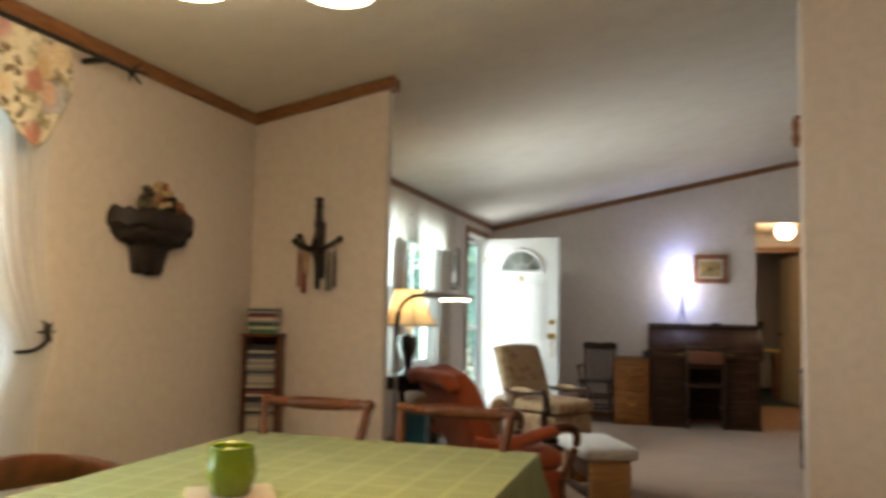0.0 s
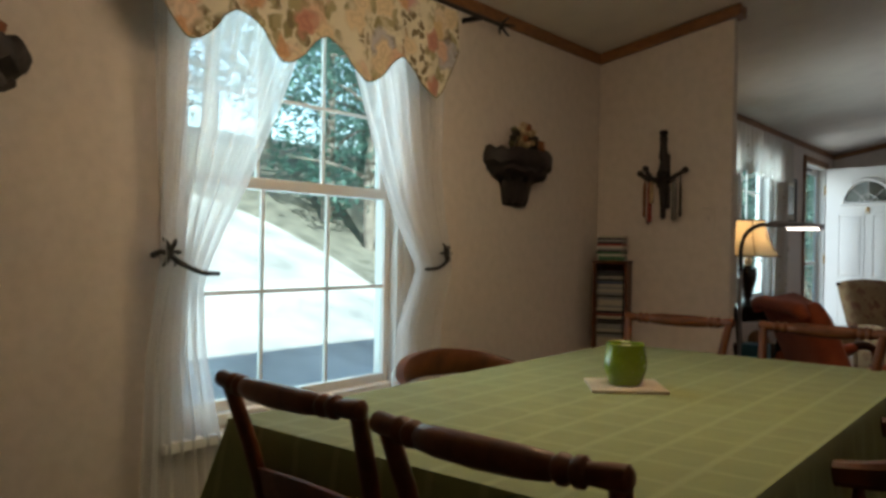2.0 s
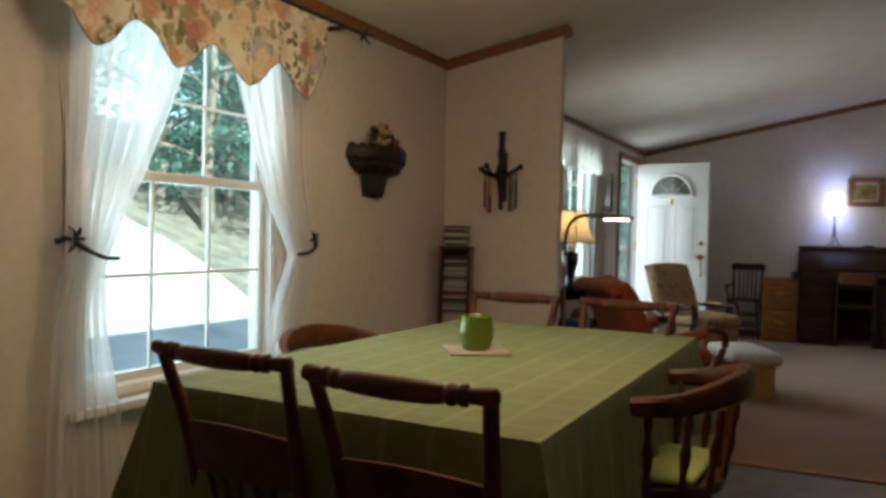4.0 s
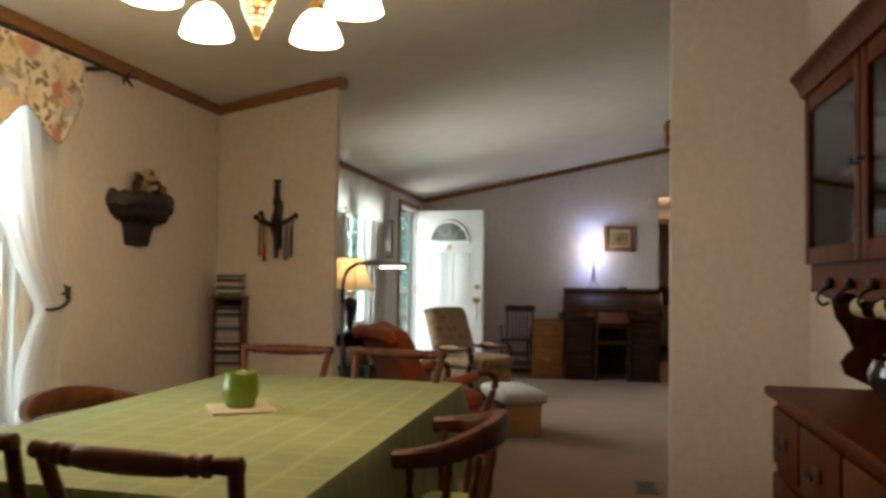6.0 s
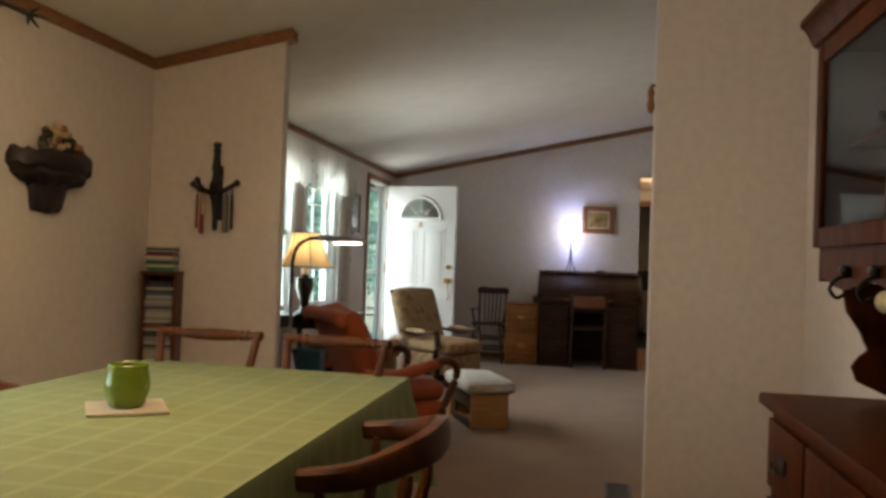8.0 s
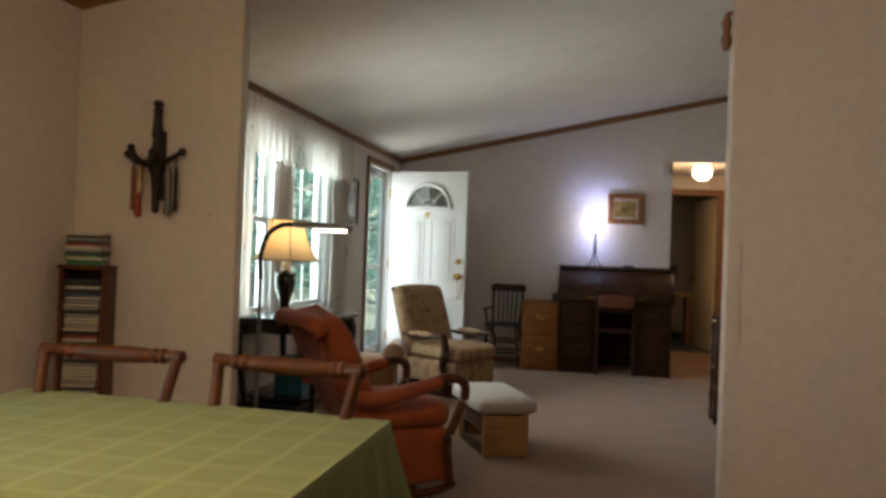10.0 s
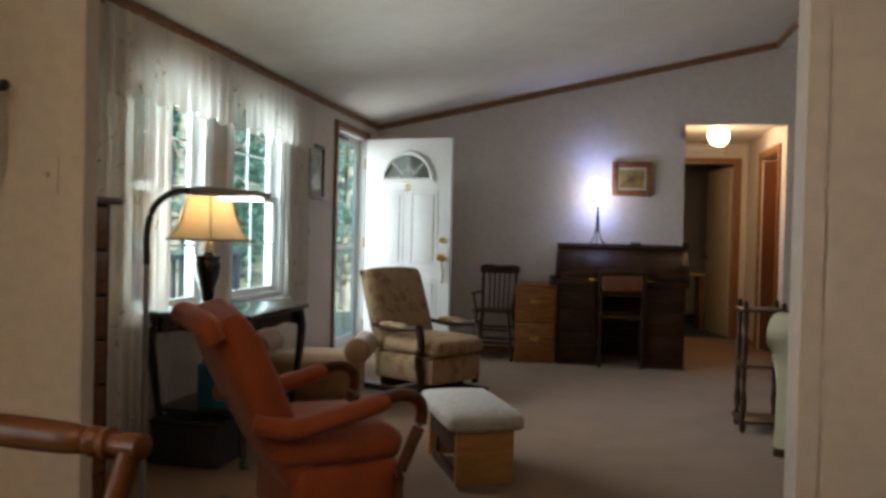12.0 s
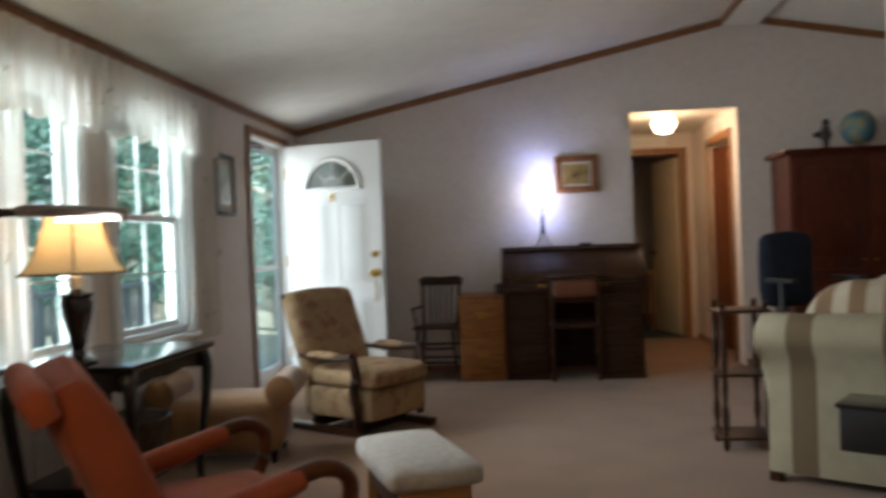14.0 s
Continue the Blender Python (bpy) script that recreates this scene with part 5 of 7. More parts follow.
for a, b in ((-L / 2 + 0.005, -0.005), (0.005, L / 2 - 0.005)):
    s = 0.052
    do = part("glass_door", boxes((UX - 0.02, UX - 0.001, a, a + s, 1.27, 1.815), bev=0.004), M_HUTCH, h)
    part("door_stile", boxes((UX - 0.02, UX - 0.001, b - s, b, 1.27, 1.815), bev=0.004), M_HUTCH, do)
    for zr in (1.27, 1.815 - s):
        part("door_rail", boxes((UX - 0.019, UX - 0.002, a + s, b - s, zr, zr + s), bev=0.004), M_HUTCH, do)
    g = part("pane", boxes((UX - 0.012, UX - 0.008, a + s, b - s, 1.27 + s, 1.815 - s)), M_CLEAR, do, soft=False)
    yk = b - s / 2 if a < -0.1 else a + s / 2
    bm = bmesh.new()
    lathe(bm, [(0, 0.025), (0.012, 0.02), (0.006, 0.008), (0.014, 0)], n=10, m=pose(UX - 0.02, yk, 1.53, 0, -90))
    part("knob", bm, M_BLACK, do, "dark bronze knob with a back plate")
# china behind the glass
M_CHINA = material("white_china", (0.45, 0.43, 0.36), 0.15, var=0.04, coat=0.4, bump=0)
GX = HB


def plate(y, z, r, x=-0.06):
    p = thing("china_plate", pose(GX + x, (HY0 + HY1) / 2 + y, z), "white china plate standing on edge in the hutch", "plate", "china in the hutch")
    bm = bmesh.new()
    lathe(bm, [(0, 0.012), (r * 0.6, 0.012), (r * 0.7, 0.008), (r, -0.004), (r, -0.008), (r * 0.7, 0.003), (0, 0.006)], n=28, m=pose(0, 0, r * 0.98, 0, -78))
    part("plate", bm, M_CHINA, p)


for y, r in ((-0.40, 0.13), (-0.16, 0.12), (0.1, 0.1)):
    plate(y, 1.5555, r, -0.15)
for y, r in ((-0.35, 0.09), (-0.12, 0.09)):
    plate(y, 1.281, r)


def cup_at(m, name, label, group, mat, s=1.0):
    c = thing(name, m, label, "cup", group)
    bm = bmesh.new()
    lathe(bm, [(0, 0), (0.026 * s, 0), (0.03 * s, 0.005 * s), (0.036 * s, 0.04 * s), (0.038 * s, 0.075 * s), (0.035 * s, 0.075 * s), (0.032 * s, 0.01 * s), (0, 0.008 * s)], n=20)
    part("body", bm, mat, c)
    bm = bmesh.new()
    tube(bm, [(0.035 * s + 0.024 * s * math.sin(math.pi * k / 8), 0, 0.038 * s + 0.024 * s * math.cos(math.pi * k / 8)) for k in range(9)], 0.005 * s, 6)
    part("handle", bm, mat, c)
    return c


cy = (HY0 + HY1) / 2
cup_at(pose(GX - 0.3, cy + 0.13, 1.5555), "china_cup", "white china cup on the hutch shelf", "china in the hutch", M_CHINA, 1.3)
M_MUG = material("cream_gold_mug", (0.42, 0.36, 0.22), 0.3, var=0.12, scale=30, coat=0.3)
for k in range(4):
    y = cy + 0.33 - 0.20 * k
    hk = thing("mug_hook", pose(GX + UX - 0.0005, y, 1.20), "black iron mug hook on the hutch rail", "hook", "mug hooks")
    bm = bmesh.new()
    sphere(bm, (-0.012, 0, 0.012), 0.014, 10)
    tube(bm, spline([(0, 0, 0), (-0.03, 0, -0.01), (-0.045, 0, -0.035), (-0.03, 0, -0.055), (-0.012, 0, -0.045)], 4), 0.005, 6)
    part("hook", bm, M_BLACK, hk)
    if k:
        cup_at(pose(GX + UX + 0.0, y - 0.02, 1.147, 90, 35, 20), "hanging_mug", "cream and gold mug hanging from a hutch hook", "hanging mugs", M_MUG, 0.76)
# things on the counter
M_SMOKE = material("smoky_glass", (0.02, 0.016, 0.014), 0.08, var=0.1, coat=0.8, bump=0)
b = thing("glass_bowl", pose(GX - 0.20, cy + 0.20, 0.87), "dark smoky glass lidded bowl on the hutch counter", "bowl")
bm = bmesh.new()
lathe(bm, [(0, 0), (0.05, 0), (0.055, 0.01), (0.09, 0.05), (0.1, 0.09), (0.085, 0.13), (0.05, 0.14), (0, 0.14)], n=24)
part("bowl", bm, M_SMOKE, b)
bm = bmesh.new()
lathe(bm, [(0.06, 0.141), (0.05, 0.155), (0.02, 0.165), (0.01, 0.18), (0.018, 0.195), (0, 0.205)], n=20)
part("lid", bm, M_SMOKE, b)
b = thing("candlestick", pose(GX - 0.24, cy - 0.03, 0.87), "glass candlestick with a cream pillar candle on the counter", "candlestick")
bm = bmesh.new()
lathe(bm, [(0, 0), (0.045, 0), (0.04, 0.012), (0.014, 0.03), (0.022, 0.06), (0.011, 0.08), (0.012, 0.15), (0.02, 0.17), (0.036, 0.18), (0.036, 0.188), (0, 0.188)], n=20)
part("stem", bm, M_SMOKE, b)
bm = bmesh.new()
lathe(bm, [(0, 0.188), (0.028, 0.188), (0.028, 0.262), (0.02, 0.265), (0, 0.259)], n=18)
part("candle", bm, material("cream_wax", (0.66, 0.54, 0.30), 0.5, var=0.04), b)
b = thing("clock", pose(GX - 0.24, cy + 0.02, 1.90), "small dark mantel clock on top of the hutch", "clock")
part("case", boxes((-0.06, 0.06, -0.11, 0.11, 0.0, 0.16), bev=0.02), M_BLACK, b)
bm = bmesh.new()
lathe(bm, [(0, 0.004), (0.055, 0.004), (0.06, 0)], n=24, m=pose(-0.06, 0, 0.08, 0, -90))
part("dial", bm, M_CHINA, b)


# ---- living room ----
M_CHESTWOOD = material("dark_cherry_chest", (0.10, 0.024, 0.012), 0.35, var=0.2, scale=8, stretch=(4, 4, 1), coat=0.2)
M_CHESTWOOD.node_tree.nodes["Principled BSDF"].inputs["Specular IOR Level"].default_value = 0.15
M_DRAWER = material("honey_drawer", (0.20, 0.075, 0.02), 0.4, var=0.2, scale=8, stretch=(1, 1, 5), coat=0.15)
M_DRAWER.node_tree.nodes["Principled BSDF"].inputs["Specular IOR Level"].default_value = 0.15
c = thing("drawer_chest", pose(0.015, 5.345, 0), "tall narrow chest of drawers with dark frame", "chest of drawers")
part("carcass", boxes((0, 0.47, -0.18, -0.16, 0.05, 1.25), (0, 0.47, 0.16, 0.18, 0.05, 1.25), (0, 0.015, -0.16, 0.16, 0.05, 1.25), (0.015, 0.45, -0.16, 0.16, 0.05, 0.07)), M_CHESTWOOD, c)
part("top", boxes((0, 0.51, -0.2, 0.2, 1.25, 1.275), bev=0.006), M_CHESTWOOD, c)
part("plinth", boxes((0.01, 0.45, -0.17, 0.17, 0, 0.05)), M_CHESTWOOD, c)
for k in range(7):
    z = 0.08 + k * 0.167
    dr = part("drawer", boxes((0.016, 0.478, -0.155, 0.155, z, z + 0.157), bev=0.005), M_DRAWER, c)
    bm = bmesh.new()
    lathe(bm, [(0, 0.022), (0.014, 0.018), (0.007, 0.006), (0.01, 0)], n=10, m=pose(0.478, -0.02, z + 0.08, 0, 90))
    part("knob", bm, M_BLACK, dr)


def picture(name, m, w, h, fr, mat, label, inner, category="picture", mount=0.03, depth=0.025):
    """A framed picture; its face looks along -y."""
    p = thing(name, m, label, category)
    for a in ((-w / 2, -w / 2 + fr, 0, h), (w / 2 - fr, w / 2, 0, h), (-w / 2 + fr, w / 2 - fr, 0, fr), (-w / 2 + fr, w / 2 - fr, h - fr, h)):
        part("frame_side", boxes((a[0], a[1], -depth, -0.0005, a[2], a[3]), bev=0.005), mat, p)
    part("mount", boxes((-w / 2 + fr, w / 2 - fr, -0.010, -0.001, fr, h - fr)), material(name + "_mount", (0.55, 0.50, 0.40), 0.8), p)
    part("print", boxes((-w / 2 + fr + mount, w / 2 - fr - mount, -0.013, -0.0105, fr + mount, h - fr - mount)), inner, p)
    return p


picture("photo_frame", pose(0.0005, 5.91, 1.53, 0, 0, 90), 0.21, 0.32, 0.028, M_DARKWOOD, "dark framed family photograph on the wall", material("photo_paper", (0.3, 0.27, 0.24), 0.3, var=0.4, scale=14), "photo frame", 0.03)
picture("framed_print", pose(0.0005, 9.06, 1.43, 0, 0, 90), 0.36, 0.44, 0.03, M_BLACK, "black framed pale print on the wall by the entry", material("pale_print", (0.50, 0.52, 0.48), 0.25, var=0.25, scale=12, coat=0.5), "picture", 0.05)
M_GILT = material("carved_gilt_frame", (0.28, 0.10, 0.03), 0.4, var=0.3, scale=30, bump=0.4, coat=0.2)
picture("landscape_painting", pose(2.575, Y_FAR - 0.0005, 1.585), 0.38, 0.33, 0.055, M_GILT, "small golden landscape painting in a carved wooden frame", material("golden_landscape", (0.36, 0.24, 0.07), 0.5, var=0.44, scale=9), "painting", 0.022, 0.035)
ch2 = thing("door_chime", pose(2.985, Y_FAR - 0.0005, 2.13), "small cream door chime box on the gable wall", "door chime")
part("cover", boxes((-0.045, 0.045, -0.04, 0, 0, 0.13), bev=0.006), M_WALL, ch2)
sw2 = thing("thermostat", pose(4.33, Y_FAR - 0.0005, 1.42), "small cream wall thermostat beside the cabinet", "thermostat")
part("cover", boxes((-0.05, 0.05, -0.025, 0, 0, 0.08), bev=0.006), M_WHITE, sw2)

# lace curtains over the twin window
M_EMB = material("embroidery", (0.45, 0.38, 0.25), 0.9, var=0.2)


def lace_panel(y0, y1, ztop, zbot, label, waves, x=0.05, name="lace_curtain", sc=0.0):
    def fn(u, v):
        y = y0 + (y1 - y0) * u
        z = ztop - (ztop - zbot - sc * abs(math.sin(u * waves * 0.25))) * v
        return (x + 0.020 * math.sin(u * waves) * (0.5 + 0.5 * v), y + 0.006 * math.sin(u * waves * 1.3 + 3 * v), z)
    ob = tagged(part(name, pleated(fn, max(24, int(waves * 3)), 16), M_LACE, None), label, "curtain", "living room curtains")
    rn = random.Random(int(y0 * 100))
    for k in range(int((y1 - y0) * (ztop - zbot) * 26)):
        u, v = rn.random(), rn.uniform(0.08, 0.97)
        p = Vector(fn(u, v)) + Vector((0.004, 0, 0))
        bm = bmesh.new()
        for j in range(rn.choice((2, 3, 4))):
            a, L = rn.uniform(0, 6.28), rn.uniform(0.012, 0.03)
            q = p + Vector((0, math.cos(a) * L, math.sin(a) * L))
            tube(bm, [p, q], [0.002, 0.005], 5)
        o = part("embroidered_sprig", bm, M_EMB, ob)
    return ob


lace_panel(5.98, 6.66, 2.17, 0.02, "ivory lace curtain panel hanging to the floor", 44, 0.09)
lace_panel(8.33, 8.80, 2.17, 0.62, "ivory lace curtain panel beside the window", 36)
lace_panel(6.05, 8.75, 2.17, 1.77, "gathered ivory lace valance over the twin window", 150, 0.115, "lace_valance", 0.03)
r = thing("curtain_rod", pose(0.05, 6.1, 2.172), "brown wooden curtain rod above the twin window", "curtain rod")
bm = bmesh.new()
tube(bm, [(0, 0, 0), (0, 2.75, 0)], 0.012, 8)
part("rod", bm, M_CHAIRWOOD, r)
for y in (0.0, 2.75):
    bm = bmesh.new()
    sphere(bm, (0, y, 0), 0.022, 10)
    part("finial", bm, M_CHAIRWOOD, r)
for y in (0.2, 1.37, 2.55):
    part("bracket", boxes((-0.05, 0, y - 0.008, y + 0.008, -0.011, 0.0)), M_CHAIRWOOD, r)

# end table with its lamp
M_LACQ = material("black_lacquer", (0.018, 0.016, 0.016), 0.22, var=0.2, scale=6, coat=0.5, bump=0.03)
e = thing("end_table", pose(0.375, 6.81, 0), "black lacquered end table with curved legs and a shelf", "table")
part("tabletop", boxes((-0.285, 0.285, -0.395, 0.395, 0.725, 0.753), bev=0.008), M_LACQ, e)
bm = bmesh.new()
for s in (-1, 1):
    prism(bm, [(-0.22, 0.724), (0.22, 0.724), (0.22, 0.64), (0.1, 0.66), (0, 0.65), (-0.1, 0.66), (-0.22, 0.64)], "y", s * 0.34 - 0.01, s * 0.34 + 0.01)
    prism(bm, [(-0.33, 0.724), (0.33, 0.724), (0.33, 0.64), (0.15, 0.665), (0, 0.655), (-0.15, 0.665), (-0.33, 0.64)], "x", s * 0.23 - 0.01, s * 0.23 + 0.01)
part("apron", bm, M_LACQ, e)
for sx in (-1, 1):
    for sy in (-1, 1):
        bm = bmesh.new()
        X, Y = sx * 0.235, sy * 0.345
        tube(bm, spline([(X, Y, 0.724), (X + sx * 0.02, Y + sy * 0.02, 0.62), (X + sx * 0.005, Y + sy * 0.005, 0.4), (X - sx * 0.015, Y - sy * 0.015, 0.18), (X, Y, 0.05), (X + sx * 0.02, Y + sy * 0.02, 0.0)]), [0.03, 0.034, 0.036, 0.034, 0.033, 0.032, 0.03, 0.029, 0.028, 0.027, 0.026, 0.025, 0.025, 0.024, 0.023, 0.022, 0.022, 0.021, 0.02, 0.019, 0.019, 0.018, 0.018, 0.018, 0.018, 0.018, 0.017, 0.017, 0.017, 0.017, 0.018, 0.018, 0.018, 0.019, 0.02, 0.02, 0.021, 0.022, 0.022, 0.023, 0.024], 10)
        part("leg", bm, M_LACQ, e)
part("shelf", boxes((-0.24, 0.24, -0.35, 0.35, 0.25, 0.27), bev=0.006), M_LACQ, e)

lm = thing("table_lamp", pose(0.39, 6.5, 0.7535), "dark urn table lamp with a lit cream bell shade", "lamp")
bm = bmesh.new()
lathe(bm, [(0, 0), (0.075, 0), (0.075, 0.015), (0.06, 0.025), (0.035, 0.035), (0.025, 0.06), (0.032, 0.075), (0.035, 0.11), (0.06, 0.19), (0.066, 0.245), (0.06, 0.262), (0.066, 0.268), (0.066, 0.28), (0.03, 0.285), (0.02, 0.3)], n=24)
part("urn", bm, M_LACQ, lm)
bm = bmesh.new()
lathe(bm, [(0.028, 0.3), (0.03, 0.31), (0.026, 0.345), (0.016, 0.35), (0.014, 0.37), (0, 0.37)], n=16)
part("neck", bm, M_WHITE, lm, "white ceramic neck")
M_LSHADE = sheer("lit_cream_shade", (0.64, 0.49, 0.29), -0.13)
SH = [(0.20, 0.36), (0.165, 0.41), (0.135, 0.48), (0.115, 0.55), (0.105, 0.61)]
bm = bmesh.new()
nn = 24
rg = []
for r_, z_ in SH:
    rg.append([bm.verts.new((r_ * (1 + 0.05 * math.cos(6 * 2 * math.pi * k / nn)) * math.cos(2 * math.pi * k / nn), r_ * (1 + 0.05 * math.cos(6 * 2 * math.pi * k / nn)) * math.sin(2 * math.pi * k / nn), z_ + (0.008 * math.cos(6 * 2 * math.pi * k / nn) if z_ < 0.37 else 0))) for k in range(nn)])
for a, b in zip(rg, rg[1:]):
    for k in range(nn):
        bm.faces.new((a[k], a[(k + 1) % nn], b[(k + 1) % nn], b[k]))
part("shade", bm, M_LSHADE, lm, "cream cloth bell shade, lit from inside")
M_PIPE = material("shade_piping", (0.22, 0.12, 0.05), 0.7)
for k in range(6):
    a = 2 * math.pi * k / 6
    bm = bmesh.new()
    tube(bm, spline([(r_ * 1.055 * math.cos(a), r_ * 1.055 * math.sin(a), z_) for r_, z_ in SH], 4), 0.004, 6)
    part("piping", bm, M_PIPE, lm)
for r_, z_ in ((0.108, 0.61), (0.205, 0.36)):
    bm = bmesh.new()
    tube(bm, [(r_ * (1 + 0.05 * math.cos(6 * t_)) * math.cos(t_), r_ * (1 + 0.05 * math.cos(6 * t_)) * math.sin(t_), z_) for t_ in [2 * math.pi * k / 48 for k in range(49)]], 0.005, 6)
    part("trim_ring", bm, M_PIPE, lm)
bm = bmesh.new()
sphere(bm, (0, 0, 0.45), 0.03, 12)
part("bulb", bm, glowing("warm_bulb", (1, 0.72, 0.36), 4), lm)
pl = new("table_lamp_light", bpy.data.lights.new("table_lamp_light", "POINT"))
pl.data.energy, pl.data.color, pl.data.shadow_soft_size = 0.5, (1, 0.76, 0.46), 0.04
pl.location = (0.39, 6.5, 1.28)

# reading lamp on a gooseneck
f = thing("floor_lamp", pose(0.655, 5.50, 0), "grey gooseneck floor lamp with a long lit head", "lamp")
M_GREYP = material("grey_enamel", (0.30, 0.30, 0.31), 0.4, var=0.05)
bm = bmesh.new()
lathe(bm, [(0, 0), (0.13, 0), (0.13, 0.015), (0.11, 0.03), (0.02, 0.04), (0.012, 0.06)], n=24)
part("base", bm, M_BLACK, f)
bm = bmesh.new()
tube(bm, [(0, 0, 0.05), (0, 0, 1.03)], 0.011, 10)
part("pole", bm, M_GREYP, f)
bm = bmesh.new()
tube(bm, spline([(0, 0, 1.03), (0, 0, 1.16), (0.025, 0.01, 1.25), (0.09, 0.03, 1.30), (0.16, 0.06, 1.305)]), 0.012, 10)
part("gooseneck", bm, M_BLACK, f, "black ribbed gooseneck")
bm = bmesh.new()
tube(bm, spline([(0.14, 0.05, 1.307), (0.2, 0.075, 1.308), (0.3, 0.11, 1.302), (0.4, 0.14, 1.292), (0.415, 0.145, 1.29)], 6), [0.02] + [0.032] * 23 + [0.02], 12, 0.55)
part("head", bm, M_GREYP, f)
part("tube_light", boxes((0.23, 0.40, 0.09, 0.135, 1.276, 1.286), bev=0.004), glowing("white_tube", (1, 0.93, 0.82), 2), f)


# ---- rust velvet rocking chair ----
def rust_chair(m):
    c = thing("rocking_armchair", m, "rust orange velvet rocker with curved wooden arms", "armchair")
    O, W = M_ORANGE, M_CHAIRWOOD
    part("seat", cushion(bmesh.new(), -0.25, 0.25, -0.08, 0.40, 0.34, 0.46, 0.025, 0.05), O, c)
    part("seat_front", cushion(bmesh.new(), -0.26, 0.26, 0.0, 0.39, 0.075, 0.345, 0.01, 0.03), O, c)
    # leaning back, waisted, with a rolled head
    bm = bmesh.new()
    rows = []
    for k, (y, z, w, th) in enumerate(((0.05, 0.28, 0.235, 0.07), (-0.02, 0.42, 0.24, 0.08), (-0.085, 0.55, 0.25, 0.088), (-0.145, 0.68, 0.255, 0.09), (-0.19, 0.78, 0.255, 0.09), (-0.218, 0.84, 0.25, 0.085), (-0.232, 0.875, 0.24, 0.07), (-0.24, 0.895, 0.22, 0.04))):
        ring = []
        for j in range(24):
            a = 2 * math.pi * j / 24
            ca, sa = math.cos(a), math.sin(a)
            x = w * math.copysign(abs(ca) ** 0.35, ca)
            o = th * math.copysign(abs(sa) ** 0.7, sa) * (0.6 + 0.4 * (abs(x) / w) ** 3 if sa > 0 else 1)
            ring.append(bm.verts.new((x, y + o * 0.93, z + o * 0.36 + 0.018 * math.cos(math.pi * x / w / 1.0) * (z > 0.83))))
        rows.append(ring)
    for a, b in zip(rows, rows[1:]):
        for j in range(24):
            bm.faces.new((a[j], a[(j + 1) % 24], b[(j + 1) % 24], b[j]))
    bm.faces.new(rows[0])
    bm.faces.new(rows[-1])
    part("backrest", bm, O, c)
    bm = bmesh.new()
    pts = [(-0.245, -0.29, 0.80), (-0.235, -0.305, 0.835), (-0.13, -0.31, 0.85), (0, -0.31, 0.845), (0.13, -0.31, 0.85), (0.235, -0.305, 0.835), (0.245, -0.29, 0.80)]
    tube(bm, spline(pts, 6), [0.036] * 6 + [0.043] * 25 + [0.036] * 6, 12)
    part("head_roll", bm, O, c)
    for s in (-1, 1):
        bm = bmesh.new()
        ln = spline([(s * 0.25, -0.16, 0.52), (s * 0.275, -0.04, 0.50), (s * 0.285, 0.1, 0.525), (s * 0.285, 0.3, 0.575)], 6)
        tube(bm, ln, [0.042] * 4 + [0.046] * 11 + [0.042] * 3 + [0.036], 12, 0.8)
        part("arm_pad", bm, O, c)
        bm = bmesh.new()
        tube(bm, spline([(s * 0.285, 0.27, 0.575), (s * 0.287, 0.36, 0.592), (s * 0.29, 0.425, 0.565), (s * 0.29, 0.435, 0.50), (s * 0.288, 0.395, 0.40), (s * 0.285, 0.35, 0.28), (s * 0.285, 0.36, 0.16), (s * 0.285, 0.37, 0.07)], 6), [0.025, 0.019], 10)
        part("arm_bow", bm, W, c, "bent dark wooden arm support")
        bm = bmesh.new()
        tube(bm, spline([(s * 0.24, -0.48, 0.075), (s * 0.24, -0.3, 0.035), (s * 0.24, 0.0, 0.018), (s * 0.24, 0.3, 0.035), (s * 0.24, 0.42, 0.065)], 6), 0.018, 8)
        part("rocker", bm, W, c)
    part("rear_panel", cushion(bmesh.new(), -0.235, 0.235, -0.01, 0.05, 0.08, 0.40, 0.01, 0.025), O, c)
    part("cross_rail", boxes((-0.24, 0.24, -0.15, -0.11, 0.03, 0.11), (-0.24, 0.24, 0.18, 0.22, 0.03, 0.11), bev=0.006), W, c)
    return c


rust_chair(pose(1.128, 5.62, 0, 0, 0, -52) @ Matrix.Diagonal((1.18, 1, 1, 1)))

# ottoman
M_BLOND = material("blond_pine", (0.50, 0.26, 0.085), 0.5, var=0.12, scale=7, stretch=(1, 1, 6))
M_GREYCLOTH = material("grey_tweed", (0.52, 0.49, 0.44), 0.9, var=0.08, scale=30, bump=0.5, bscale=400)
o = thing("ottoman", pose(1.682, 6.735, 0, 0, 0, 114.7), "low ottoman with grey cushion and blond wooden box", "ottoman")
part("cushion", cushion(bmesh.new(), -0.335, 0.335, -0.182, 0.182, 0.262, 0.352, 0.02, 0.035), M_GREYCLOTH, o)
for s in (-1, 1):
    part("end_panel", boxes((s * 0.272 - 0.011, s * 0.272 + 0.011, -0.14, 0.14, 0.012, 0.262), bev=0.004), M_BLOND, o)
    part("side_panel", boxes((-0.26, 0.26, s * 0.128 - 0.008, s * 0.128 + 0.008, 0.15, 0.26), bev=0.004), M_DARKWOOD, o)
    part("runner", boxes((-0.25, 0.25, s * 0.11 - 0.015, s * 0.11 + 0.015, 0.0, 0.05), bev=0.006), M_DARKWOOD, o)
    for t_ in (-0.2, 0.2):
        part("link", boxes((t_ - 0.015, t_ + 0.015, s * 0.11 - 0.006, s * 0.11 + 0.006, 0.05, 0.2)), M_BLACK, o)

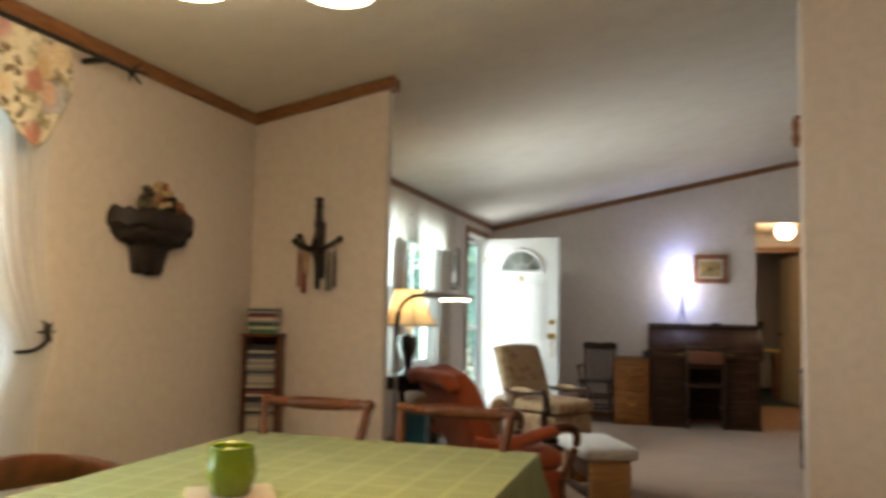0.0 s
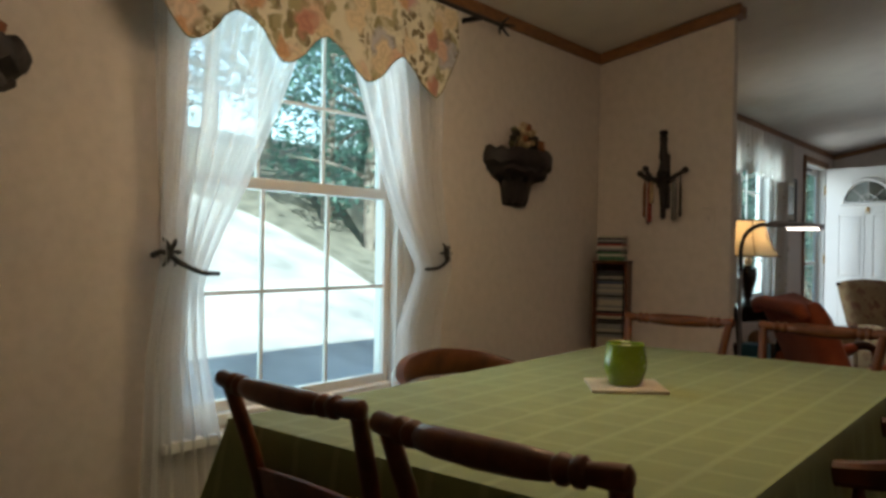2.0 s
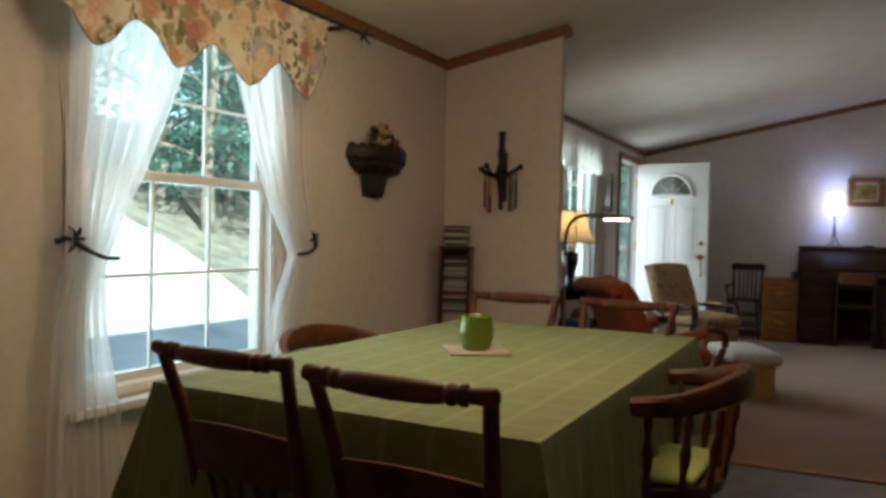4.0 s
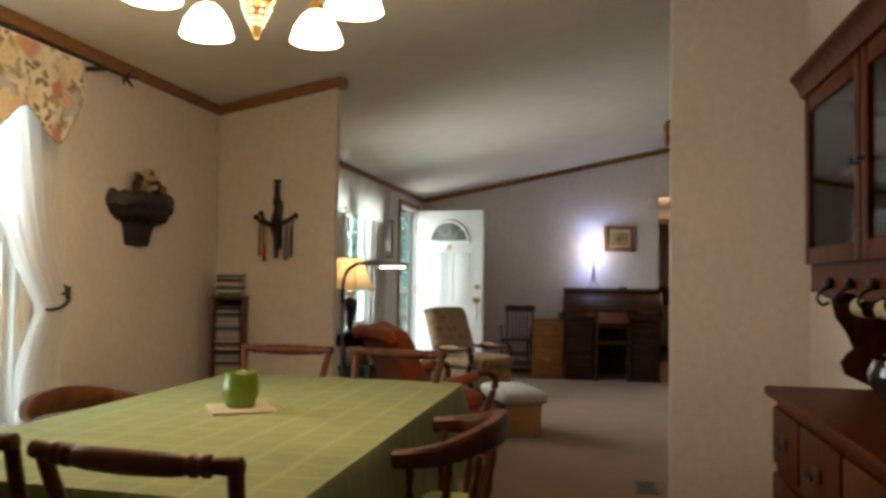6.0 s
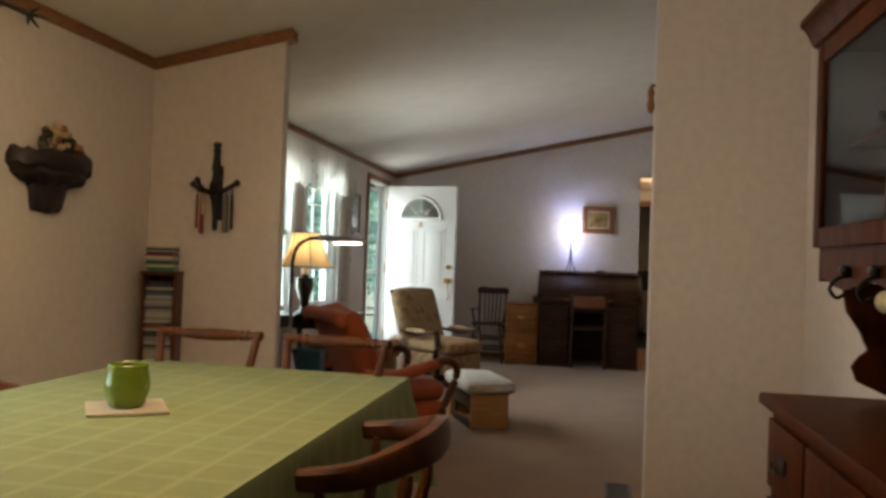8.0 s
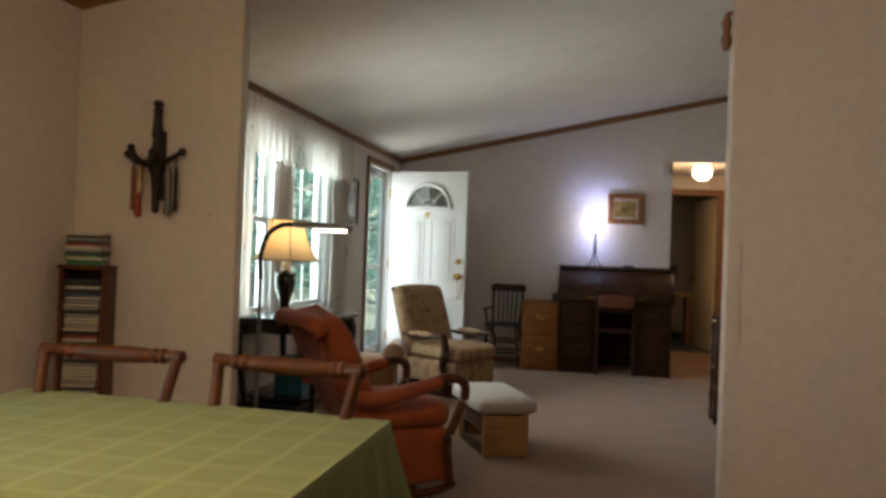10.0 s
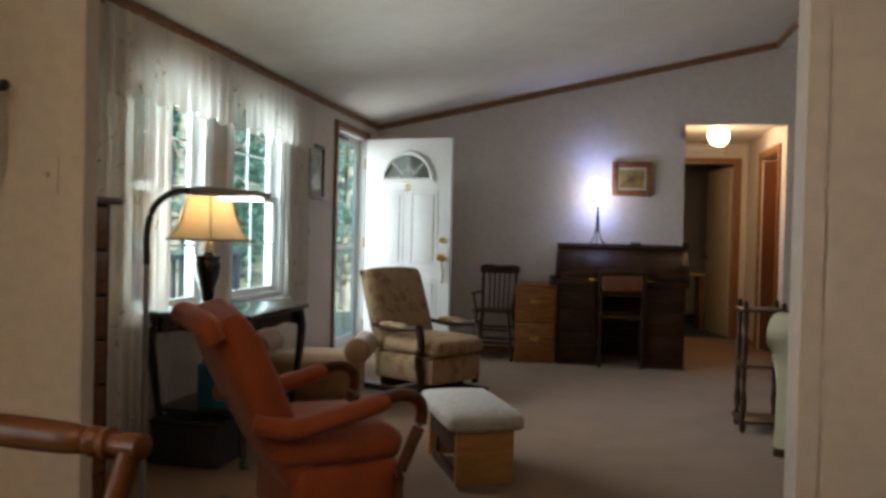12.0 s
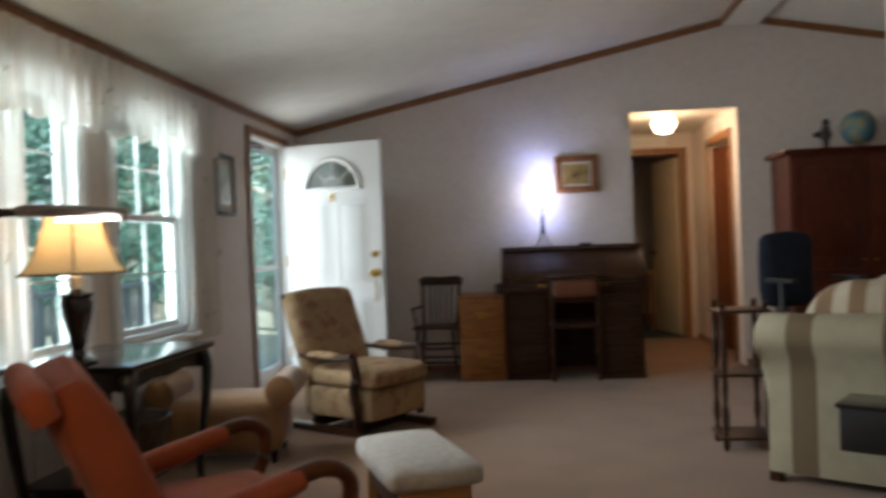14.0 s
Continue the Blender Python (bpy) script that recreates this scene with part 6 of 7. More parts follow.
# tan rolled stool and the wicker basket behind the end table
M_TAN = material("tan_suede", (0.26, 0.12, 0.038), 0.8, var=0.12, scale=8, bump=0.3, sheen=0.3)
s_ = thing("rolled_stool", pose(0.42, 7.95, 0, 0, 0, 98), "tan suede rolled-end stool against the wall", "stool")
part("body", cushion(bmesh.new(), -0.2, 0.2, -0.33, 0.33, 0.06, 0.36, 0.02, 0.06), M_TAN, s_)
for y in (-0.33, 0.33):
    bm = bmesh.new()
    tube(bm, [(-0.21, y, 0.40), (-0.2, y, 0.40), (0.2, y, 0.40), (0.21, y, 0.40)], [0.07, 0.085, 0.085, 0.07], 18)
    part("rolled_end", bm, M_TAN, s_)
    for x in (-0.16, 0.16):
        bm = bmesh.new()
        lathe(bm, [(0.014, 0), (0.022, 0.07)], (x, y * 0.85), 10)
        part("foot", bm, M_DARKWOOD, s_)
M_WICK = material("dark_wicker", (0.10, 0.055, 0.025), 0.7, var=0.35, scale=40, bump=0.8, bscale=90)
w_ = thing("wicker_basket", pose(0.33, 6.98, 0.2705), "round dark wicker basket on the end table's shelf", "basket")
bm = bmesh.new()
lathe(bm, [(0, 0), (0.13, 0), (0.16, 0.04), (0.185, 0.16), (0.175, 0.16), (0.15, 0.05), (0, 0.02)], n=28)
part("bowl", bm, M_WICK, w_)
bm = bmesh.new()
tube(bm, [(0.18 * math.cos(2 * math.pi * k / 28), 0.18 * math.sin(2 * math.pi * k / 28), 0.163) for k in range(29)], 0.011, 8)
part("rim", bm, M_WICK, w_)
sb = thing("storage_box", pose(0.35, 6.55, 0), "dark grey fabric storage box under the end table", "box")
part("box", boxes((-0.2, 0.16, -0.15, 0.19, 0.0, 0.2), bev=0.012), material("charcoal_fabric", (0.05, 0.05, 0.06), 0.9, bump=0.4, bscale=300), sb)
part("lid", boxes((-0.205, 0.165, -0.155, 0.195, 0.2, 0.225), bev=0.008), M_BLACK, sb)


# ---- floral platform rocker ----
M_FLORAL = floral("tan_rosette_print", (0.36, 0.235, 0.12), [(0.24, 0.10, 0.06), (0.27, 0.15, 0.075)], 8.5, 0.38)


def floral_rocker(m):
    c = thing("floral_rocker", m, "tan floral upholstered platform rocker with wooden arms", "armchair")
    W = M_DARKWOOD
    part("seat_cushion", cushion(bmesh.new(), -0.265, 0.265, -0.2, 0.36, 0.30, 0.42, 0.025, 0.04), M_FLORAL, c)
    part("front_panel", cushion(bmesh.new(), -0.262, 0.262, -0.22, 0.33, 0.10, 0.295, 0.006, 0.025), M_FLORAL, c)
    bm = cushion(bmesh.new(), -0.29, 0.29, -0.06, 0.06, 0.0, 0.59, 0.02, 0.05, 11)
    bk = part("backrest", bm, M_FLORAL, c)
    bk.matrix_basis = pose(0, -0.20, 0.33, 20)
    for i in range(4):
        for j in range(3 + i % 2):
            x = (j - (2 + i % 2) / 2) * 0.14
            bm = bmesh.new()
            sphere(bm, (x, 0.072 - 0.02 * (abs(x) / 0.25) ** 2, 0.12 + 0.13 * i), 0.014, 8, (1, 0.5, 1))
            part("tuft_button", bm, M_FLORAL, bk)
    bm = bmesh.new()
    tube(bm, [(-0.285, -0.02, 0.572), (0.285, -0.02, 0.572)], 0.022, 10)
    part("top_rail", bm, W, bk)
    for s in (-1, 1):
        bm = bmesh.new()
        tube(bm, spline([(s * 0.29, -0.25, 0.49), (s * 0.305, -0.05, 0.475), (s * 0.315, 0.12, 0.49), (s * 0.315, 0.24, 0.505)], 6), [0.022] * 6 + [0.03] * 8 + [0.034] * 5, 10, 0.7)
        part("arm", bm, W, c)
        part("arm_pad", cushion(bmesh.new(), s * 0.31 - 0.035, s * 0.31 + 0.035, -0.14, 0.1, 0.49, 0.52, 0.01, 0.015), M_FLORAL, c)
        bm = bmesh.new()
        tube(bm, spline([(s * 0.315, 0.24, 0.50), (s * 0.31, 0.26, 0.40), (s * 0.295, 0.22, 0.28), (s * 0.29, 0.24, 0.16), (s * 0.29, 0.25, 0.06)], 6), [0.032, 0.026], 10)
        part("arm_post", bm, W, c)
        part("base_runner", boxes((s * 0.25 - 0.025, s * 0.25 + 0.025, -0.38, 0.40, 0.0, 0.05), bev=0.01), W, c)
    part("base_rail", boxes((-0.225, 0.225, 0.14, 0.19, 0.02, 0.10), (-0.225, 0.225, -0.24, -0.19, 0.02, 0.10), bev=0.006), W, c)
    part("back_panel", cushion(bmesh.new(), -0.26, 0.26, -0.27, -0.21, 0.10, 0.42, 0.01, 0.02), M_FLORAL, c)
    return c


floral_rocker(pose(1.03, 8.70, 0, 0, 0, -122))

# ---- against the gable wall ----
k_ = thing("youth_chair", pose(1.32, 10.52, 0, 0, 0, 176), "dark wooden spindle-back child's armchair", "chair")
W = M_DARKWOOD
bm = bmesh.new()
prism(bm, [(-0.17, -0.16), (0.17, -0.16), (0.19, 0.17), (-0.19, 0.17)], "z", 0.44, 0.465, bev=0.008)
part("seat", bm, W, k_)
for s in (-1, 1):
    for sy, tilt in ((-1, 0.05), (1, 0.04)):
        bm = bmesh.new()
        tube(bm, [(s * 0.2, sy * (0.15 + tilt), 0), (s * 0.15, sy * 0.13, 0.44)], [0.013, 0.018], 8)
        part("leg", bm, W, k_)
    bm = bmesh.new()
    tube(bm, [(s * 0.155, -0.14, 0.46), (s * 0.165, -0.2, 0.83)], 0.014, 8)
    part("back_post", bm, W, k_)
    bm = bmesh.new()
    tube(bm, [(s * 0.16, -0.17, 0.62), (s * 0.205, 0.1, 0.615)], 0.016, 8, 0.7)
    tube(bm, [(s * 0.2, 0.08, 0.61), (s * 0.17, 0.08, 0.46)], 0.011, 8)
    part("arm", bm, W, k_)
for z in (0.16, 0.28):
    bm = bmesh.new()
    tube(bm, [(-0.185, 0.165, z), (0.185, 0.165, z)], 0.012, 8)
    part("rung", bm, W, k_)
    bm = bmesh.new()
    tube(bm, [(-0.185, -0.175, z), (0.185, -0.175, z)], 0.010, 8)
    part("rung", bm, W, k_)
for j in range(5):
    x = -0.1 + 0.05 * j
    bm = bmesh.new()
    tube(bm, [(x * 0.9, -0.145, 0.46), (x, -0.195, 0.81)], 0.008, 6)
    part("spindle", bm, W, k_)
bm = bmesh.new()
prism(bm, [(-0.19, 0.80), (0.19, 0.80), (0.2, 0.86), (0.15, 0.885), (0, 0.875), (-0.15, 0.885), (-0.2, 0.86)], "y", -0.215, -0.19, bev=0.006)
part("crest", bm, W, k_)

fc = thing("filing_cabinet", pose(1.72, 10.57, 0), "oak two-drawer filing cabinet beside the desk", "filing cabinet")
part("body", boxes((-0.19, 0.19, -0.255, 0.29, 0.02, 0.70)), M_OAK, fc)
part("top", boxes((-0.2, 0.2, -0.28, 0.30, 0.70, 0.722), bev=0.005), M_OAK, fc)
part("plinth", boxes((-0.18, 0.18, -0.245, 0.28, 0, 0.02)), M_OAK, fc)
for z0, z1 in ((0.05, 0.36), (0.38, 0.69)):
    dr = part("drawer", boxes((-0.175, 0.175, -0.272, -0.2555, z0, z1), bev=0.005), M_OAK, fc)
    part("inset", boxes((-0.13, 0.13, -0.277, -0.2725, z0 + 0.05, z1 - 0.05), bev=0.004), M_OAK, dr)
    bm = bmesh.new()
    tube(bm, [(0.04 * math.cos(math.pi * k / 8), -0.29, (z0 + z1) / 2 + 0.03 - 0.025 * math.sin(math.pi * k / 8)) for k in range(9)], 0.004, 6)
    box(bm, -0.045, 0.045, -0.281, -0.2775, (z0 + z1) / 2 + 0.02, (z0 + z1) / 2 + 0.045)
    part("pull", bm, M_BRASS, dr)
cu = thing("pencil_cup", pose(1.87, 10.45, 0.7225), "small black cup on the filing cabinet", "cup")
bm = bmesh.new()
lathe(bm, [(0, 0), (0.04, 0), (0.042, 0.09), (0.038, 0.09), (0.036, 0.01), (0, 0.01)], n=18)
part("cup", bm, M_BLACK, cu)

# roll-top desk
M_DESK = material("dark_oak_desk", (0.052, 0.021, 0.009), 0.5, var=0.3, scale=7, stretch=(1, 5, 5), coat=0.04, bump=0.12)
M_DESK.node_tree.nodes["Principled BSDF"].inputs["Specular IOR Level"].default_value = 0.15
M_SLAT = material("tambour_slat", (0.060, 0.024, 0.010), 0.5, var=0.3, scale=9, stretch=(1, 5, 5), coat=0.04, random_var=0.2)
M_SLAT.node_tree.nodes["Principled BSDF"].inputs["Specular IOR Level"].default_value = 0.15
dk = thing("roll_top_desk", pose(2.49, 10.33, 0), "dark oak roll-top desk, closed, with two pedestals", "desk")
DW = 0.585
for s in (-1, 1):
    x0, x1 = sorted((s * (DW - 0.02), s * 0.215))
    part("pedestal", boxes((x0, x1, 0.02, 0.53, 0.03, 0.74)), M_DESK, dk)
    part("plinth", boxes((x0 - 0.008, x1 + 0.008, 0.005, 0.53, 0, 0.0295)), M_DESK, dk)
    for z0, z1 in ((0.06, 0.30), (0.32, 0.50), (0.52, 0.70)):
        dr = part("drawer", boxes((x0 + 0.02, x1 - 0.02, 0.005, 0.0195, z0, z1), bev=0.004), M_DESK, dk)
        part("drawer_grip", boxes(((x0 + x1) / 2 - 0.06, (x0 + x1) / 2 + 0.06, -0.012, 0.0045, (z0 + z1) / 2 - 0.012, (z0 + z1) / 2 + 0.012), bev=0.004), M_DESK, dr)
part("writing_top", boxes((-DW - 0.01, DW + 0.01, -0.03, 0.545, 0.741, 0.775), bev=0.006), M_DESK, dk)
part("centre_drawer", boxes((-0.2, 0.2, 0.01, 0.5, 0.64, 0.7405), bev=0.004), M_DESK, dk)
part("back", boxes((-DW, DW, 0.531, 0.545, 0.03, 0.7405)), M_DESK, dk)
curve = [(0.0, 0.79), (0.005, 0.84), (0.03, 0.89), (0.08, 0.94), (0.15, 0.985), (0.23, 1.025), (0.30, 1.065), (0.33, 1.085)]
for s in (-1, 1):
    bm = bmesh.new()
    prism(bm, [(0.545, 0.7755), (-0.01, 0.7755), *[(y - 0.012, z + 0.01) for y, z in curve], (0.545, 1.09)], "x", s * DW - 0.012, s * DW + 0.012, bev=0.003)
    part("side_panel", bm, M_DESK, dk)
part("desk_top", boxes((-DW - 0.02, DW + 0.02, 0.29, 0.548, 1.091, 1.113), bev=0.006), M_DESK, dk)
cs = spline([(0, y, z) for y, z in curve], 5)
slat = link_mesh("tambour_slat", boxes((-DW + 0.013, DW - 0.013, -0.006, 0.006, -0.011, 0.011), bev=0.004), M_SLAT)
acc, last = 0.0, cs[0]
for a, b in zip(cs, cs[1:]):
    acc += (b - a).length
    if acc >= 0.021:
        acc = 0.0
        d_ = (b - a).normalized()
        o_ = new("tambour_slat", slat)
        o_.parent = dk
        o_.matrix_basis = Matrix.Translation((0, b.y, b.z)) @ Matrix.Rotation(math.atan2(d_.z, d_.y) - math.pi / 2, 4, "X")
part("tambour_rail", boxes((-DW + 0.013, DW - 0.013, -0.015, 0.005, 0.776, 0.80), bev=0.004), M_DESK, dk)
for x in (-0.25, 0.25):
    part("tambour_pull", boxes((x - 0.04, x + 0.04, -0.03, -0.0155, 0.782, 0.795), bev=0.003), M_BRASS, dk)

# desk chair pushed in
M_LEATHER = material("rust_leather", (0.15, 0.045, 0.02), 0.45, var=0.15, bump=0.2)
c = thing("desk_chair", pose(2.49, 10.44, 0, 0, 0, 2), "dark wooden desk chair with a leather back pad", "chair")
part("seat", cushion(bmesh.new(), -0.2, 0.2, -0.18, 0.2, 0.43, 0.475, 0.012, 0.02), M_DARKWOOD, c)
for s in (-1, 1):
    bm = bmesh.new()
    tube(bm, [(s * 0.19, -0.17, 0.0), (s * 0.185, -0.16, 0.45), (s * 0.195, -0.22, 0.87)], 0.018, 8)
    part("back_post", bm, M_DARKWOOD, c)
    bm = bmesh.new()
    tube(bm, [(s * 0.2, 0.2, 0.0), (s * 0.18, 0.16, 0.44)], [0.014, 0.018], 8)
    part("leg", bm, M_DARKWOOD, c)
    bm = bmesh.new()
    tube(bm, [(s * 0.19, -0.165, 0.2), (s * 0.19, 0.18, 0.2)], 0.010, 8)
    part("stretcher", bm, M_DARKWOOD, c)
part("back_pad", cushion(bmesh.new(), -0.175, 0.175, -0.235, -0.2, 0.70, 0.83, 0.008, 0.015), M_LEATHER, c, "rust leather back pad")
part("crest", boxes((-0.2, 0.2, -0.235, -0.205, 0.84, 0.88), bev=0.01), M_DARKWOOD, c)

# desk lamp
dl = thing("desk_lamp", pose(2.26, 10.70, 1.1135), "black iron lamp with a bright white cylinder shade", "lamp")
for j in range(3):
    a = j * 2.094 + 0.5
    bm = bmesh.new()
    tube(bm, spline([(0.085 * math.cos(a), 0.085 * math.sin(a), 0.006), (0.05 * math.cos(a), 0.05 * math.sin(a), 0.03), (0.018 * math.cos(a), 0.018 * math.sin(a), 0.13), (0.01 * math.cos(a), 0.01 * math.sin(a), 0.26)], 5), 0.006, 6)
    part("leg", bm, M_BLACK, dl)
bm = bmesh.new()
lathe(bm, [(0.006, 0.1), (0.016, 0.24), (0.01, 0.27), (0.008, 0.34), (0.03, 0.345), (0.008, 0.35), (0.008, 0.42), (0, 0.42)], n=12)
for a in range(3):
    t_ = a * 2.094
    tube(bm, [(0, 0, 0.345), (0.092 * math.cos(t_), 0.092 * math.sin(t_), 0.372)], 0.003, 5)
part("stem", bm, M_BLACK, dl)
bm = bmesh.new()
lathe(bm, [(0.092, 0.37), (0.094, 0.37), (0.078, 0.61), (0.076, 0.61)], n=28)
bm.faces.ensure_lookup_table()
caps = [f_ for f_ in bm.faces if len(f_.verts) > 4]
bmesh.ops.delete(bm, geom=caps, context="FACES_ONLY")
part("shade", bm, glowing("cool_lit_shade", (0.66, 0.75, 1.0), 2.6), dl, "glowing white paper shade")
pl = new("desk_lamp_light", bpy.data.lights.new("desk_lamp_light", "POINT"))
pl.data.energy, pl.data.color, pl.data.shadow_soft_size = 0.62, (0.40, 0.54, 1.0), 0.05
pl.location = (2.26, 10.70, 1.62)
pd = thing("desk_notepad", pose(2.62, 10.72, 1.1135, 0, 0, 10), "small dark case lying on the desk", "case")
part("case", boxes((-0.05, 0.05, -0.03, 0.03, 0, 0.02), bev=0.006), M_BLACK, pd)

# hallway light and what shows in the room behind
hl = thing("hall_light", pose(3.43, 11.35, HC), "round white glass ceiling light, lit", "ceiling light")
bm = bmesh.new()
lathe(bm, [(0, -0.001), (0.07, -0.001), (0.075, -0.02), (0.06, -0.03)], n=20)
part("base", bm, M_WHITE, hl)
bm = bmesh.new()
lathe(bm, [(0.06, -0.031), (0.095, -0.06), (0.105, -0.11), (0.09, -0.16), (0.05, -0.195), (0, -0.205)], n=24)
part("globe", bm, glowing("lit_globe", (1.0, 0.80, 0.52), 4), hl)
pl = new("hall_lamp", bpy.data.lights.new("hall_lamp", "POINT"))
pl.data.energy, pl.data.color, pl.data.shadow_soft_size = 3.2, (1, 0.74, 0.44), 0.1
pl.location = (3.43, 11.35, 2.05)
t = thing("bedroom_table", pose(3.3, 14.1, 0), "small table with a yellow cloth in the bedroom", "table")
part("tabletop", boxes((-0.45, 0.35, -0.35, 0.35, 0.70, 0.735), bev=0.006), material("yellow_cloth", (0.5, 0.36, 0.12), 0.8, var=0.15), t)
for x in (-0.4, 0.3):
    for y in (-0.3, 0.3):
        part("leg", boxes((x - 0.025, x + 0.025, y - 0.025, y + 0.025, 0.002, 0.7)), M_TRIM, t)
tv = thing("monitor", pose(3.2, 14.2, 0.7355, 0, 0, 8), "black flat monitor on the bedroom table", "monitor")
part("screen", boxes((-0.25, 0.25, -0.015, 0.015, 0.08, 0.4), bev=0.006), M_BLACK, tv)
part("foot", boxes((-0.1, 0.1, -0.07, 0.07, 0, 0.012), (-0.02, 0.02, -0.012, 0.012, 0.012, 0.08)), M_BLACK, tv)


# ---- east side ----
def stripes(name, base, dark, width, period):
    m = material(name, base, 0.9, var=0.06, scale=12, bump=0.35, bscale=380)
    n, l = m.node_tree.nodes, m.node_tree.links
    b = n["Principled BSDF"]
    old = b.inputs["Base Color"].links[0].from_socket
    tc, sp, p, r = n.new("ShaderNodeTexCoord"), n.new("ShaderNodeSeparateXYZ"), n.new("ShaderNodeMath"), n.new("ShaderNodeMapRange")
    l.new(tc.outputs["Object"], sp.inputs[0])
    p.operation = "PINGPONG"
    p.inputs[1].default_value = period / 2
    of = n.new("ShaderNodeMath")
    of.inputs[1].default_value = period * 0.5
    l.new(sp.outputs[0], of.inputs[0])
    l.new(of.outputs[0], p.inputs[0])
    r.inputs[1].default_value, r.inputs[2].default_value = width + 0.006, width
    l.new(p.outputs[0], r.inputs[0])
    mix = n.new("ShaderNodeMix")
    mix.data_type = "RGBA"
    l.new(r.outputs[0], mix.inputs[0])
    l.new(old, mix.inputs[6])
    mix.inputs[7].default_value = (*dark, 1)
    l.new(mix.outputs[2], b.inputs["Base Color"])
    return m


M_STRIPE = stripes("cream_striped_linen", (0.33, 0.295, 0.20), (0.13, 0.092, 0.05), 0.055, 0.40)
so = thing("sofa", pose(3.21, 7.44, 0, 0, 0, -33), "cream sofa with brown stripes and rolled arms", "sofa")
SL, SD = 1.9, 0.92
for y in (0.0, SL - 0.2):
    bm = bmesh.new()
    rings = []
    for x, w, top in ((0.0, 0.075, 0.70), (0.02, 0.085, 0.72), (0.3, 0.085, 0.72), (0.88, 0.085, 0.74)):
        out = [(-w * 0.9, 0.05), (-w, 0.12), (-w * 0.85, 0.45), (-w * 0.9, top - 0.14)]
        out += [(-w * 0.3 + 0.11 * math.cos(a), top - 0.04 + 0.11 * math.sin(a)) for a in [math.pi * (1.12 - 1.3 * k / 12) for k in range(13)]]
        out += [(w * 0.95, top - 0.2), (w, 0.3), (w, 0.05)]
        rings.append([bm.verts.new((x + (0.055 * math.sin(math.pi * min(1, max(0, (0.6 - p_[1]) / 0.5)) * 0.8) if x < 0.1 else 0), y + 0.1 + p_[0], p_[1])) for p_ in out])
    for a, b in zip(rings, rings[1:]):
        for j in range(len(a)):
            bm.faces.new((a[j], a[(j + 1) % len(a)], b[(j + 1) % len(b)], b[j]))
    bm.faces.new(rings[0])
    bm.faces.new(rings[-1])
    part("arm", bm, M_STRIPE, so)
part("base", cushion(bmesh.new(), 0.04, SD - 0.05, 0.19, SL - 0.19, 0.06, 0.31, 0.005, 0.03), M_STRIPE, so)
for k in range(3):
    a = 0.2 + k * 0.5
    part("seat_cushion", cushion(bmesh.new(), 0.02, 0.62, a, a + 0.495, 0.31, 0.47, 0.02, 0.05), M_STRIPE, so)
    part("back_cushion", cushion(bmesh.new(), 0.56, 0.80, a, a + 0.495, 0.44, 0.94, 0.03, 0.07), M_STRIPE, so)
part("back", cushion(bmesh.new(), SD - 0.16, SD, 0.05, SL - 0.05, 0.06, 0.90, 0.01, 0.06), M_STRIPE, so)
for x in (0.06, SD - 0.1):
    for y in (0.06, SL - 0.06):
        part("foot", boxes((x - 0.03, x + 0.03, y - 0.03, y + 0.03, 0, 0.06), bev=0.006), M_DARKWOOD, so)
th = tagged(part("throw_blanket", pleated(lambda u, v: (0.06 + 0.80 * u, 0.21 + 0.62 * v, 0.475 + (0.37 + 0.20 * u + 0.012 * math.sin(u * 17 + v * 7)) * (1 - abs(2 * v - 1) ** 5) * min(1, u * 7) ** 0.5 * min(1, (1 - u) * 9 + 0.75)), 40, 30), stripes("tan_striped_throw", (0.44, 0.37, 0.27), (0.20, 0.125, 0.065), 0.035, 0.15), None), "cream and brown striped throw over the sofa", "throw blanket")
th.matrix_world = pose(3.21, 7.44, 0.0, 0, 0, -33)
bx = thing("black_side_table", pose(3.70, 6.98, 0, 0, 0, -33), "black wooden side table with a deep drawer beside the sofa", "table")
part("body", boxes((-0.25, 0.2, -0.12, 0.12, 0.25, 0.43), bev=0.008), M_BLACK, bx)
part("tabletop", boxes((-0.262, 0.212, -0.132, 0.132, 0.43, 0.45), bev=0.006), M_LACQ, bx)
for x in (-0.02, 0.17):
    for y in (-0.09, 0.09):
        part("leg", boxes((x - 0.018, x + 0.018, y - 0.018, y + 0.018, 0.0, 0.25), bev=0.003), M_BLACK, bx)

st = thing("tier_stand", pose(3.29, 8.10, 0), "dark turned three-tier wooden plant stand", "stand")
for z in (0.06, 0.40, 0.74):
    part("shelf", boxes((-0.14, 0.14, -0.14, 0.14, z, z + 0.018), bev=0.006), M_DARKWOOD, st)
for sx in (-1, 1):
    for sy in (-1, 1):
        bm = bmesh.new()
        lathe(bm, [(0.012, 0), (0.02, 0.03), (0.014, 0.07), (0.012, 0.1), (0.022, 0.18), (0.012, 0.26), (0.018, 0.33), (0.014, 0.42), (0.022, 0.52), (0.012, 0.6), (0.018, 0.68), (0.014, 0.78), (0.02, 0.79), (0, 0.81)], (sx * 0.11, sy * 0.11), 10)
        part("post", bm, M_DARKWOOD, st)
oc = thing("office_chair", pose(4.2, 9.66, 0, 0, 0, 205), "dark blue swivel office chair with black arms", "office chair")
M_NAVY = material("navy_fabric", (0.012, 0.02, 0.04), 0.85, bump=0.4, bscale=300)
part("seat", cushion(bmesh.new(), -0.25, 0.25, -0.24, 0.25, 0.44, 0.54, 0.02, 0.04), M_NAVY, oc)
part("back", cushion(bmesh.new(), -0.23, 0.23, -0.34, -0.25, 0.62, 1.14, 0.03, 0.12), M_NAVY, oc)
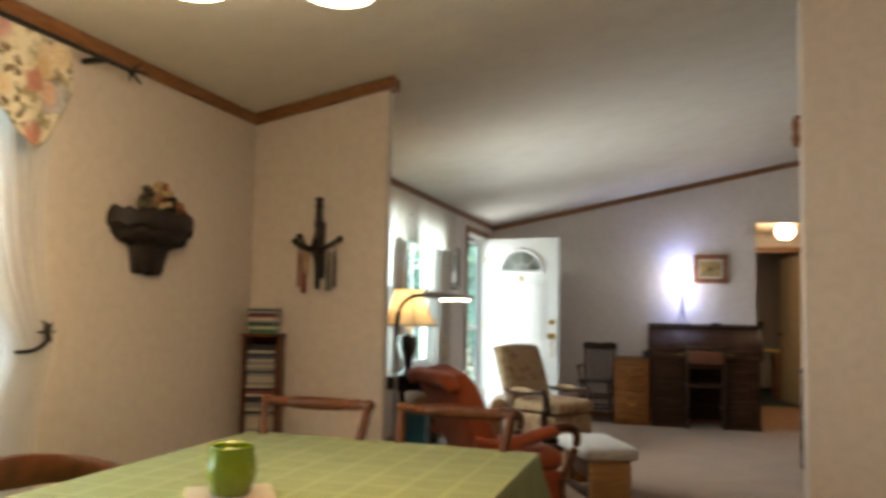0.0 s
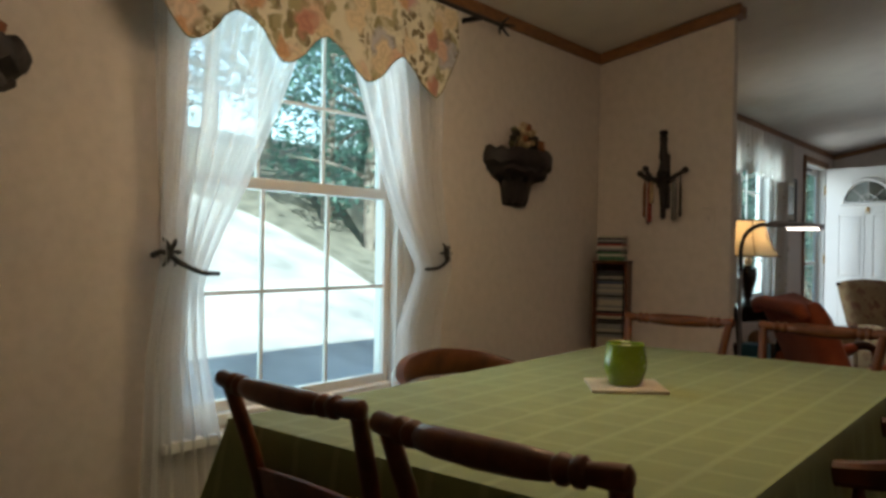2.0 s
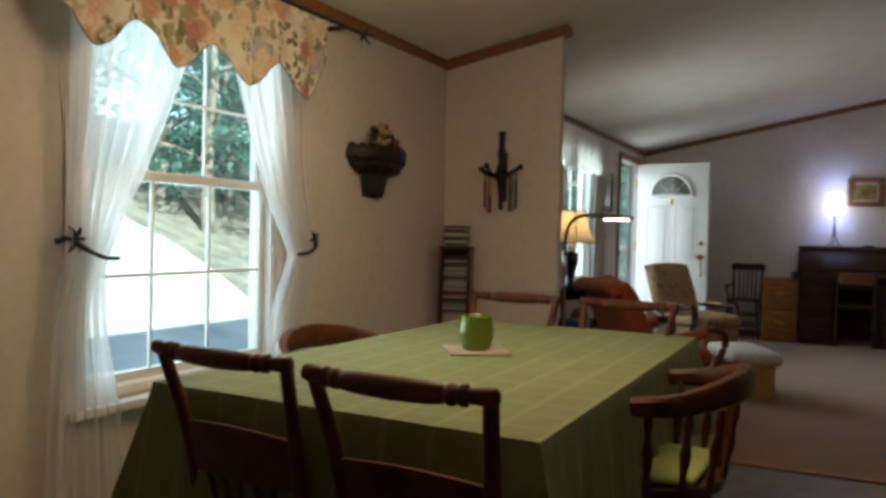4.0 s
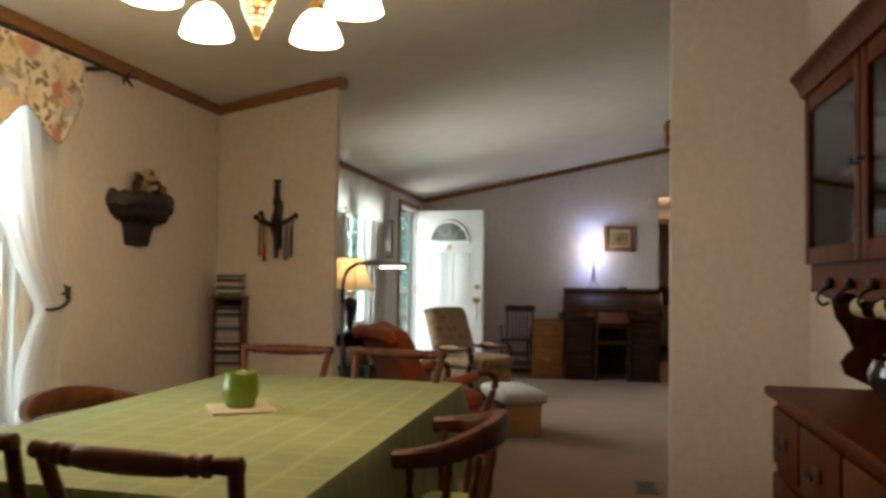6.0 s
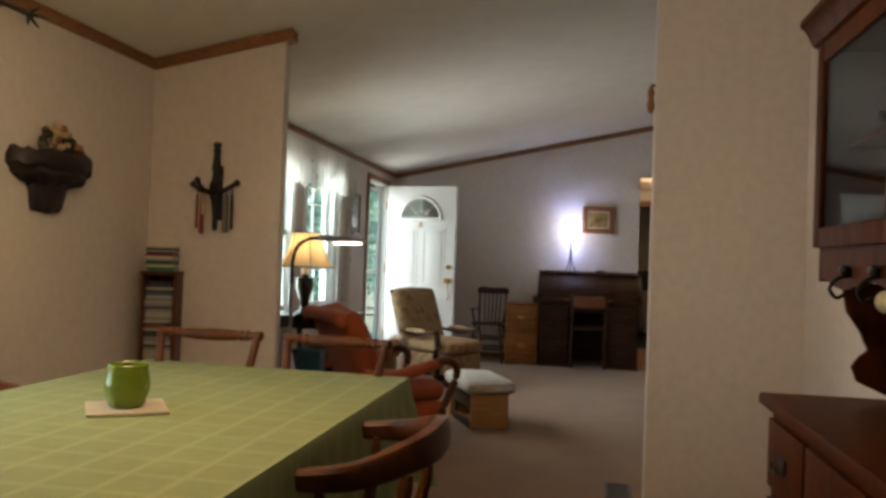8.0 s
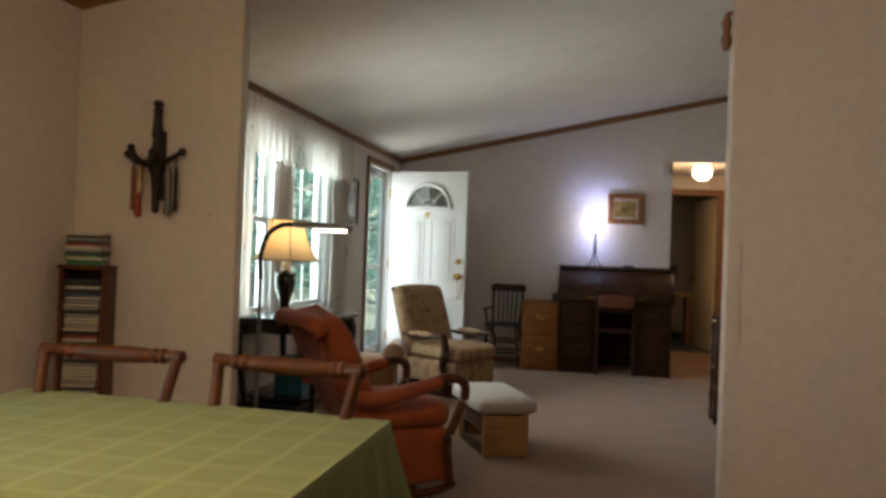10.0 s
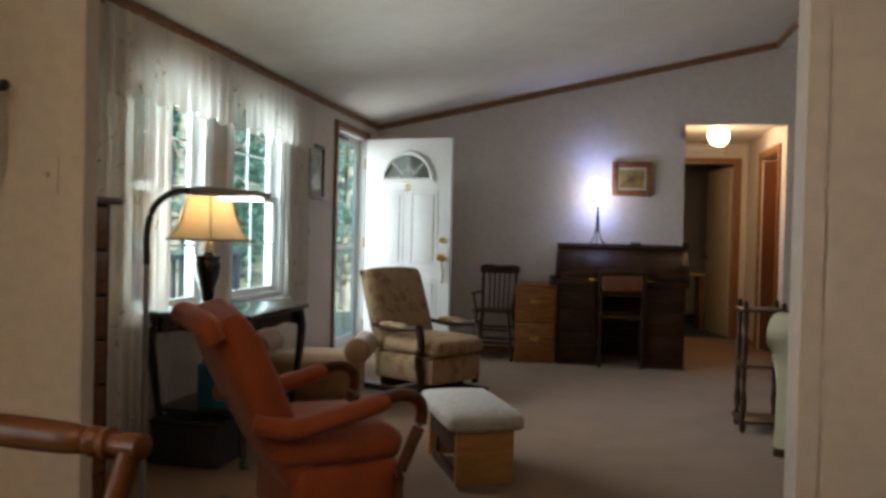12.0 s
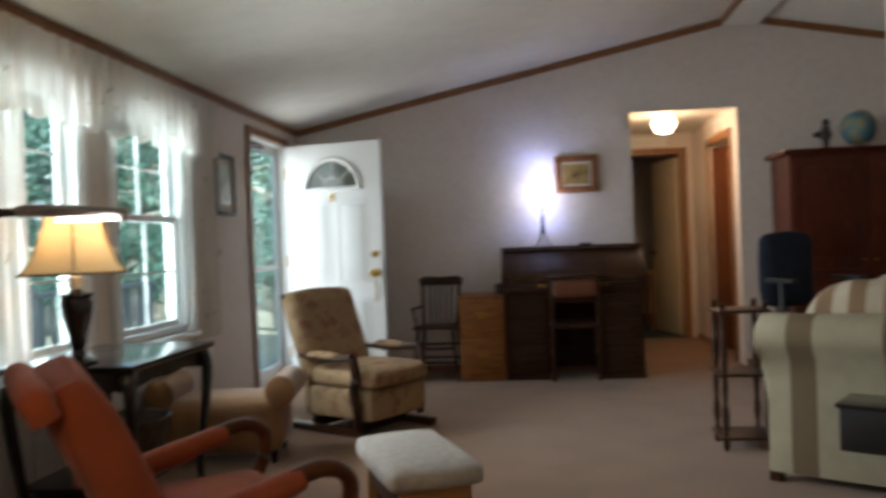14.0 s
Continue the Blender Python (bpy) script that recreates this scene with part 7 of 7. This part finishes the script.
bm = bmesh.new()
lathe(bm, [(0.03, 0.08), (0.03, 0.44)], n=12)
part("column", bm, M_BLACK, oc)
for j in range(5):
    a = j * 1.2566
    bm = bmesh.new()
    tube(bm, [(0, 0, 0.11), (0.3 * math.cos(a), 0.3 * math.sin(a), 0.075)], [0.03, 0.018], 8)
    leg = part("base_spoke", bm, M_BLACK, oc)
    bm = bmesh.new()
    sphere(bm, (0.3 * math.cos(a), 0.3 * math.sin(a), 0.03), 0.03, 10)
    part("caster", bm, M_BLACK, leg)
for s in (-1, 1):
    bm = bmesh.new()
    tube(bm, [(s * 0.27, 0, 0.46), (s * 0.3, 0, 0.5), (s * 0.3, 0, 0.80)], 0.018, 8)
    box(bm, s * 0.3 - 0.035, s * 0.3 + 0.035, -0.14, 0.14, 0.80, 0.83, bev=0.01)
    part("arm", bm, M_BLACK, oc)
bm = bmesh.new()
tube(bm, spline([(0, -0.1, 0.44), (0, -0.27, 0.46), (0, -0.31, 0.62)], 5), 0.022, 8)
part("back_support", bm, M_BLACK, oc)

ar = thing("armoire", pose(4.83, 10.58, 0), "tall dark cherry armoire with panelled doors", "armoire")
part("carcass", boxes((-0.58, 0.58, -0.25, 0.28, 0.08, 1.78)), M_CHESTWOOD, ar)
part("plinth", boxes((-0.57, 0.57, -0.24, 0.28, 0, 0.08)), M_CHESTWOOD, ar)
bm = bmesh.new()
prism(bm, [(-0.30, 1.82), (-0.30, 1.805), (-0.27, 1.78), (0.285, 1.78), (0.285, 1.82)], "x", -0.63, 0.63, bev=0.004)
part("crown", bm, M_CHESTWOOD, ar)
for a, b in ((-0.56, -0.005), (0.005, 0.56)):
    do = part("door", boxes((a, b, -0.272, -0.2505, 0.12, 1.75), bev=0.004), M_CHESTWOOD, ar)
    for z0, z1 in ((0.2, 0.85), (0.95, 1.67)):
        part("panel", boxes((a + 0.08, b - 0.08, -0.279, -0.2725, z0, z1), bev=0.006), M_CHESTWOOD, do)
    bm = bmesh.new()
    sphere(bm, ((b - 0.04) if a < -0.1 else (a + 0.04), -0.285, 0.92), 0.014, 10)
    part("knob", bm, M_BRASS, do)
gl = thing("desk_globe", pose(4.85, 10.52, 1.8205), "small blue-green globe on a stand on the armoire", "globe")
bm = bmesh.new()
sphere(bm, (0, 0, 0.17), 0.14, 24)
part("ball", bm, floral("globe_map", (0.10, 0.22, 0.26), [(0.30, 0.26, 0.14)], 9, 0.5), gl)
bm = bmesh.new()
lathe(bm, [(0, 0), (0.08, 0), (0.075, 0.012), (0.015, 0.025), (0.012, 0.035)], n=20)
tube(bm, [(0.152 * math.sin(a), 0, 0.17 - 0.152 * math.cos(a)) for a in [math.pi * k / 14 for k in range(15)]], 0.006, 6)
part("stand", bm, M_BRASS, gl)
fg = tagged(part("bird_figurine", sphere(sphere(lathe(bmesh.new(), [(0, 0), (0.06, 0), (0.055, 0.02), (0.02, 0.03), (0.03, 0.08), (0.05, 0.12), (0.035, 0.18), (0.018, 0.21), (0, 0.22)], n=16), (0.0, -0.01, 0.23), 0.03, 10), (-0.05, 0, 0.13), 0.035, 10, (1.6, 0.6, 0.8)), M_CARVED, None), "dark carved bird figurine on the armoire", "figurine")
fg.location = (4.6, 10.52, 1.8205)

# floor register and the extension of small things on the carpet
v = thing("floor_register", pose(2.64, 5.17, 0.0), "dark brown metal floor register in the carpet", "vent")
part("frame", boxes((-0.07, 0.07, -0.145, -0.13, 0, 0.008), (-0.07, 0.07, 0.13, 0.145, 0, 0.008), (-0.07, -0.055, -0.13, 0.13, 0, 0.008), (0.055, 0.07, -0.13, 0.13, 0, 0.008)), M_BLACK, v)
part("pan", boxes((-0.055, 0.055, -0.13, 0.13, 0.0005, 0.002)), M_BLACK, v)
for k in range(13):
    y = -0.12 + k * 0.02
    part("slat", boxes((-0.055, 0.055, y - 0.004, y + 0.004, 0.002, 0.006)), M_BLACK, v)
# teal bin on the end table's shelf
bb = thing("blue_bin", pose(0.42, 6.60, 0.2705, 0, 0, 4), "small teal blue plastic bin on the end table's shelf", "bin")
bm = bmesh.new()
prism(bm, [(-0.09, -0.08), (0.09, -0.08), (0.09, 0.08), (-0.09, 0.08)], "z", 0, 0.22, bev=0.012)
part("bin", bm, material("teal_plastic", (0.02, 0.14, 0.2), 0.4), bb)
